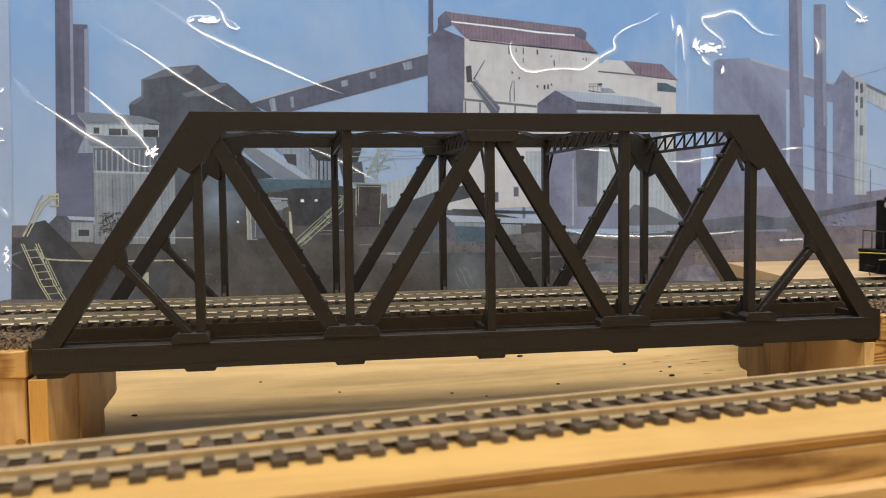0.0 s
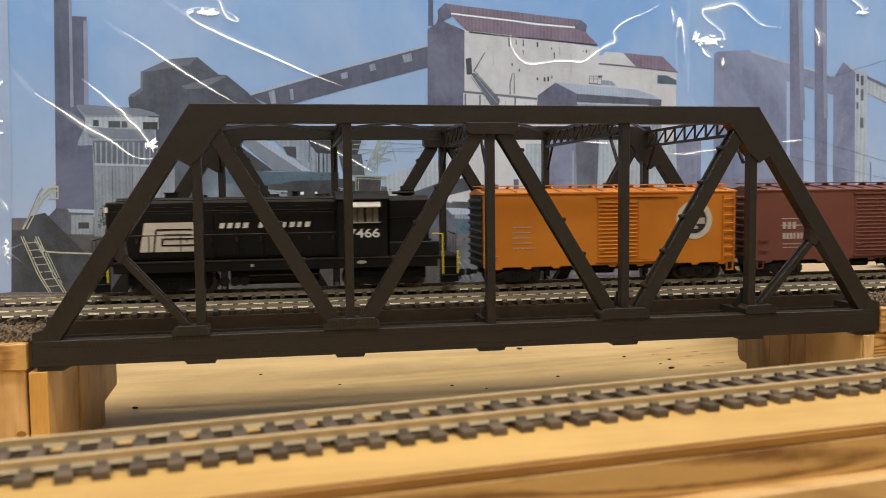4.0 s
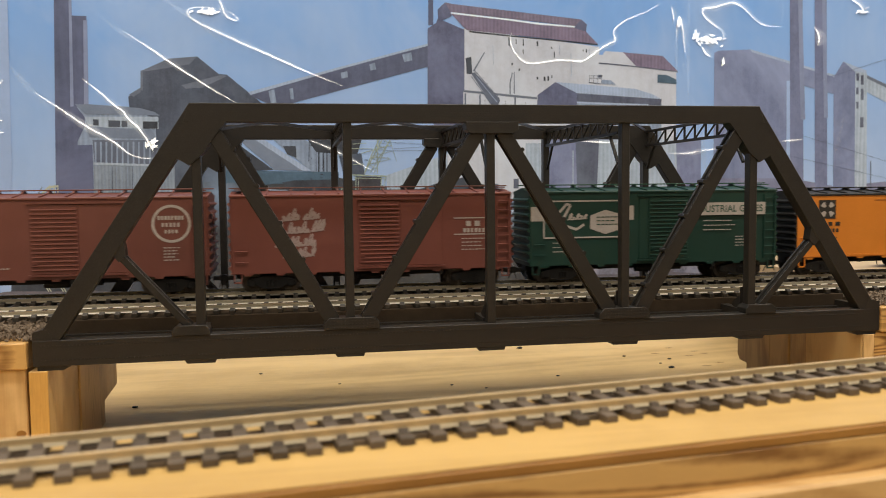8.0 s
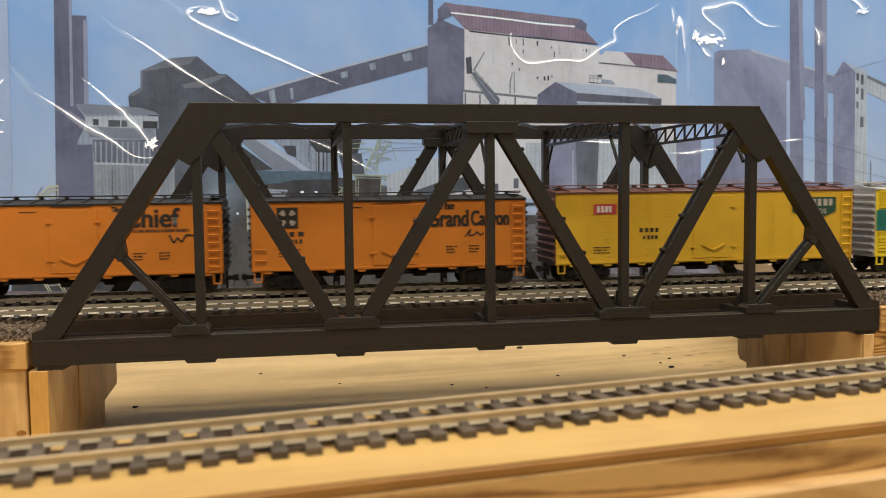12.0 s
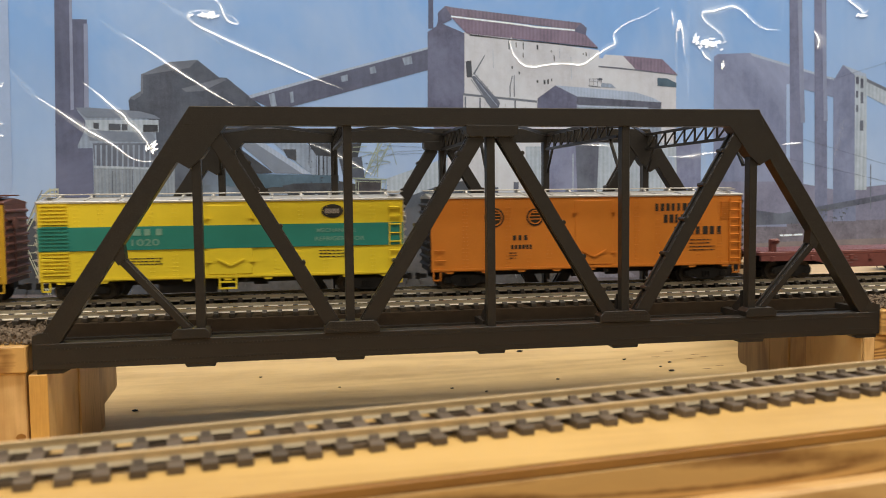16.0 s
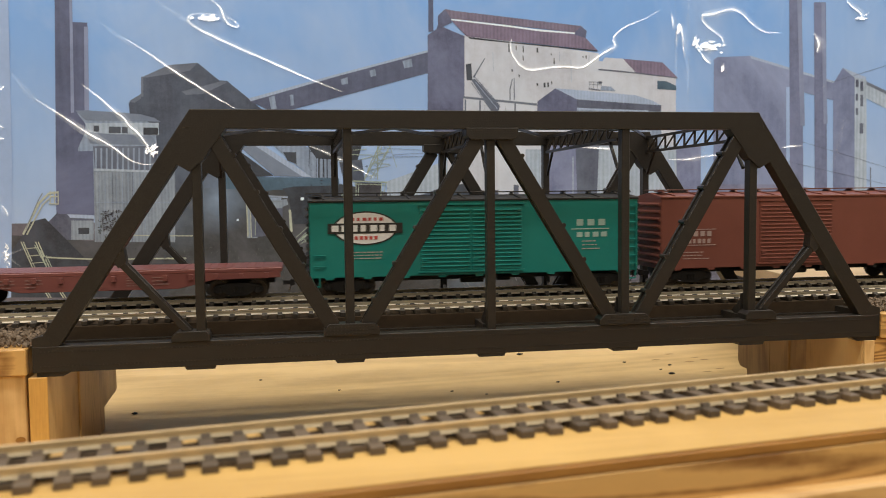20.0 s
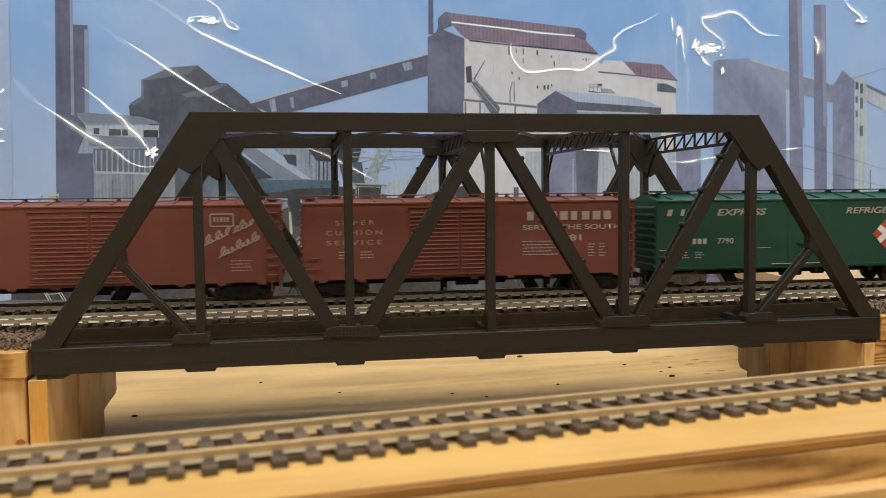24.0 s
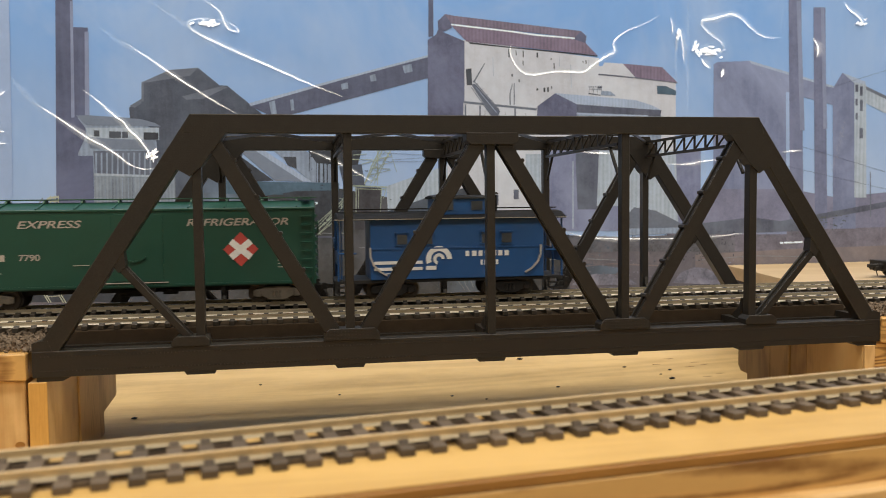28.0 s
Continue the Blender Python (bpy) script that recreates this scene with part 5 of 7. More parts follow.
    part("diamond_cross", bm, M_WHITE, c, "white cross")
    blocks("reporting_mark", 3, -66.5, -57.5, 24, 27, Y0, M_CREAM, c)
    lettering("road_number", "7790", -52, -42.5, 24, 27, Y0, M_CREAM, c)
    lines("small_print", 3, -74, -68, 15.6, 19.8, Y0, M_CREAM, c)
    lines("small_print", 3, -65, -60, 15.6, 19.8, Y0, M_CREAM, c)
    lines("small_print", 6, 69, 73, 17, 27, Y0, M_CREAM, c)
    lines("small_print", 1, -28, -20, 20.6, 21.4, Y0, M_CREAM, c, 0)
    put(c, 2236.6, L)

    made.append((build_caboose(), 2482.0))
    return made


def build_caboose():
    c = thing("caboose", "blue caboose with cupola, open platforms and white striping", "caboose", "freight train", at=(0, FAR_Y, RAIL_Z))
    h = 48.8
    part("body", box(B(), -h + 6, h, -HALF + 0.4, HALF - 0.4, 10.2, 41.4, 0.3), P_BLUE, c)
    part("roof", prism(B(), [(-HALF - 0.8, 40.9), (-HALF - 0.8, 41.8), (-9, 44.4), (0, 45), (9, 44.4), (HALF + 0.8, 41.8), (HALF + 0.8, 40.9)], "x", -59.5, 61, 0.2), M_LOCO, c, "black roof")
    part("roof_edge", box(B(), -61, 61, -HALF - 0.95, -HALF - 0.7, 41.1, 41.5), P_SILVER, c, "pale roof edge")
    st = part("smoke_pipe", rod(B(), (25.5, -5, 43), (25.5, -5, 53.4), 0.9, 10), M_LOCO, c, "thin black smoke pipe")
    part("pipe_cap", rod(B(), (25.5, -5, 53.6), (25.5, -5, 54.8), 1.9, 12, 0.8), M_LOCO, st)
    for s in (-1, 1):
        part("roofwalk", box(B(), 23 if s > 0 else -58.5, 60 if s > 0 else -10.5, -2.6, 2.6, 46, 46.6), M_LOCO, c)
    cu = part("cupola", box(B(), -8.5, 21, -13, 13, 43, 51.8, 0.3), P_BLUE, c)
    part("cupola_roof", prism(B(), [(-14, 51.4), (-13.6, 52.4), (0, 53.4), (13.6, 52.4), (14, 51.4)], "x", -9.9, 22.5, 0.15), M_LOCO, cu)
    for x in (-2, 13.5):
        part("cupola_window", box(B(), x - 3, x + 3, -13.4, -12.9, 45.6, 50.2), M_GLASS, cu)
    for x in (-26.5, -13.5, 28.5, 18):
        w = part("window", box(B(), x - 3.4, x + 3.4, -HALF - 0.2, -HALF + 0.3, 27.6, 34), P_BLUE, c)
        part("pane", box(B(), x - 2.6, x + 2.6, -HALF - 0.45, -HALF, 28.4, 33.2), M_GLASS, w)
        part("sill", box(B(), x - 3.8, x + 3.8, -HALF - 0.8, -HALF, 34, 34.6), P_BLUE, w)
    part("belt_rail", box(B(), -h + 6, h, -HALF + 0.1, -HALF + 0.6, 25.8, 26.5), P_BLUE, c)
    part("platform", box(B(), -61, 61, -15.5, 15.5, 8.6, 10.2), M_BLACK, c)
    y = -HALF + 0.15
    part("white_stripe", box(B(), -41, -16, y, y + 0.4, 18.2, 19.8), M_WHITE, c)
    part("white_stripe", box(B(), -41, -16, y, y + 0.4, 15, 16.6), M_WHITE, c)
    bm = ring(B(), -7.4, 20.4, 4.2, 6.8, y, y + 0.4, 0, 200, 20)
    ring(bm, -7.4, 20.4, 1.4, 3.0, y, y + 0.4, 0, 250, 16)
    box(bm, -14.2, -8.8, y, y + 0.4, 15, 17)
    part("arc_emblem", bm, M_WHITE, c, "white nested arcs")
    blocks("name_lettering", 7, 6.6, 31, 21.6, 24.4, y, M_WHITE, c)
    blocks("road_number", 5, 14.6, 24.6, 17, 19.6, y, M_WHITE, c)
    lines("small_print", 1, -36, -26, 12.6, 13.6, y, M_WHITE, c, 0)
    for s in (-1, 1):
        g = part("curved_grab", stroke(B(), [(2 + s * 45, 27), (2 + s * 44.8, 22), (2 + s * 43.2, 18), (2 + s * 40, 14.6), (2 + s * 36.4, 12.6)], 0.9, -HALF - 0.7, -HALF), P_SILVER, c, "pale curved grab rail")
        for yy in (-15, 15):
            part("platform_post", rod(B(), (s * 59, yy, 10), (s * 59, yy, 41), 0.55, 6), P_BLUE, c)
            part("platform_rail", rod(B(), (s * 50, yy, 24), (s * 59, yy, 24), 0.5, 6), P_BLUE, c)
        part("end_railing", box(B(), min(s * 58.6, s * 59.4), max(s * 58.6, s * 59.4), -14, 14, 18, 24.4), P_BLUE, c)
        part("end_ladder", stroke(B(), [(s * 57, 10), (s * 57, 44)], 0.9, -6, -5.2), P_BLUE, c)
        bm = B()
        for z in (3.6, 6.4):
            box(bm, min(s * 52, s * 60), max(s * 52, s * 60), -16.4, -12.8, z, z + 0.7)
        for x in (52, 60):
            box(bm, s * x - 0.35, s * x + 0.35, -16.4, -15.8, 3.6, 10)
        part("platform_step", bm, M_BLACK, c)
        part("brake_wheel", rod(B(), (s * 60, 6, 29), (s * 60.7, 6, 29), 3.0, 14), P_BLUE, c)
        coupler(c, s * 61, s)
        truck(c, s * 31, M_BLACK, 18.0)
    return c


TRAIN = build_train()


def build_parked_wagon():
    """The end of a wagon that waits on the plywood behind the running tracks."""
    c = thing("parked_wagon", "black wagon underframe parked on the plywood sheet", "wagon", at=(385, 150, 13.6))
    h = 76
    part("underframe", box(B(), -h, h, -12, 12, 8.4, 11, 0.3), M_BLACK, c)
    part("buffer_plate", box(B(), -h - 1.5, -h + 1, -13, 13, 4.5, 11.6, 0.3), M_BLACK, c)
    coupler(c, -h - 1.5, -1)
    part("draft_gear", box(B(), -h - 12, -h, -1.4, 1.4, 7.2, 9.6, 0.2), M_BLACK, c)
    for s in (-1, 1):
        truck(c, s * (h - 20), M_BLACK)


build_parked_wagon()

# ---- the printed backdrop: a glossy film with a picture of a steelworks, standing behind the layout ----
BACK_Y = 280.0


def srgb(r, g, b):
    return tuple(((v / 255 + 0.055) / 1.055) ** 2.4 if v > 10 else v / 3294 for v in (r, g, b))


def ink(name, rgb, spread=0.2, scale=40, streak=0.15, stripes=0.0, top=None, second=None, pale_tint=()):
    def tone(c):
        r, g, b = srgb(*c)
        return (r * 1.14, g * 1.31, b * 1.51)
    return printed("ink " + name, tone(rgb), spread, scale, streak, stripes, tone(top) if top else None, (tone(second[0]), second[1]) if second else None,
                   [(x, z, r, tone(c), k) for x, z, r, c, k in pale_tint])


FILM_HAZE_AT = [(-141.8, 69.2, 28, 0.8), (-170.4, 53.0, 24, 0.35), (16.5, 52.1, 40, 0.35), (47.2, 7.5, 26, 0.5), (125.5, 90.6, 40, 0.4), (-0.5, 91.3, 30, 0.5), (168.0, 13.3, 40, 0.5)]
# haze over the film, put as soft pale clouds into the inks' colours
FILM_HAZE = [(x, z, r, (122, 134, 152), k) for x, z, r, k in FILM_HAZE_AT]

INK = {
    # the sky's second colour puts the film's hazy streaks into the ink
    "sky": ink("sky", (152, 166, 192), 0.05, 10, 0.0, 0.0, (116, 150, 196), ((148, 166, 196), 7)), "sky_pale": ink("pale sky", (146, 160, 188), 0.06),
    "ground": ink("ground", (104, 97, 102), 0.25, 80, 0.0, 0.0, None, ((90, 85, 92), 20)), "yard": ink("yard", (67, 66, 67), 0.3, 60, 0.05, 0.0, None, ((90, 87, 91), 18), FILM_HAZE), "hill": ink("hill", (104, 98, 108), 0.3, 90),
    "dirt": ink("dirt", (118, 106, 106), 0.2, 45, 0.1, 0.0, None, ((102, 94, 98), 25)), "dark": ink("dark", (60, 61, 66), 0.3, 70, 0.1, 0.0, None, ((78, 80, 88), 22), FILM_HAZE),
    "stack": ink("stack", (86, 88, 108), 0.2, 30, 0.3, 0.0, None, ((104, 106, 130), 14)), "stack_light": ink("stack light", (124, 128, 150), 0.15, 30, 0.4), "stack2": ink("far stack", (104, 106, 128), 0.22, 50, 0.3, 0.0, None, ((118, 121, 146), 18)),
    "shed": ink("shed", (128, 136, 152), 0.2, 60, 0.4, 90), "shed_pale": ink("pale shed", (154, 160, 170), 0.16, 60, 0.3, 90),
    "shed_dark": ink("dark shed", (84, 85, 98), 0.28, 60, 0.3, 0.0, None, ((102, 106, 118), 22)), "roof_pale": ink("pale roof", (150, 158, 176), 0.12, 50, 0.2, 120),
    "roof_dark": ink("dark roof", (100, 103, 114), 0.2, 50), "roof_red": ink("red roof", (116, 102, 118), 0.2, 60, 0.3, 110),
    "roof_red2": ink("upper red roof", (112, 101, 115), 0.2, 60, 0.3, 110), "panel": ink("panel", (124, 129, 138), 0.22, 70, 0.45, 130),
    "breaker": ink("breaker", (75, 78, 89), 0.28, 50, 0.25, 0.0, None, ((88, 94, 106), 16), FILM_HAZE), "hedge": ink("hedge", (86, 84, 88), 0.4, 150, 0.1, 0.0, None, ((106, 102, 110), 40)), "bin": ink("bin", (66, 63, 66), 0.3, 60), "pale_tint": ink("pale_tint", (122, 122, 126), 0.2, 60), "roof_grey": ink("grey roof", (112, 118, 132), 0.12, 40),
    "tank": ink("tank", (76, 92, 106), 0.25, 40), "conveyor": ink("conveyor", (86, 88, 106), 0.2, 50, 0.3),
    "plant_dark": ink("plant side", (90, 90, 110), 0.25, 60, 0.25, 0.0, None, ((112, 114, 136), 20)), "plant_pale": ink("plant wall", (178, 175, 180), 0.10, 90, 0.3, 0.0, None, ((190, 189, 194), 18)),
    "white": ink("white", (214, 218, 224), 0.08), "block": ink("block", (112, 114, 138), 0.2, 45, 0.25, 0.0, None, ((130, 133, 156), 25)),
    "block_purple": ink("purple block", (110, 114, 138), 0.2, 30, 0.22, 0.0, None, ((134, 139, 164), 12)), "gantry": ink("gantry", (146, 151, 136), 0.25, 60),
    "bank": ink("bank", (113, 111, 130), 0.2, 60, 0.1, 0.0, None, ((128, 127, 147), 20)), "rubble": ink("rubble", (108, 104, 114), 0.45, 150, 0.0, 0.0, None, ((138, 133, 146), 70)),
    "weed": ink("weed", (82, 84, 82), 0.3, 150), "stairs": ink("stairs", (164, 162, 144), 0.2, 60),
}


def film_sheet():
    """The film itself, standing on the table, with slow waves in it."""
    bm, nx, nz = B(), 120, 14
    grid = []
    for j in range(nz + 1):
        row = []
        for i in range(nx + 1):
            x, z = -420 + 1034 * i / nx, -51 + 420 * j / nz
            row.append(bm.verts.new(Vector((x, BACK_Y, z)) * MM))
        grid.append(row)
    back = [[bm.verts.new(v.co + Vector((0, 0.0006, 0))) for v in row] for row in grid]
    for j in range(nz):
        for i in range(nx):
            bm.faces.new((grid[j][i], grid[j][i + 1], grid[j + 1][i + 1], grid[j + 1][i]))
            bm.faces.new((back[j][i], back[j + 1][i], back[j + 1][i + 1], back[j][i + 1]))
    ob = part("printed_backdrop", bm, INK["sky"])
    return tagged(ob, "glossy printed backdrop of a steelworks under blue sky", "backdrop", kind="structure")


BACKDROP = film_sheet()

LAID = [0]


def next_layer(layer):
    # each printed patch lies a hair above the one before
    LAID[0] += 1
    return BACK_Y - 0.1 - layer * 0.02 - LAID[0] * 0.0005


def sheet_shapes(rows):
    for name, ink, layer, pts in rows:
        y = next_layer(layer)
        part(name, prism(B(), pts, "y", y, y + 0.003), INK[ink], BACKDROP)


def sheet_strokes(rows):
    for name, ink, layer, w, pts in rows:
        y = next_layer(layer)
        part(name, stroke(B(), pts, w, y, y + 0.003), INK[ink], BACKDROP)


sheet_shapes([
   ("printed_ground", "ground", 1,[(-306.9,53.2),(-95.0,51.7),(130.1,39.1),(270.9,29.5),(438.3,33.4),(440.2,-37.5),(-309.7,-11.1)]),
   ("printed_yard", "yard", 2,[(-175.6,79.9),(-69.2,82.4),(125.5,45.9),(130.0,-12.9),(-286.7,0.3),(-284.9,44.8),(-231.8,39.7),(-176.7,42.7)]),
   ("printed_far_hills", "hill", 2,[(211.4,43.6),(270.8,41.2),(342.3,44.6),(437.9,47.9),(438.5,25.1),(271.0,24.8),(211.5,30.7)]),
   ("printed_dirt_bank", "dirt", 3,[(236.1,22.8),(321.9,25.6),(438.5,27.1),(439.2,1.7),(236.3,2.3)]),
   ("printed_chimney", "stack", 2,[(-248.9,227.7),(-237.6,228.1),(-241.7,52.1),(-254.4,52.3)]),
   ("printed_chimney", "stack", 2,[(-238.4,195.4),(-228.2,195.2),(-231.3,51.9),(-241.7,52.1)]),
])
sheet_shapes([
   ("printed_shed", "shed", 3,[(-238.1,130.9),(-232.3,133.3),(-186.6,130.7),(-179.0,124.2),(-179.9,92.3),(-237.6,92.6)]),
   ("printed_wall", "shed", 3,[(-227.4,107.9),(-174.6,110.7),(-175.3,88.2),(-228.1,88.5)]),
   ("printed_panel_wall", "panel", 4,[(-227.7,89.3),(-171.2,92.3),(-172.8,37.6),(-228.7,38.8)]),
   ("printed_hut", "shed_dark", 5,[(-260.4,53.2),(-250.1,63.6),(-228.8,56.8),(-229.4,40.4),(-259.4,41.0)]),
])
sheet_shapes([
   ("printed_hut_roof", "roof_pale", 6,[(-250.1,63.6),(-243.3,61.9),(-228.4,57.6),(-228.9,55.6),(-245.0,56.6)]),
   ("printed_hut_front", "panel", 6,[(-244.3,54.6),(-228.9,54.3),(-229.4,40.4),(-244.8,40.7)]),
   ("printed_hut_window", "dark", 7,[(-239.5,49.2),(-232.2,49.1),(-232.4,44.6),(-239.7,44.7)]),
   ("printed_coal_heap", "dark", 5,[(-285.4,32.7),(-277.4,44.6),(-271.4,54.2),(-261.8,56.5),(-243.5,35.8),(-232.3,23.3),(-177.3,21.9),(-178.1,-3.1),(-286.7,0.3)]),
   ("printed_breaker", "breaker", 3,[(-202.0,138.7),(-193.2,144.5),(-192.8,157.0),(-153.1,168.1),(-138.2,155.6),(-132.6,155.3),(-108.7,135.3),(-85.2,117.0),(-93.7,107.8),(-122.5,107.8),(-127.3,79.5),(-175.7,73.7),(-183.0,96.4),(-184.1,123.0),(-201.5,131.0)]),
])
sheet_shapes([
   ("printed_breaker_roof", "roof_dark", 4,[(-192.8,157.0),(-173.0,166.2),(-153.1,168.1),(-158.8,162.3),(-188.2,157.1)]),
   ("printed_breaker_roof", "roof_dark", 4,[(-164.8,147.2),(-135.4,155.3),(-132.6,154.1),(-149.7,145.7),(-161.7,144.8)]),
   ("printed_breaker_roof", "roof_dark", 4,[(-201.6,140.0),(-193.2,145.3),(-193.3,142.0),(-198.1,138.8)]),
   ("printed_conveyor", "conveyor", 4,[(-117.6,141.0),(-105.2,146.1),(17.2,178.8),(32.1,182.5),(35.4,165.4),(15.2,162.6),(-86.5,134.6),(-102.2,133.7)]),
   ("printed_conveyor_edge", "roof_pale", 5,[(-117.5,142.7),(-50.8,161.7),(27.7,183.3),(27.7,181.6),(-50.8,160.0),(-115.9,140.6)]),
   ("printed_conveyor_window", "shed", 5,[(-102.8,143.6),(-98.6,144.9),(-97.2,134.9),(-101.3,134.5)]),
   ("printed_conveyor_window", "shed", 5,[(-87.5,145.4),(-85.0,145.9),(-84.3,137.9),(-86.8,137.5)]),
   ("printed_conveyor_window", "shed", 5,[(-49.6,157.5),(-44.5,158.9),(-44.2,154.2),(-48.9,153.3)]),
])
sheet_shapes([
   ("printed_conveyor_window", "shed", 5,[(-27.9,164.1),(-23.6,165.5),(-22.8,160.4),(-27.1,159.5)]),
   ("printed_conveyor_window", "shed", 5,[(-2.9,171.7),(4.1,173.5),(4.9,167.6),(-1.2,166.2)]),
   ("printed_mast", "stack", 3,[(17.9,236.4),(21.4,236.5),(21.3,194.2),(17.4,194.1)]),
   ("printed_plant_side", "plant_dark", 5,[(16.9,191.6),(23.5,196.0),(24.8,199.4),(45.4,191.3),(44.3,78.0),(16.1,127.9)]),
   ("printed_plant_wall", "plant_pale", 4,[(44.5,192.1),(153.6,180.3),(153.6,174.1),(186.7,174.7),(218.4,163.5),(218.9,90.1),(219.0,71.9),(43.3,69.2)]),
])
sheet_shapes([
   ("printed_stair", "shed_dark", 6,[(50.4,158.3),(53.1,159.2),(73.1,138.2),(70.8,132.1),(67.2,132.9)]),
   ("printed_stair_head", "dark", 6,[(46.1,169.9),(50.5,170.8),(51.3,157.9),(46.9,157.8)]),
   ("printed_crane_arm", "roof_dark", 6,[(51.8,160.5),(60.8,174.8),(61.7,174.9),(52.7,159.6)]),
   ("printed_lean_to", "plant_pale", 5,[(44.1,145.7),(102.6,140.1),(102.4,77.5),(43.4,78.0)]),
   ("printed_lean_to_eave", "roof_dark", 6,[(44.1,145.7),(102.6,140.6),(102.6,138.8),(44.1,144.0)]),
])
sheet_shapes([
   ("printed_lean_to_post", "roof_dark", 6,[(45.0,143.2),(46.3,143.2),(46.2,132.8),(44.9,132.8)]),
   ("printed_lean_to_post", "roof_dark", 6,[(56.5,142.4),(57.9,142.4),(57.8,132.0),(56.4,132.0)]),
   ("printed_lean_to_post", "roof_dark", 6,[(84.4,140.9),(85.8,140.9),(85.7,132.1),(84.4,132.1)]),
   ("printed_gable_wall", "shed", 7,[(134.0,143.9),(206.0,140.0),(206.3,76.5),(133.9,77.2)]),
])
sheet_shapes([
   ("printed_pole", "roof_dark", 7,[(90.4,77.6),(92.7,77.6),(93.0,46.5),(90.7,46.5)]),
   ("printed_crate", "gantry", 6,[(-198.5,16.6),(-192.2,17.3),(-192.2,4.8),(-197.7,4.1)]),
   ("printed_mill_right", "block_purple", 4,[(251.0,177.0),(254.4,178.9),(282.1,180.3),(317.6,166.6),(317.8,89.6),(317.6,38.0),(251.8,39.2)]),
   ("printed_mill_right_edge", "roof_pale", 5,[(282.1,180.7),(362.9,159.7),(363.0,157.9),(284.2,178.0)]),
   ("printed_bridgeway", "block_purple", 4,[(282.1,178.9),(363.0,158.3),(363.3,143.9),(317.8,154.6)]),
   ("printed_lit_gap", "sky_pale", 5,[(315.2,155.5),(318.3,155.5),(319.3,89.6),(316.3,89.6)]),
   ("printed_chimney", "stack2", 6,[(316.3,246.1),(327.4,246.5),(333.0,42.4),(320.6,42.6)]),
])
sheet_shapes([
   ("printed_chimney", "stack2", 5,[(339.0,224.9),(349.8,225.2),(354.8,42.1),(343.4,42.3)]),
   ("printed_tower", "block_purple", 5,[(357.8,158.7),(366.3,171.9),(378.5,164.6),(381.2,41.6),(360.1,42.0)]),
   ("printed_tower_roof", "roof_pale", 6,[(366.3,171.9),(387.9,164.7),(388.0,162.4),(377.5,163.6)]),
   ("printed_tower_face", "shed_pale", 6,[(377.5,164.1),(388.5,162.4),(390.7,67.8),(379.5,67.9)]),
   ("printed_tower_window", "shed_dark", 7,[(378.5,162.3),(381.2,162.3),(381.3,156.2),(378.7,156.2)]),
   ("printed_tower_window", "shed_dark", 7,[(382.8,160.9),(385.4,160.9),(385.6,153.0),(382.9,152.9)]),
   ("printed_tower_window", "shed_dark", 7,[(378.8,150.5),(380.9,150.6),(381.0,144.9),(378.9,144.9)]),
   ("printed_tower_window", "shed_dark", 7,[(383.0,149.6),(385.6,149.7),(385.9,140.3),(383.2,140.3)]),
   ("printed_tower_window", "shed_dark", 7,[(379.1,138.8),(381.2,138.8),(381.3,133.2),(379.2,133.2)]),
])
sheet_shapes([
   ("printed_tower_window", "shed_dark", 7,[(383.0,126.1),(386.2,126.1),(386.4,117.6),(383.2,117.6)]),
   ("printed_gallery", "shed_pale", 5,[(388.6,160.0),(411.0,149.9),(411.4,136.7),(388.9,146.9)]),
   ("printed_gallery_roof", "roof_dark", 6,[(388.5,161.0),(424.5,146.2),(424.6,143.4),(388.6,158.2)]),
   ("printed_bank_mass", "bank", 4,[(235.6,76.3),(321.1,75.5),(362.7,68.1),(437.2,74.5),(438.0,43.1),(236.0,39.4)]),
   ("printed_track_light", "white", 8,[(311.5,31.5),(332.1,32.0),(332.2,30.6),(311.6,30.1)]),
   ("printed_breaker_edge", "roof_dark", 6,[(-192.8,157.4),(-191.3,157.4),(-191.7,143.3),(-193.3,143.3)]),
   ("printed_mill", "shed", 5,[(-100.3,107.8),(-77.1,107.8),(-55.5,95.0),(-55.7,83.1),(-72.9,84.1)]),
   ("printed_mill_window", "dark", 6,[(-93.4,103.2),(-83.8,103.1),(-83.6,94.3),(-90.2,96.9)]),
])
sheet_shapes([
   ("printed_mill_pipe", "dark", 6,[(-67.6,98.9),(-66.3,98.9),(-66.7,83.6),(-67.9,83.6)]),
   ("printed_mill_pipe", "dark", 6,[(-64.2,98.4),(-63.4,98.4),(-63.7,83.6),(-64.5,83.6)]),
   ("printed_mill_pipe", "dark", 6,[(-61.3,98.4),(-60.5,98.4),(-60.7,83.6),(-61.6,83.6)]),
   ("printed_chute_roof", "roof_grey", 6,[(-124.9,107.4),(-113.5,107.8),(-79.2,84.6),(-100.0,85.6)]),
   ("printed_chute_edge", "roof_pale", 7,[(-113.5,107.8),(-106.9,107.8),(-72.5,84.5),(-79.2,84.6)]),
   ("printed_chute_side", "dark", 6,[(-125.0,104.1),(-100.8,85.6),(-125.5,84.5)]),
   ("printed_tank", "tank", 6,[(-135.2,85.4),(-52.3,83.5),(-52.4,78.0),(-75.6,77.3),(-95.7,75.0),(-135.5,76.2)]),
   ("printed_shed_gloom", "dark", 6,[(-95.6,77.5),(-52.4,78.0),(-43.1,72.3),(-43.5,48.8),(-86.7,49.5),(-90.4,70.7)]),
   ("printed_hut_eave", "roof_pale", 7,[(-105.3,71.3),(-90.8,70.3),(-90.8,69.0),(-105.3,70.0)]),
])
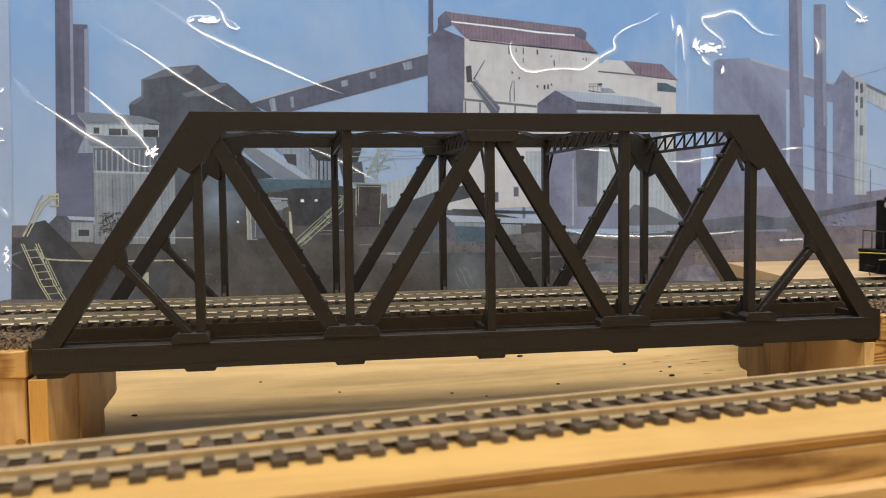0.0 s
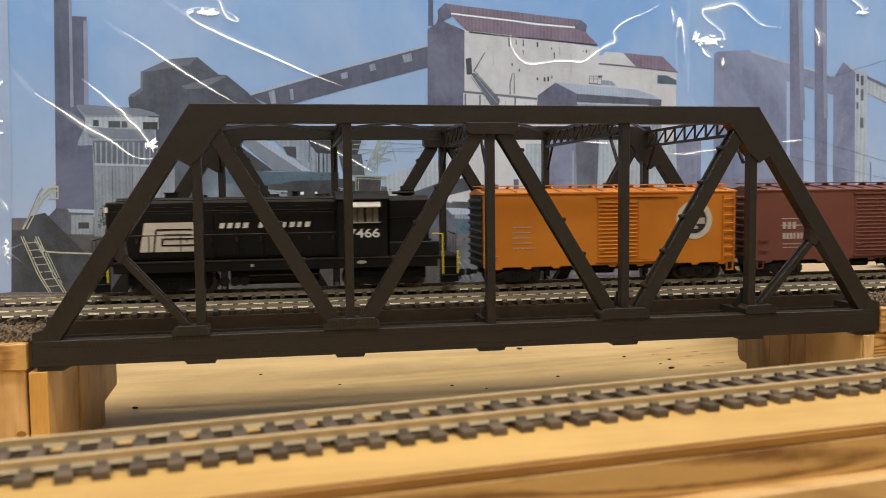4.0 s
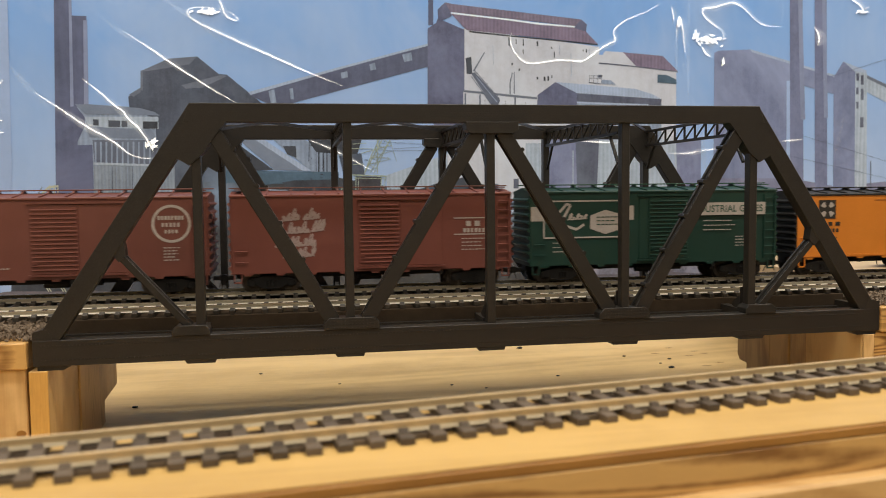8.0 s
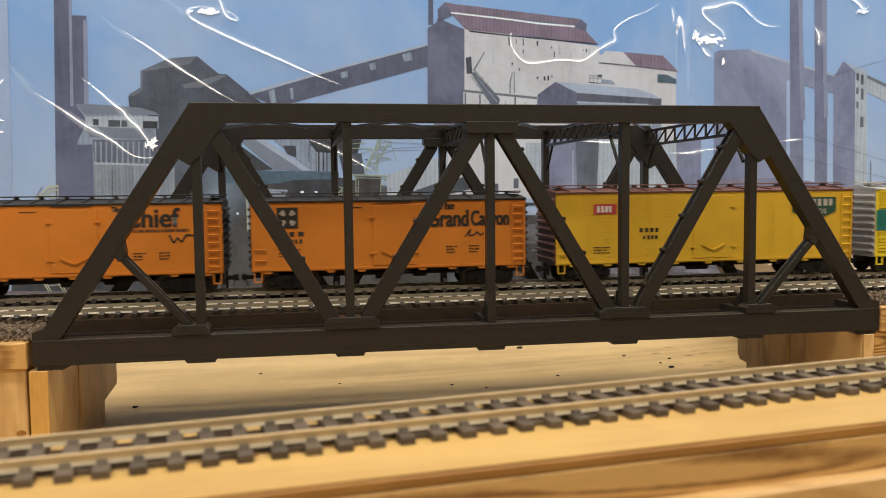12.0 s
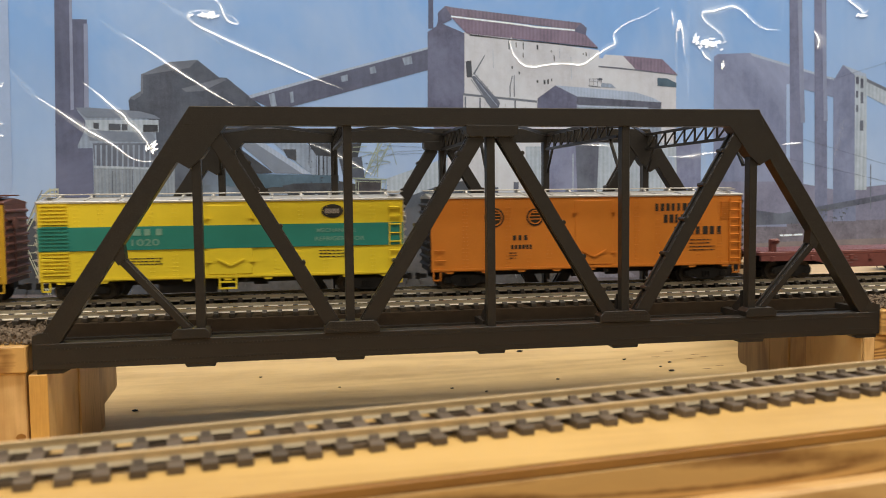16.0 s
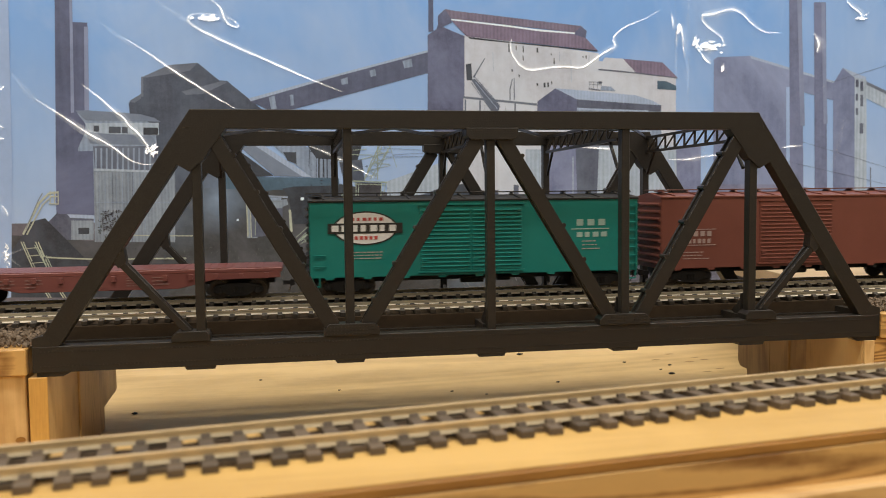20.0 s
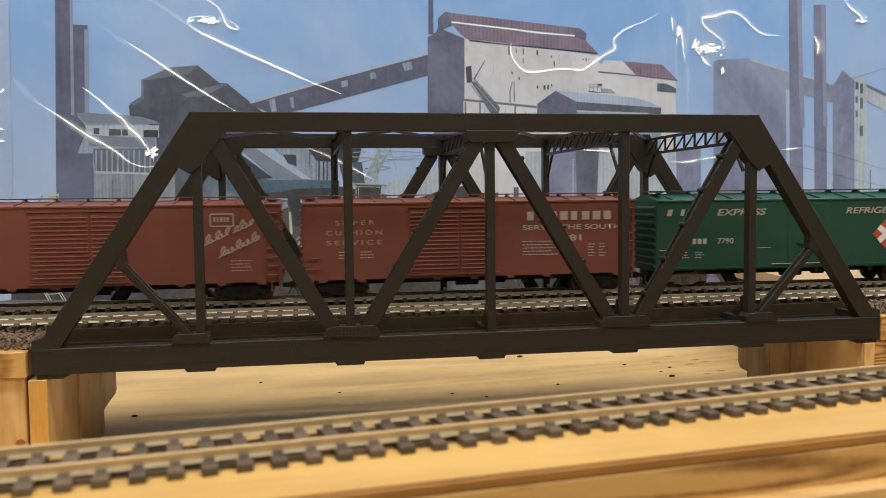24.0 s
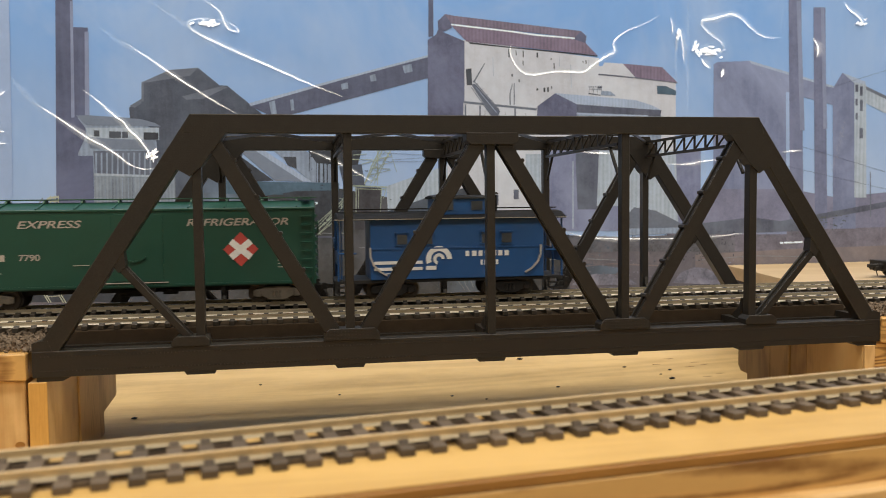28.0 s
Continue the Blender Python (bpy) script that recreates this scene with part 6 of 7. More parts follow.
sheet_shapes([
   ("printed_hut_wall", "panel", 7,[(-120.7,64.4),(-113.3,65.9),(-113.5,39.4),(-121.3,39.5)]),
   ("printed_hut_wall", "shed", 7,[(-104.5,69.6),(-95.4,69.1),(-96.4,61.5),(-104.7,62.5)]),
   ("printed_hut_corner", "stairs", 7,[(-90.2,60.1),(-88.5,60.1),(-87.6,43.6),(-89.7,43.6)]),
   ("printed_lamp", "white", 9,[(-81.2,69.4),(-78.7,69.3),(-78.8,67.2),(-81.3,67.2)]),
   ("printed_lamp", "white", 9,[(-70.7,69.2),(-68.6,69.2),(-68.7,67.5),(-70.8,67.5)]),
   ("printed_lamp", "white", 9,[(-128.3,54.0),(-126.7,53.9),(-126.7,52.3),(-128.4,52.3)]),
   ("printed_bin", "bin", 6,[(-40.0,80.0),(-20.2,79.4),(-21.2,47.5),(-41.0,47.9)]),
   ("printed_white_shed", "shed_pale", 6,[(-16.3,80.7),(30.3,96.4),(49.0,97.2),(48.8,79.7),(25.2,75.1),(-15.7,61.7)]),
   ("printed_white_shed_side", "dark", 7,[(-15.7,61.7),(25.2,75.1),(48.8,79.7),(48.7,69.2),(-14.1,54.8)]),
])
sheet_shapes([
   ("printed_yard_line", "panel", 7,[(-17.1,27.9),(-4.0,27.6),(-4.1,25.9),(-17.2,26.2)]),
   ("printed_low_wall", "shed_dark", 6,[(-70.0,43.7),(-47.1,43.2),(-47.1,41.9),(-70.0,42.4)]),
   ("printed_bright_wall", "plant_pale", 6,[(31.2,99.8),(49.1,107.6),(108.0,107.6),(107.8,61.4),(30.8,59.8)]),
   ("printed_bright_window", "shed_dark", 7,[(83.6,77.2),(87.7,77.2),(87.6,69.6),(83.5,69.7)]),
   ("printed_bright_window", "shed_dark", 7,[(67.7,73.4),(71.3,73.3),(71.2,65.4),(67.6,65.4)]),
   ("printed_bright_panel", "shed_pale", 7,[(93.3,104.9),(107.1,104.9),(107.0,73.0),(93.1,70.9)]),
   ("printed_ledge", "dark", 7,[(34.3,60.6),(106.0,57.9),(106.0,55.6),(34.3,58.0)]),
   ("printed_low_shed_roof", "roof_pale", 7,[(28.9,55.9),(106.9,51.6),(109.6,48.0),(34.2,50.5)]),
   ("printed_low_shed", "panel", 6,[(34.2,50.5),(89.4,47.4),(89.3,33.2),(35.8,34.2)]),
])
sheet_shapes([
   ("printed_low_shed", "shed_dark", 6,[(19.2,56.4),(36.1,54.4),(36.7,34.2),(18.9,33.7)]),
   ("printed_hedge", "hedge", 7,[(19.0,36.8),(61.1,38.2),(106.8,41.8),(177.5,38.2),(228.6,39.6),(270.9,34.2),(271.0,23.9),(172.8,26.9),(106.8,25.6),(18.9,26.7)]),
   ("printed_mill_block", "block", 6,[(109.9,117.3),(172.6,117.4),(172.7,43.3),(109.6,44.4)]),
   ("printed_block_shade", "shed_dark", 7,[(134.0,107.5),(153.6,107.5),(155.6,60.8),(135.8,61.0)]),
   ("printed_block_light", "shed_pale", 8,[(153.6,107.5),(170.7,107.5),(170.8,63.3),(151.8,63.5)]),
   ("printed_block_mullion", "shed_pale", 8,[(131.6,99.1),(132.5,99.1),(132.5,45.8),(131.5,45.8)]),
   ("printed_mill_annex", "shed_pale", 6,[(172.6,107.5),(240.3,107.4),(240.9,44.0),(172.7,43.3)]),
])
sheet_shapes([
   ("printed_pipe", "roof_pale", 8,[(211.1,97.0),(216.9,97.0),(217.9,90.1),(218.0,76.4),(215.1,76.5),(214.0,90.2),(211.1,92.9)]),
   ("printed_annex_shade", "block", 7,[(218.8,106.1),(240.3,107.4),(240.8,48.6),(221.1,46.6)]),
   ("printed_shed_roof", "roof_dark", 8,[(172.7,51.5),(183.2,62.2),(201.6,59.3),(225.1,47.9),(225.1,44.2),(172.7,44.2)]),
   ("printed_shed_front", "shed", 8,[(174.6,45.1),(225.1,45.2),(225.1,40.6),(174.7,39.6)]),
   ("printed_margin", "sky_pale", 9,[(-306.6,233.6),(-279.5,234.5),(-282.2,92.9),(-286.7,0.3),(-316.7,-2.8)]),
   ("printed_chute_foot", "tank", 7,[(-125.5,84.5),(-94.2,84.3),(-86.1,77.4),(-106.9,74.3),(-125.7,76.1)]),
])
sheet_shapes([
   ("printed_pump_house", "panel", 8,[(-119.4,66.0),(-91.3,68.2),(-90.5,64.0),(-94.7,62.3),(-94.7,61.5),(-117.9,60.1)]),
   ("printed_pump_house_wall", "shed_dark", 7,[(-117.9,60.1),(-94.7,61.5),(-95.2,42.0),(-117.6,39.9)]),
   ("printed_hopper", "dark", 8,[(-75.0,107.8),(-34.8,107.7),(-38.4,95.8),(-68.9,98.5)]),
   ("printed_hopper", "breaker", 8,[(-52.0,95.9),(-35.0,97.5),(-32.7,81.2),(-48.9,82.2)]),
   ("printed_wagon", "bin", 8,[(-38.7,78.7),(-21.5,78.1),(-22.7,61.4),(-38.2,62.4)]),
   ("printed_far_shed", "tank", 8,[(36.4,47.4),(61.1,46.1),(61.0,34.6),(36.7,35.1)]),
   ("printed_bank_conveyor", "shed_dark", 8,[(285.9,45.1),(409.4,64.2),(409.5,59.4),(288.0,40.4)]),
   ("printed_bank_shade", "shed_dark", 8,[(235.9,47.8),(285.8,52.6),(331.9,46.2),(332.0,40.6),(236.0,38.5)]),
])
sheet_shapes([
   ("printed_rubble_heap", "rubble", 9,[(216.5,0.1),(223.4,8.3),(235.2,12.6),(246.1,11.4),(257.1,5.5),(264.3,-3.1)]),
   ("printed_rubble_heap", "rubble", 9,[(130.1,0.7),(139.5,7.7),(156.6,10.0),(177.6,5.8),(187.3,-0.9)]),
   ("printed_tar_pool", "dark", 9,[(106.7,14.9),(144.2,17.6),(172.8,13.2),(168.0,8.8),(116.0,9.2)]),
])
sheet_shapes([
   ("printed_plant_roof", "roof_red", 5,[(35.1,203.1),(47,191.1),(152.3,182.5),(142.4,192),(133.6,194.6)]),
   ("printed_monitor_roof", "roof_red2", 6,[(24.8,206),(30.4,211.4),(37.6,210.3),(138.7,201.1),(143.3,197.4),(133.6,195.9),(35.1,204.4)]),
   ("printed_monitor_end", "plant_dark", 6,[(138.7,200.8),(143.3,197.4),(142.6,191.8),(133.6,194.3),(133.6,195.9)]),
   ("printed_monitor_side", "plant_dark", 7,[(24.8,206),(30.4,211.1),(35.1,204.4),(35.6,201.3),(27.9,197.7),(25,199.2)]),
   ("printed_monitor_window", "white", 7,[(35.1,204.2),(82.9,200),(102.7,197.8),(133.6,195.9),(133.6,194.8),(102.7,196.5),(82.9,198.8),(35.1,203.1)]),
   ("printed_plant_eave", "dark", 6,[(48.6,190.7),(82.8,187.6),(152.3,182.4),(152.3,181.6),(82.8,186.7),(49.4,189.4)]),
   ("printed_annex_light_roof", "plant_pale", 6,[(153.1,168.1),(158.2,177),(173.4,176.3),(184.1,165.7)]),
   ("printed_annex_eave", "shed_dark", 7,[(153.1,168.1),(168.6,167.1),(184.1,165.7),(219.7,162.1),(219.7,161.3),(184.1,164.8),(153.1,167.1)]),
   ("printed_annex_roof", "roof_red", 6,[(173.4,176.3),(206.7,174),(219.7,162.1),(184.1,165.7)]),
   ("printed_annex_window", "tank", 7,[(202.4,159.3),(210.3,159.1),(218.6,155.4),(218.7,151.8),(202.5,152.8)]),
   ("printed_plant_window", "dark", 7,[(79.9,186.3),(80.8,186.3),(81,179.7),(80,179.7)]),
   ("printed_plant_window", "dark", 7,[(85.8,185.1),(86.4,185.1),(86.6,181.4),(85.9,181.3)]),
   ("printed_plant_window", "dark", 7,[(91.4,184.9),(92.2,184.9),(92.3,179.9),(91.5,179.9)]),
   ("printed_plant_window", "dark", 7,[(91.3,177.3),(92,177.3),(92.1,173.5),(91.5,173.5)]),
   ("printed_plant_window", "dark", 7,[(102.5,183.5),(103.8,183.6),(103.9,179.9),(102.6,179.9)]),
   ("printed_plant_window", "dark", 7,[(116.3,175.8),(117.1,175.8),(117.3,171.1),(116.4,171.1)]),
   ("printed_plant_window", "dark", 7,[(114,179.5),(114.8,179.5),(115,178.2),(114.1,178.2)]),
   ("printed_plant_window", "dark", 7,[(139.9,177.7),(140.7,177.7),(140.9,176.6),(140,176.5)]),
   ("printed_plant_window", "dark", 7,[(142.4,178.3),(143.3,178.4),(143.4,175.6),(142.6,175.6)]),
   ("printed_plant_window", "dark", 7,[(108,156.6),(109.5,156.6),(109.7,153.2),(108.2,153.2)]),
   ("printed_plant_window", "dark", 7,[(111,156.9),(112.4,157),(112.5,153.3),(111.2,153.3)]),
   ("printed_plant_window", "dark", 7,[(114.2,157.8),(115.1,157.8),(115.2,155.7),(114.4,155.7)]),
   ("printed_plant_window", "dark", 7,[(102.4,156.2),(103.7,156.2),(103.8,154.3),(102.5,154.3)]),
   ("printed_plant_window", "dark", 7,[(82.2,166.7),(83.4,166.8),(83.5,164.9),(82.4,164.8)]),
   ("printed_plant_window", "dark", 7,[(88,162.7),(88.9,162.7),(89.1,160.7),(88.1,160.6)]),
   ("printed_downpipe", "roof_dark", 7,[(80.6,151.5),(82.7,159.5),(83.3,159.2),(81.5,151.5),(81.6,142.8),(80.7,142.8)]),
   ("printed_downpipe", "roof_dark", 7,[(84.1,159.8),(84.8,159.8),(84.9,143.3),(84,143.3)]),
   ("printed_gable_shed", "plant_dark", 7,[(102.4,126.2),(103.1,142.2),(117.6,152.4),(135.3,144),(135.2,126.3)]),
   ("printed_gable_roof", "roof_pale", 8,[(117.6,152.5),(149.7,150.3),(184.2,147.7),(198.1,143.7),(206.2,139.8),(170.3,141.9),(135.3,144)]),
   ("printed_gable_eave", "shed_dark", 8,[(135.3,144),(170.3,141.9),(206.2,139.8),(205.2,134.7),(135.3,137.6)]),
   ("printed_gable_strip", "roof_pale", 9,[(135.3,137.3),(194.7,135.7),(194.7,134.4),(135.3,136)]),
   ("printed_roof_rail_base", "shed_dark", 8,[(144.9,152.8),(154.9,151.6),(154.9,151),(144.9,152)]),
   ("printed_roof_box", "shed", 8,[(155.9,154.7),(163.4,154.3),(167.7,150.8),(154.9,151.3)]),
   ("printed_roof_box", "shed_dark", 8,[(152.8,158.4),(156.2,158.4),(156.2,156.8),(152.8,156.4)]),
   ("printed_shed_side", "stack", 5,[(-237.9,132),(-232.2,124),(-232.1,118.4),(-238.1,105.5),(-238.8,88),(-227.9,87.9),(-228.2,58.2),(-253,59.5),(-250.8,129.4)]),
   ("printed_shed_roof", "roof_grey", 6,[(-238.5,133.1),(-229.3,133.2),(-193.9,130.6),(-184.2,127.9),(-180.3,125.3),(-205.7,125.9),(-231.8,126.2)]),
   ("printed_shed_band", "shed_pale", 6,[(-232.2,124.3),(-181.6,124.5),(-181.8,115.7),(-229.8,117)]),
   ("printed_shed_window", "dark", 7,[(-226.5,122.5),(-222.8,122.3),(-222.9,118.1),(-226.6,118.1)]),
   ("printed_shed_window", "dark", 7,[(-216.1,121.8),(-208,121.6),(-208.1,117),(-216.3,117)]),
   ("printed_shed_window", "dark", 7,[(-207.2,121.6),(-203.2,121.5),(-203.3,117),(-207.4,117)]),
   ("printed_shed_window", "dark", 7,[(-192.4,121.1),(-182.2,121),(-182.4,115.9),(-192.6,115.9)]),
   ("printed_lean_roof", "roof_grey", 6,[(-232.4,118.1),(-214.9,116.3),(-186.4,114.8),(-183,108.3),(-229.2,109.6)]),
   ("printed_louvre_shade", "shed_dark", 6,[(-227.5,107.7),(-182.1,107.7),(-185.4,88.6),(-226.7,90.3)]),
   ("printed_louvre_rib", "shed", 7,[(-226.2,106.4),(-224.9,106.4),(-225.5,90),(-226.7,90.1)]),
   ("printed_louvre_rib", "shed", 7,[(-222.5,106.4),(-221.2,106.4),(-221.8,89.9),(-223,90.1)]),
   ("printed_louvre_rib", "shed", 7,[(-218.8,106.4),(-217.5,106.4),(-218.1,89.9),(-219.3,90.1)]),
   ("printed_louvre_rib", "shed", 7,[(-215,106.4),(-213.8,106.4),(-214.4,89.9),(-215.6,90.1)]),
   ("printed_louvre_rib", "shed", 7,[(-211.3,106.4),(-210.1,106.4),(-210.6,89.9),(-211.9,90.1)]),
   ("printed_louvre_rib", "shed", 7,[(-207.6,106.4),(-206.3,106.4),(-206.9,89.8),(-208.1,90)]),
   ("printed_louvre_rib", "shed", 7,[(-203.8,106.4),(-202.6,106.4),(-203.1,89.8),(-204.4,90)]),
   ("printed_louvre_rib", "shed", 7,[(-200.1,106.4),(-198.8,106.4),(-199.4,89.8),(-200.6,90)]),
   ("printed_louvre_rib", "shed", 7,[(-196.3,106.4),(-195.1,106.4),(-195.6,89.8),(-196.9,90)]),
   ("printed_louvre_rib", "shed", 7,[(-192.6,106.4),(-191.3,106.4),(-191.8,89.7),(-193.1,89.9)]),
   ("printed_louvre_rib", "shed", 7,[(-188.8,106.4),(-187.5,106.4),(-188.1,89.7),(-189.3,89.9)]),
   ("printed_louvre_sill", "shed_pale", 8,[(-227.4,91.8),(-185.3,90.1),(-185.4,88.6),(-227.5,90)]),
   ("printed_panel_seam", "shed", 7,[(-223.8,88.5),(-223.5,88.5),(-224.9,46.9),(-225.3,46.9)]),
   ("printed_panel_seam", "shed", 7,[(-219.9,88.4),(-219.6,88.4),(-221,46.8),(-221.4,46.8)]),
   ("printed_panel_seam", "shed", 7,[(-216,88.4),(-215.7,88.4),(-217.1,46.7),(-217.4,46.7)]),
   ("printed_panel_seam", "shed", 7,[(-212.1,88.4),(-211.7,88.4),(-213.2,46.7),(-213.5,46.7)]),
   ("printed_panel_seam", "shed", 7,[(-208.2,88.4),(-207.8,88.4),(-209.2,46.6),(-209.6,46.6)]),
   ("printed_panel_seam", "shed", 7,[(-204.3,88.3),(-203.9,88.3),(-205.3,46.5),(-205.6,46.5)]),
   ("printed_panel_seam", "shed", 7,[(-200.3,88.3),(-200,88.3),(-201.3,46.4),(-201.7,46.5)]),
   ("printed_panel_seam", "shed", 7,[(-196.4,88.3),(-196,88.3),(-197.4,46.4),(-197.7,46.4)]),
   ("printed_panel_seam", "shed", 7,[(-192.4,88.3),(-192.1,88.3),(-193.4,46.3),(-193.8,46.3)]),
   ("printed_roof_dark_panel", "stack", 6,[(-238.2,104.1),(-227.7,104.4),(-227.9,87.9),(-238.3,88)]),
])
sheet_shapes([
   ("printed_chimney_light", "stack_light", 3,[(-239.6,213.4),(-237.7,213.5),(-239.4,126.4),(-241.7,126.4)]),
   ("printed_chimney_light", "stack_light", 3,[(-230.5,192.3),(-227.8,192.4),(-229.2,133.3),(-232.3,133.3)]),
   ("printed_chimney_light", "stack_light", 7,[(323.6,229.5),(327.2,229.6),(332.6,124.1),(328.5,124.1)]),
   ("printed_chimney_light", "stack_light", 7,[(345.6,224.6),(348.7,224.7),(353.2,125.5),(349.6,125.5)]),
])
sheet_strokes([
    ("printed_stair_flight","gantry",9,1.0,[(-84.5,35.4),(-50.9,63.9)]),
    ("printed_stair_flight","gantry",9,0.5,[(-85.2,39.3),(-50.8,69.4)]),
    ("printed_stair_flight","gantry",9,0.5,[(-82.0,34.1),(-47.6,61.7)]),
    ("printed_gantry_mast","gantry",9,0.8,[(-33.1,82.5),(-19.4,107.3)]),
    ("printed_gantry_mast","gantry",9,0.5,[(-28.8,82.5),(-13.3,107.3)]),
    ("printed_gantry_brace","gantry",9,0.35,[(-28.7,89.3),(-12.7,93.1)]),
    ("printed_gantry_brace","gantry",9,0.35,[(-25.6,95.7),(-11.7,99.1)]),
    ("printed_gantry_brace","gantry",9,0.35,[(-22.9,101.7),(-11.7,103.4)]),
    ("printed_gantry_deck","gantry",9,0.8,[(-42.1,81.3),(-16.3,80.2)]),
    ("printed_gantry_post","gantry",9,0.5,[(-39.6,80.4),(-40.0,57.3)]),
    ("printed_gantry_post","gantry",9,0.45,[(-20.2,79.4),(-22.0,50.1)]),
    ("printed_gantry_brace","gantry",9,0.35,[(-47.4,70.2),(-43.4,57.3)]),
    ("printed_gantry_tie","gantry",9,0.35,[(-65.7,45.7),(-47.9,45.4)]),
    ("printed_stair_step","gantry",9,0.4,[(-78.4,42.5),(-73.5,39.0)]),
])
sheet_strokes([
    ("printed_stair_step","gantry",9,0.4,[(-71.6,48.4),(-66.6,44.9)]),
    ("printed_stair_step","gantry",9,0.4,[(-64.7,54.2),(-59.7,50.7)]),
    ("printed_gantry_mast","gantry",9,0.6,[(-22.8,107.7),(-23.2,82.0)]),
    ("printed_gantry_brace","gantry",9,0.35,[(-13.3,107.7),(-8.4,91.4)]),
    ("printed_gantry_deck","gantry",9,0.5,[(-52.5,72.0),(-42.3,69.3)]),
    ("printed_gantry_post","gantry",9,0.45,[(-49.9,72.0),(-50.9,63.4)]),
    ("printed_pump_post","gantry",9,0.5,[(-89.8,60.6),(-89.3,41.9)]),
    ("printed_pump_post","gantry",9,0.45,[(-120.3,62.7),(-120.0,41.6)]),
    ("printed_pump_post","gantry",9,0.45,[(-114.6,61.7),(-115.1,41.5)]),
    ("printed_rack_wire","dark",9,0.4,[(-68.7,107.8),(-69.2,84.1)]),
    ("printed_rack_wire","dark",9,0.4,[(-63.6,107.7),(-63.3,84.0)]),
    ("printed_rack_wire","dark",9,0.4,[(-73.7,107.8),(-74.5,91.7)]),
    ("printed_yard_beam","stairs",9,0.5,[(-176.7,42.3),(-159.9,42.0)]),
    ("printed_yard_beam","stairs",9,0.5,[(-175.6,25.2),(-165.2,25.0)]),
])
sheet_strokes([
    ("printed_yard_beam","panel",9,0.5,[(-21.5,27.2),(-3.2,26.8)]),
    ("printed_yard_beam","panel",9,0.4,[(7.4,27.4),(16.2,27.2)]),
    ("printed_steam","pale_tint",9,0.6,[(39.2,14.8),(42.8,9.4),(44.5,3.1),(48.1,-2.3)]),
    ("printed_steam","pale_tint",9,0.5,[(36.5,12.2),(39.1,5.9),(43.6,-0.4)]),
    ("printed_steam","pale_tint",9,0.5,[(42.8,15.6),(47.3,10.1),(50.8,1.2)]),
    ("printed_steam","pale_tint",9,0.4,[(79.1,15.5),(82.7,9.2),(85.4,2.0)]),
])
sheet_strokes([
    ("printed_path","pale_tint",9,0.7,[(97.5,20.5),(130.1,22.4),(168.0,19.7)]),
    ("printed_path","pale_tint",9,0.5,[(236.1,18.1),(286.2,20.7),(353.2,18.3)]),
    ("printed_path","dirt",9,0.9,[(125.4,14.4),(163.2,17.1),(211.6,14.1)]),
    ("printed_yard_post","pale_tint",9,0.4,[(-152.5,19.2),(-152.8,6.6)]),
    ("printed_yard_post","pale_tint",9,0.35,[(-152.6,15.4),(-146.9,14.4)]),
])
sheet_strokes([
    ("printed_stair_rail","shed_dark",9,0.5,[(52.2,161.4),(72.7,139.0)]),
    ("printed_stair_rail","roof_pale",9,0.4,[(54.0,156.2),(70.8,136.4)]),
    ("printed_stair_rail","shed_dark",9,0.5,[(50.4,156.2),(67.2,132.9)]),
    ("printed_fence_post","shed_dark",9,0.25,[(61.0,138.9),(60.9,132.0)]),
    ("printed_fence_post","shed_dark",9,0.25,[(66.3,138.6),(66.3,131.2)]),
    ("printed_fence_post","shed_dark",9,0.25,[(71.7,138.2),(71.7,131.2)]),
    ("printed_fence_post","shed_dark",9,0.25,[(77.2,137.8),(77.1,131.2)]),
    ("printed_fence_post","shed_dark",9,0.25,[(93.5,136.5),(93.5,130.4)]),
    ("printed_ladder","roof_dark",9,0.3,[(54.0,157.9),(55.8,159.2)]),
    ("printed_ladder","roof_dark",9,0.3,[(57.5,153.6),(59.8,155.4)]),
    ("printed_ladder","roof_dark",9,0.3,[(61.1,149.4),(63.8,151.1)]),
    ("printed_ladder","roof_dark",9,0.3,[(64.6,145.1),(67.3,146.8)]),
    ("printed_ladder","roof_dark",9,0.3,[(68.2,140.7),(70.9,142.5)]),
    ("printed_drip_stain","shed_pale",9,0.5,[(67.6,179.7),(67.9,165.0)]),
])
sheet_strokes([
    ("printed_drip_stain","shed_pale",9,0.6,[(130.3,174.7),(130.8,157.1)]),
    ("printed_drip_stain","shed",9,0.3,[(121.1,180.6),(121.1,173.6)]),
    ("printed_drip_stain","shed",9,0.3,[(145.2,178.4),(145.2,172.2)]),
        ("printed_wall_seam","shed_dark",9,0.3,[(-214.6,88.4),(-216.2,39.3)]),
    ("printed_wall_seam","shed_dark",9,0.3,[(-200.9,89.1),(-202.5,39.1)]),
    ("printed_wall_seam","shed",9,0.5,[(-227.7,67.4),(-176.0,66.7)]),
    ("printed_mast_wire","shed_dark",9,0.22,[(355.7,159.7),(406.7,174.4)]),
    ("printed_wire","shed_dark",9,0.22,[(-11.7,100.8),(30.4,103.3)]),
    ("printed_wire","shed_dark",9,0.22,[(285.1,101.3),(409.2,74.8)]),
    ("printed_wire","shed_dark",9,0.22,[(330.8,110.6),(408.8,89.1)]),
])
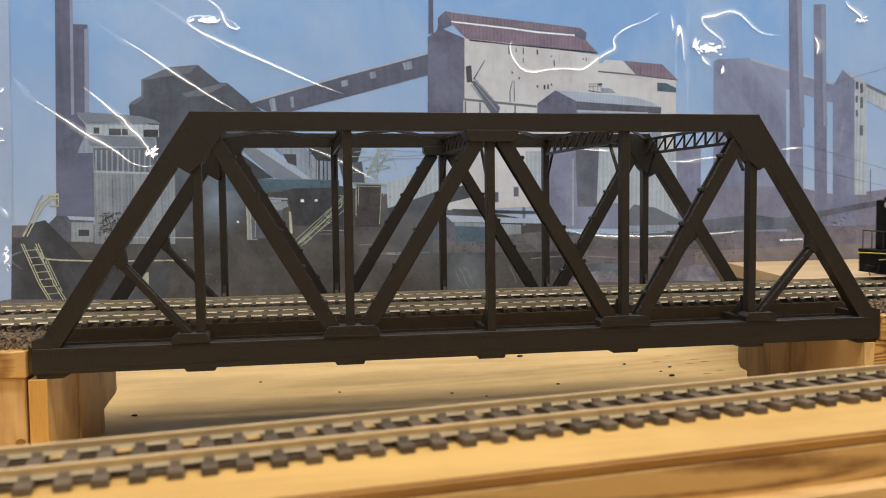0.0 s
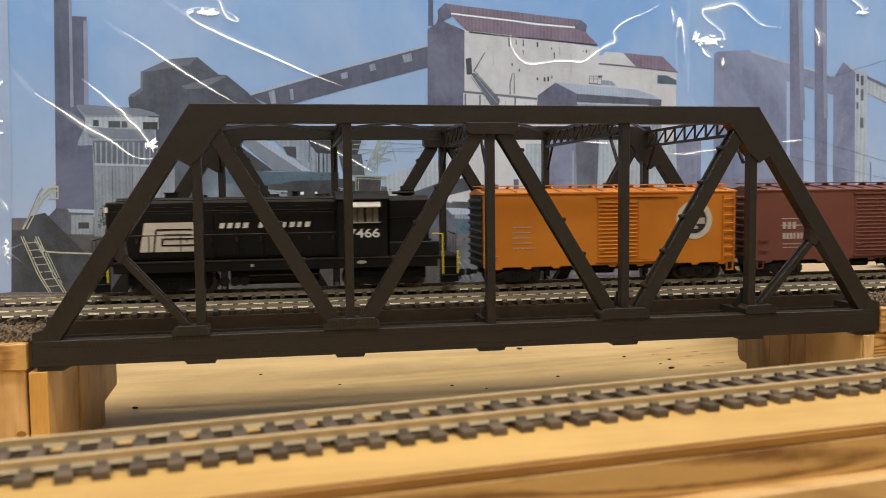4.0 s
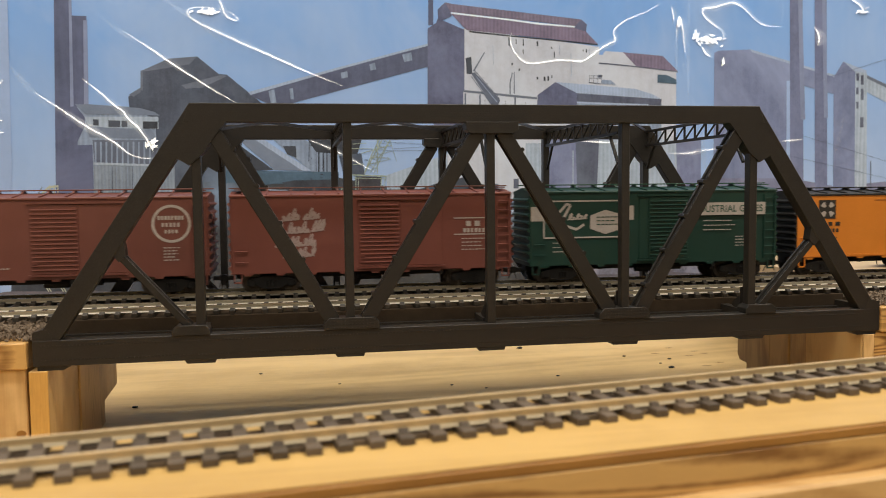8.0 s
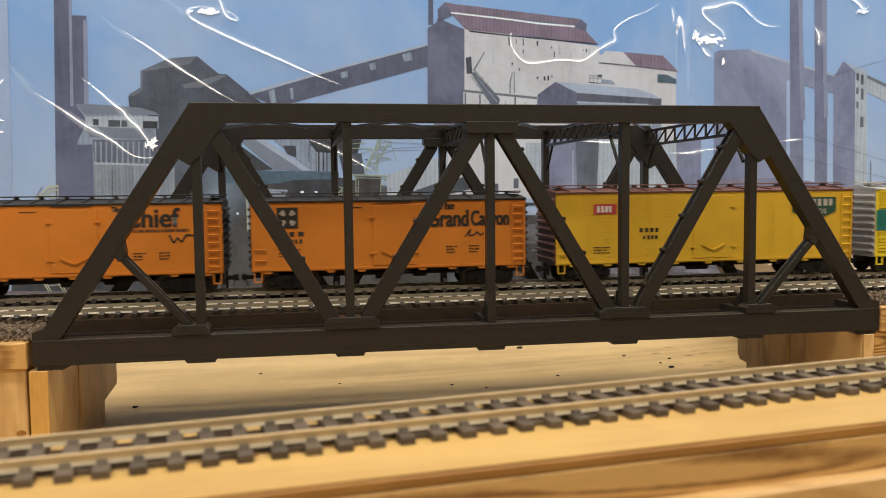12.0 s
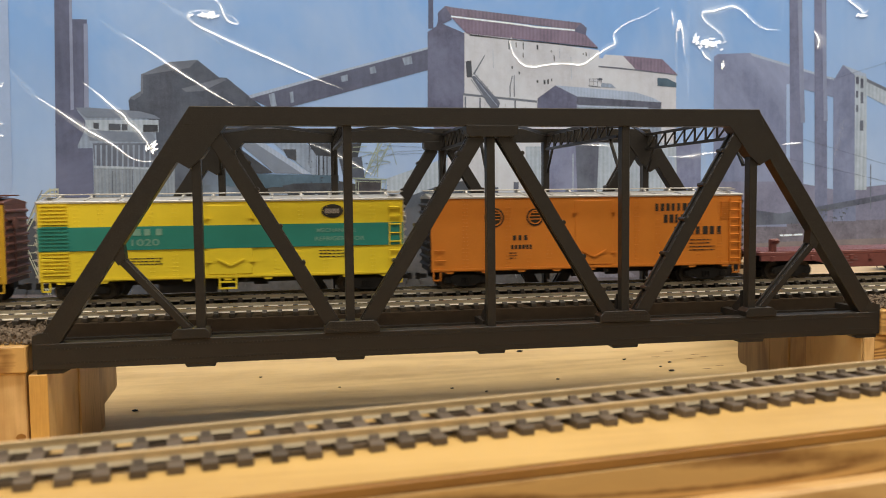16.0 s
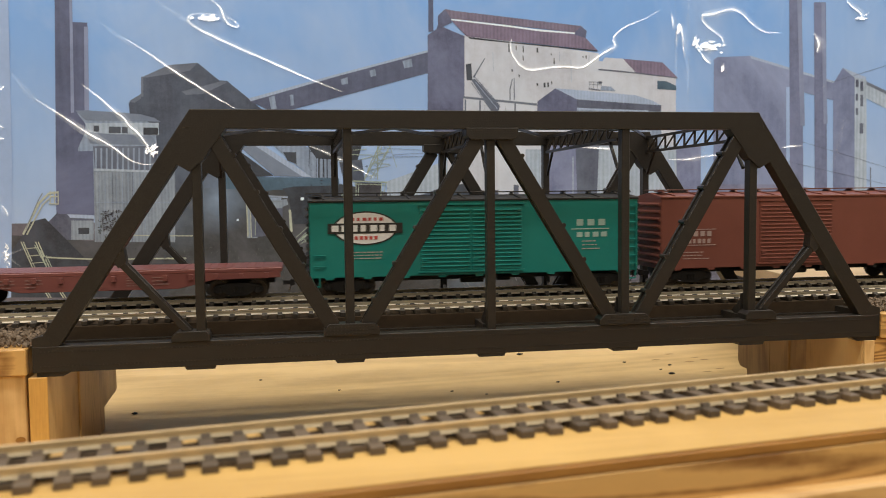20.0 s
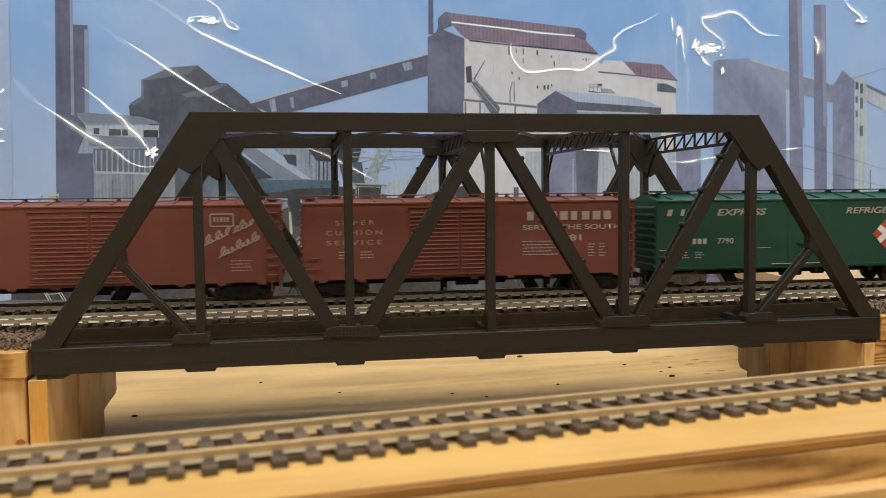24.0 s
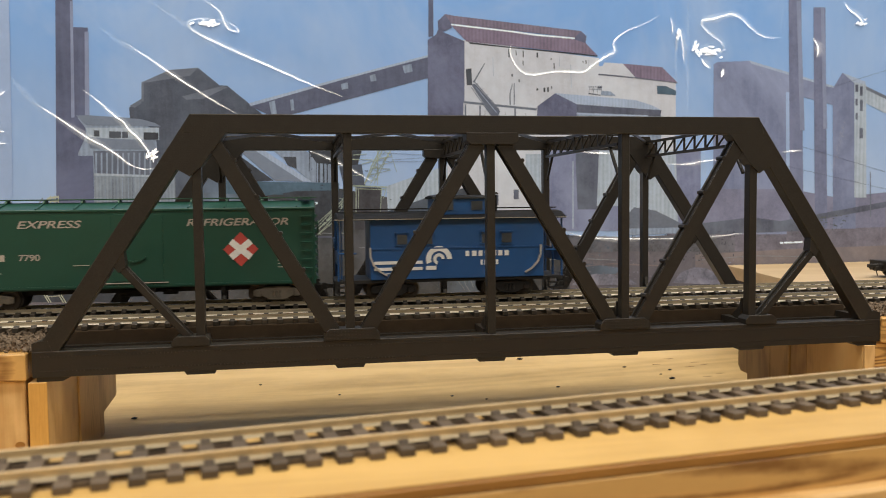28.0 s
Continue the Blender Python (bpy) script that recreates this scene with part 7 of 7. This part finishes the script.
sheet_strokes([
    ("printed_roof_rail","roof_dark",9,0.3,[(145.3,157.8),(155.7,157.8)]),
    ("printed_roof_rail","roof_dark",9,0.3,[(145.3,155.7),(155.7,155.7)]),
    ("printed_roof_rail","roof_dark",9,0.3,[(145.5,158),(145.5,152.2)]),
    ("printed_roof_rail","roof_dark",9,0.3,[(148.9,158),(148.9,152.2)]),
    ("printed_roof_rail","roof_dark",9,0.3,[(152.3,158.1),(152.3,152.2)]),
    ("printed_roof_rail","roof_dark",9,0.3,[(155.4,158.1),(155.4,152.3)]),
    ("printed_walkway_beam","stairs",9,1,[(-266.3,29.1),(-253.3,27.7),(-223.3,26),(-165.4,25.6)]),
    ("printed_walkway_beam","stairs",9,0.6,[(-204.9,43.3),(-186.8,42.6),(-160.4,41.9)]),
    ("printed_stairs_rail","stairs",9,0.7,[(-278.5,39.9),(-267.9,11.4),(-261.4,-0.9)]),
    ("printed_stairs_rail","stairs",9,0.7,[(-277,39.9),(-266.3,11.4),(-259.8,-1)]),
    ("printed_stairs_rail","stairs",9,0.7,[(-268.8,39.7),(-258.1,11.1),(-251.5,-1.2)]),
    ("printed_stairs_rail","stairs",9,0.7,[(-267.1,39.7),(-256.4,11.1),(-249.8,-1.3)]),
    ("printed_stair_step","stairs",9,0.5,[(-276.5,34.9),(-266.9,35.6)]),
    ("printed_stair_step","stairs",9,0.5,[(-274.3,29.6),(-264.7,30.3)]),
    ("printed_stair_step","stairs",9,0.5,[(-272.1,24.4),(-262.5,25.1)]),
    ("printed_stair_step","stairs",9,0.5,[(-269.8,19.1),(-260.2,19.8)]),
    ("printed_stair_step","stairs",9,0.5,[(-267.6,13.8),(-258,14.5)]),
    ("printed_stair_step","stairs",9,0.5,[(-265.4,8.6),(-255.7,9.2)]),
    ("printed_stair_step","stairs",9,0.5,[(-263.1,3.3),(-253.5,3.9)]),
    ("printed_stair_post","gantry",9,0.6,[(-269.5,37.5),(-258.2,13)]),
    ("printed_stair_post","gantry",9,0.6,[(-265.8,33.7),(-255.2,9.2)]),
    ("printed_stair_post","gantry",9,0.6,[(-262.1,29.9),(-252.2,5.4)]),
    ("printed_conveyor_frame","stairs",9,1.4,[(-276.9,45.1),(-265.7,67),(-258.5,74.3),(-251.9,75)]),
    ("printed_conveyor_frame","stairs",9,0.9,[(-274.4,45),(-263.1,66.1),(-256.8,72.1),(-252,72)]),
    ("printed_conveyor_frame","pale_tint",9,0.7,[(-275.1,48.7),(-271.3,57),(-265.6,69.8),(-262.8,74.4)]),
    ("printed_conveyor_post","stairs",9,0.7,[(-257.6,75.8),(-257.9,66.6)]),
    ("printed_conveyor_post","stairs",9,0.7,[(-254.6,75.8),(-255,66.5)]),
    ("printed_conveyor_post","stairs",9,0.7,[(-252.2,75.7),(-252.5,66.5)]),
    ("printed_conveyor_deck","stairs",9,0.8,[(-258.8,66.9),(-252.2,66.5)]),
])
sheet_strokes([
    ("printed_boom","gantry",9,0.8,[(-16.1,117.8),(-27.7,95.6),(-33.1,82.3)]),
    ("printed_boom","gantry",9,0.5,[(-9.7,114.1),(-18.3,97.4),(-26,82.3)]),
    ("printed_boom_rung","gantry",9,0.35,[(-17.3,115),(-12.2,110)]),
    ("printed_boom_rung","gantry",9,0.3,[(-12.2,110),(-19.4,110.4)]),
    ("printed_boom_rung","gantry",9,0.35,[(-19.8,109.8),(-14.5,105.2)]),
    ("printed_boom_rung","gantry",9,0.3,[(-14.5,105.2),(-21.9,105.2)]),
    ("printed_boom_rung","gantry",9,0.35,[(-22.3,104.7),(-16.8,100.4)]),
    ("printed_boom_rung","gantry",9,0.3,[(-16.8,100.4),(-24.4,100)]),
    ("printed_boom_rung","gantry",9,0.35,[(-24.8,99.5),(-19.1,95.6)]),
    ("printed_boom_rung","gantry",9,0.3,[(-19.1,95.6),(-26.9,94.9)]),
    ("printed_boom_rung","gantry",9,0.35,[(-27.3,94.3),(-21.4,90.8)]),
    ("printed_boom_rung","gantry",9,0.3,[(-21.4,90.8),(-29.4,89.7)]),
    ("printed_boom_rung","gantry",9,0.35,[(-29.8,89.1),(-23.7,86)]),
    ("printed_boom_rung","gantry",9,0.3,[(-23.7,86),(-32,84.5)]),
    ("printed_platform","gantry",9,0.5,[(-42.4,101.2),(-26.7,100.8)]),
    ("printed_platform","gantry",9,0.5,[(-41.4,104.5),(-31.2,105.2)]),
    ("printed_platform","gantry",9,0.5,[(-41.5,89),(-33,89.4)]),
    ("printed_platform","gantry",9,0.5,[(-27.7,94.7),(-13.7,93.7)]),
    ("printed_platform","gantry",9,0.5,[(-40.9,80.9),(-15.8,79.8)]),
    ("printed_platform","gantry",9,0.5,[(-40.9,79),(-16.8,78.1)]),
    ("printed_platform","gantry",9,0.5,[(-35.1,97.5),(-14.1,103.4)]),
    ("printed_gantry_post","gantry",9,0.45,[(-39.4,80),(-39.9,55.8)]),
    ("printed_gantry_post","gantry",9,0.45,[(-37.6,79),(-38.2,64.2)]),
    ("printed_gantry_post","gantry",9,0.45,[(-20.1,78.9),(-22.3,49.4)]),
    ("printed_gantry_post","gantry",9,0.45,[(-16.7,79.6),(-18.7,71.4)]),
    ("printed_stair_flight","gantry",9,0.45,[(-83.6,37.2),(-67.2,52.6),(-48.8,72.1)]),
    ("printed_stair_flight","gantry",9,0.45,[(-81.8,36.4),(-65.4,51.8),(-48.5,70.2)]),
    ("printed_stair_flight","gantry",9,0.45,[(-79.2,35.3),(-62.8,50.7),(-48,67.6)]),
    ("printed_stair_step","gantry",9,0.3,[(-81.7,38.6),(-78.1,37)]),
    ("printed_stair_step","gantry",9,0.3,[(-78,42.2),(-74.4,40.7)]),
    ("printed_stair_step","gantry",9,0.3,[(-74.3,45.8),(-70.7,44.3)]),
    ("printed_stair_step","gantry",9,0.3,[(-70.5,49.5),(-66.9,47.9)]),
    ("printed_stair_step","gantry",9,0.3,[(-66.8,53.1),(-63.2,51.6)]),
    ("printed_stair_step","gantry",9,0.3,[(-63.1,56.7),(-59.4,55.2)]),
    ("printed_stair_step","gantry",9,0.3,[(-59.3,60.4),(-55.7,58.9)]),
    ("printed_stair_step","gantry",9,0.3,[(-55.6,64),(-51.9,62.5)]),
    ("printed_stair_step","gantry",9,0.3,[(-51.9,67.7),(-48.2,66.2)]),
    ("printed_pump_post","stairs",9,0.6,[(-121,65.2),(-120.5,40.6)]),
    ("printed_pump_post","stairs",9,0.6,[(-118.2,63.4),(-118,39.7)]),
    ("printed_pump_post","stairs",9,0.6,[(-89.6,59.3),(-88.9,42.8)]),
    ("printed_pump_post","stairs",9,0.6,[(-114.8,61.5),(-114.5,52.4)]),
    ("printed_yard_beam","pale_tint",9,0.45,[(-120.8,71),(-91.3,70.4)]),
    ("printed_yard_beam","pale_tint",9,0.45,[(-120,67),(-95,66.4)]),
    ("printed_yard_beam","pale_tint",9,0.45,[(-65.5,45.7),(-49,45)]),
    ("printed_yard_beam","pale_tint",9,0.45,[(-38,34),(-17.4,34.7)]),
    ("printed_yard_beam","pale_tint",9,0.45,[(-32.5,27.7),(-6.2,26.7)]),
    ("printed_wire","shed_dark",9,0.25,[(-16.4,99.3),(13.7,99.6)]),
    ("printed_wire","shed_dark",9,0.25,[(-15.4,105.8),(11.9,104.4)]),
    ("printed_wire","shed_dark",9,0.25,[(-42.2,114.1),(-16.2,113.7)]),
])
sheet_strokes([
    ("printed_pole","roof_dark",9,0.8,[(393.9,89.2),(394.8,51.0)]),
])


def scrub(name, ink, x0, x1, z0, z1, n, size, upright, seed):
    # weeds and small clutter in the picture, each a ragged fleck of ink
    rnd, bm = random.Random(seed), B()
    for _ in range(n):
        x, z, r = rnd.uniform(x0, x1), rnd.uniform(z0, z1), rnd.uniform(*size)
        wide, high = (r * 0.35, r) if rnd.random() < upright else (r, r * 0.3)
        pts = [(x + wide * math.cos(a) * rnd.uniform(0.5, 1.1), z + high * math.sin(a) * rnd.uniform(0.5, 1.1)) for a in (0, 1.1, 2.2, 3.1, 4.2, 5.2)]
        prism(bm, pts, "y", *(lambda y: (y, y + 0.003))(next_layer(9)))
        LAID[0] -= 0.9
    tagged(part(name, bm, INK[ink], BACKDROP), kind="stuff")


scrub("printed_weed", "weed", -178.0, 106.8, -1.1, 32.8, 420, (0.3, 1.5), 0.6, 1)
scrub("printed_weed", "hedge", 106.8, 332.0, 28.3, 38.7, 260, (0.5, 1.8), 0.6, 2)
scrub("printed_weed", "weed", 321.7, 373.5, 37.0, 53.2, 90, (0.5, 1.8), 0.5, 3)
scrub("printed_weed", "weed", -225.5, -205.4, 42.0, 60.5, 60, (0.5, 1.8), 0.5, 4)
scrub("printed_speck", "rubble", 106.7, 363.7, 1.4, 20.0, 170, (0.5, 1.6), 0.3, 5)
scrub("printed_weed", "dark", -10.3, 270.8, 17.8, 41.2, 320, (0.4, 1.8), 0.5, 6)
scrub("printed_weed", "dark", -271.4, -176.9, 3.9, 34.4, 90, (0.6, 2.4), 0.8, 8)
scrub("printed_speck", "dark", -76.4, -13.3, 40.8, 107.7, 50, (0.4, 2.0), 0.2, 9)
scrub("printed_bush", "bin", -222.9, -207.8, 46.8, 61.8, 130, (0.5, 1.7), 0.5, 13)

# creases in the glossy film: narrow facets that tip up and mirror the ceiling tubes
M_CREASE, nt_, bs_ = blank("creased glossy film", 0.3, 1.0)
bs_.inputs["Base Color"].default_value = (0.93, 0.96, 1.0, 1)
bump(nt_, bs_, noise_node(nt_, mapped(nt_), 500, 3), 0.15, 0.0004)


def clear_film(name, gloss, rough):
    """Clear film that lets the print through and mirrors a little of the room."""
    m = bpy.data.materials.new(name)
    m.use_nodes = True
    nt = m.node_tree
    nt.nodes.clear()
    out, mix = nt.nodes.new("ShaderNodeOutputMaterial"), nt.nodes.new("ShaderNodeMixShader")
    see, shine = nt.nodes.new("ShaderNodeBsdfTransparent"), nt.nodes.new("ShaderNodeBsdfGlossy")
    shine.inputs["Color"].default_value, shine.inputs["Roughness"].default_value = (0.92, 0.96, 1.0, 1), rough
    streaky = noise_node(nt, mapped(nt, (1, 1, 0.5)), 60, 4)
    nt.links.new(maths(nt, "MULTIPLY", streaky, gloss * 2), mix.inputs[0])
    nt.links.new(see.outputs[0], mix.inputs[1])
    nt.links.new(shine.outputs[0], mix.inputs[2])
    nt.links.new(mix.outputs[0], out.inputs[0])
    return m


M_HALO = clear_film("halo of clear film", 0.07, 0.34)
M_SHEEN = clear_film("wide halo of clear film", 0.036, 0.40)
M_WAVE = clear_film("low wave of clear film", 0.009, 0.45)


def rounded(pts, times):
    for _ in range(times if len(pts) > 2 else 0):
        cut = [pts[0]]
        for (a, b), (c, d) in zip(pts, pts[1:]):
            cut += [(a * 0.75 + c * 0.25, b * 0.75 + d * 0.25), (a * 0.25 + c * 0.75, b * 0.25 + d * 0.75)]
        pts = cut + [pts[-1]]
    return pts


def fold(pts, r, name, mat, off, step, rough, label, ends=2.4):
    """A fold along a wandering line, tapering out at both ends: a chain of small facets tipped to the ceiling."""
    rnd, fine = random.Random(len(pts) * 31 + int(pts[0][0])), []
    for (a, b), (c, d) in zip(pts, pts[1:]):
        n = max(1, int(math.hypot(c - a, d - b) / (step * (0.5 if abs(d - b) > abs(c - a) else 1))))
        fine += [(a + (c - a) * k / n + rnd.uniform(-rough, rough), b + (d - b) * k / n + rnd.uniform(-rough, rough)) for k in range(n)]
    fine.append(pts[-1])
    bm, last = B(), len(fine) - 1
    swell = [rnd.uniform(0.55, 1.3) for _ in range(last // 5 + 3)]
    wide = [r * min(1, 0.06 + ends * min(i, last - i) / last) * (swell[i // 5] * (1 - i % 5 / 5) + swell[i // 5 + 1] * (i % 5 / 5)) for i in range(last + 1)]
    for i in range(last):
        p, q = Vector((fine[i][0], 0, fine[i][1])), Vector((fine[i + 1][0], 0, fine[i + 1][1]))
        n = Vector((rnd.uniform(-0.06, 0.06), -0.9, 0.43 + rnd.uniform(-0.05, 0.05))).normalized()
        d = q - p
        d[1] = -(n[0] * d[0] + n[2] * d[2]) / n[1]
        mid, side = (p + q) / 2 + Vector((0, BACK_Y - off, 0)), d.cross(n).normalized()
        vs = [bm.verts.new((mid + d * 0.51 * e + side * f * w) * MM) for e, f, w in ((-1, -1, wide[i]), (1, -1, wide[i + 1]), (1, 1, wide[i + 1]), (-1, 1, wide[i]))]
        bm.faces.new(vs)
    return part(name, bm, mat, BACKDROP, label)


def crease(pts, r=0.5, name="crease", soft=True):
    pts = rounded(pts, 1)
    fold(pts, 0.4 * r, name, M_CREASE, 0.85, 1.3, 0.3, "bright crease in the film")
    # wider clear strips add the soft slopes and the lens glow round a crease
    if soft:
        for wide, off, film in ((1.6, 1.2, M_HALO), (4.0, 1.9, M_SHEEN), (7.5, 2.9, M_SHEEN)):
            fold(pts, wide * r, name + "_slope", film, off, 3.0, 0.1, "strip added for slope and glow beside a crease", 1.6)


def sheen(pts, r):
    """A broad low wave in the film with a faint shine."""
    for k in (1.0, 0.72, 0.42):
        fold(rounded(pts, 2), r * k, "film_wave", M_WAVE, 4.4 - k, 6.0, 0.0, "faint wave in the film", 1.0)


crease([(-264.5, 141), (-256.2, 135.2), (-247.7, 129.4), (-232.4, 118.1), (-220.4, 111.1), (-212.6, 106.4), (-206.5, 100.8), (-200.4, 96.2), (-192.4, 94.2), (-185.6, 94.8)], 0.6)
crease([(-232.7, 151.1), (-227.9, 147.4), (-223.9, 144.2), (-221.1, 141.7), (-215.9, 136.6), (-212.5, 133.3), (-204.7, 127.4), (-203.9, 124.4), (-198.8, 119.4), (-195.3, 116.3), (-192.7, 112), (-189.3, 107.3), (-184.9, 102.6), (-182.3, 102.1)], 0.62)
crease([(-204.2, 185.3), (-201.5, 183.5), (-187.6, 174.7), (-173.7, 164.6), (-159.6, 155.2), (-145.3, 145.7), (-125.8, 134.3)], 0.42)
crease([(-75.1, 108.6), (-72.5, 107.1), (-62.5, 103.1), (-48.9, 96.6), (-37, 90.1), (-26, 83.6)], 0.36)
crease([(-146.9, 216.1), (-140.6, 212.2), (-135.2, 207.5), (-133.8, 201), (-129.9, 195.4), (-121.9, 193.6), (-126.6, 198.8), (-131.3, 201.1)], 0.5)
crease([(-132.9, 201.9), (-143.3, 203.2), (-154, 203), (-159.7, 200.4), (-157.4, 195.6), (-147.6, 190.1), (-124.7, 179.6), (-100.5, 169.3), (-73.9, 157.6), (-48.5, 147.9)], 0.46)
crease([(82.5, 189.8), (80.8, 185.5), (82, 179.2), (86, 173), (91, 167.8), (97.6, 166), (109.2, 167.8), (119.3, 169.5), (131.1, 169.2), (138.7, 168.2), (144.6, 171.5), (153.1, 178), (161.7, 183), (167.5, 185.4), (164, 192.4), (171.9, 199.3), (180.5, 204), (189.1, 206.5), (196.1, 210.4), (203.7, 214.6)], 0.5)
crease([(212.8, 212.9), (214.4, 209.2), (215.3, 204.3), (214.5, 199.9)], 0.4)
crease([(218.1, 186.5), (218.4, 195.4), (219.5, 203.6), (221.5, 204), (223.3, 195.5), (224.4, 185.8), (224.9, 176.3)], 0.6)
crease([(308, 199), (295.9, 199), (289.2, 201.6), (282.4, 206.8), (275.7, 213.5), (266.5, 217.8), (257.5, 215.3), (248.5, 212.5), (241.1, 212.6), (239.5, 208.8), (242.8, 204.4), (250.3, 198.8), (256.9, 194.9), (259.1, 190.4), (256.2, 185.3)], 0.5)
crease([(338.3, 199.6), (341.8, 195.5), (343.8, 191.3), (342.8, 186.6), (342, 183.8)], 0.75)
crease([(367, 229.5), (370.6, 223.5), (377.7, 219.9), (383, 215.3), (381, 212.2), (377, 211.8)], 0.6)
crease([(383.9, 214.1), (388.6, 217.7)], 0.4)
crease([(239.8, 181.7), (243.1, 176.5), (247.7, 173.6)], 0.9)
crease([(126.2, 43.6), (135.1, 40.3), (148.9, 38.1), (166.9, 36.8), (181, 36.9), (197.2, 36.2), (211.5, 36.7)], 0.46)
crease([(192.6, 36.8), (214.2, 36.2), (231.6, 36.5), (251.4, 37.3), (279.9, 39.5)], 0.4)
crease([(137.1, 106.3), (150.9, 105.9), (168.8, 104.6)], 0.34)
crease([(211.6, 96.6), (229, 96.1), (239.9, 98.7), (258.5, 100.3)], 0.4)
crease([(309.8, 105.7), (320, 106.9), (329.1, 107.5)], 0.32)
sheen([(-187, 215.3), (-171.7, 205.7), (-154.3, 194.1), (-132.8, 176.2)], 5)
sheen([(-218.6, 194.6), (-207.4, 185.7), (-192.2, 175.1)], 4)
sheen([(-280.2, 159.8), (-269.6, 146.1), (-255.2, 130.3)], 5)
sheen([(216, 226.8), (216.2, 197.9), (216.9, 166.6), (217.6, 137.3)], 2.5)
sheen([(227.1, 227.2), (226.9, 198.1), (227.1, 166.7), (226.9, 137.4)], 4)
sheen([(284.9, 121.6), (285.3, 93.9), (284.6, 66.1)], 7)
sheen([(240.2, 117), (241.5, 89.5), (243.2, 61.9)], 6)
sheen([(366.7, 131.2), (361.9, 107.7), (354.5, 88.9)], 4)


def glint(cx, cz, wide, high, n, seed):
    """A crumpled spot in the film: many short jagged folds run together."""
    rnd = random.Random(seed)
    for _ in range(n * 5):
        x, z = cx + rnd.gauss(0, 0.34) * wide, cz + rnd.gauss(0, 0.34) * high
        a, d, line = rnd.uniform(-0.7, 0.7) + (1.2 if high > wide else 0), rnd.uniform(1.2, 3.2), []
        for k in range(4):
            line.append((x + (k - 1.5) * d * math.cos(a) * 0.6 + rnd.uniform(-0.7, 0.7), z + (k - 1.5) * d * math.sin(a) * 0.6 + rnd.uniform(-0.7, 0.7)))
        crease(line, rnd.uniform(0.5, 1.1), "crumple", False)
    crease([(cx - wide * 0.4, cz), (cx, cz + high * 0.1), (cx + wide * 0.4, cz)], max(0.6, high * 0.3))


glint(-145.8, 199.9, 11, 2.2, 5, 1)
glint(-187, 104.5, 4, 5, 4, 2)
glint(245.5, 186.7, 17, 5, 7, 3)
glint(234.8, 189.9, 4, 6, 2, 11)
glint(258.3, 169.9, 2, 4, 1, 4)
glint(220.1, 200.4, 1.5, 5, 2, 5)
glint(381.3, 212.5, 6, 2, 2, 6)
crease([(290.7, 169.9), (292.5, 170.2)], 0.5)
crease([(309.7, 165.3), (311.5, 165.6)], 0.5)
crease([(266.1, 152.2), (267.9, 152.5)], 0.5)
crease([(347.2, 156.1), (349, 156.4)], 0.5)
crease([(223.2, 166.9), (225, 167.2)], 0.5)
crease([(-292, 150), (-288, 146), (-285, 150)], 0.5)
crease([(-292, 122), (-286, 121)], 0.4)
crease([(-292, 113), (-286, 113)], 0.4)
crease([(-290, 66), (-287, 62), (-286, 58)], 0.4)
glint(-288, 30, 2, 12, 3, 7)


# ---- what moves: the train rolls from right to left through the bridge, slowing a little ----
def motions():
    way = [(0, 447.3), (1, 341.3), (2, 231.6), (3, 120.2), (3.5, 66.0), (5.5, -151.4), (7, -314.1), (8, -423.2), (9, -533.7), (10, -647.2), (11, -761.8),
           (12.5, -930.4), (14.5, -1150.2), (16, -1319.9), (17, -1431.7), (18, -1542.5), (19, -1649.0), (20, -1752.2), (21.5, -1900.8),
           (23.5, -2083.6), (25, -2220.1), (26, -2309.6), (27, -2400.2), (28, -2486.3)]
    for car, behind in TRAIN:
        walk(car, [(t, pose((s + behind) * MM, FAR_Y * MM, RAIL_Z * MM)) for t, s in way])
        for ob in car.children_recursive:
            if ob.name.startswith("wheelset"):
                r = ob.location[2] / MM
                turn = [math.degrees((np.interp(k / FPS, [t for t, _ in way], [s for _, s in way]) - 443) / r) for k in range(frame(28.0))]
                walk(ob, [(k / FPS, Matrix.Translation(ob.location) @ pose(0, 0, 0, 0, a, 0)) for k, a in enumerate(turn)])


motions()
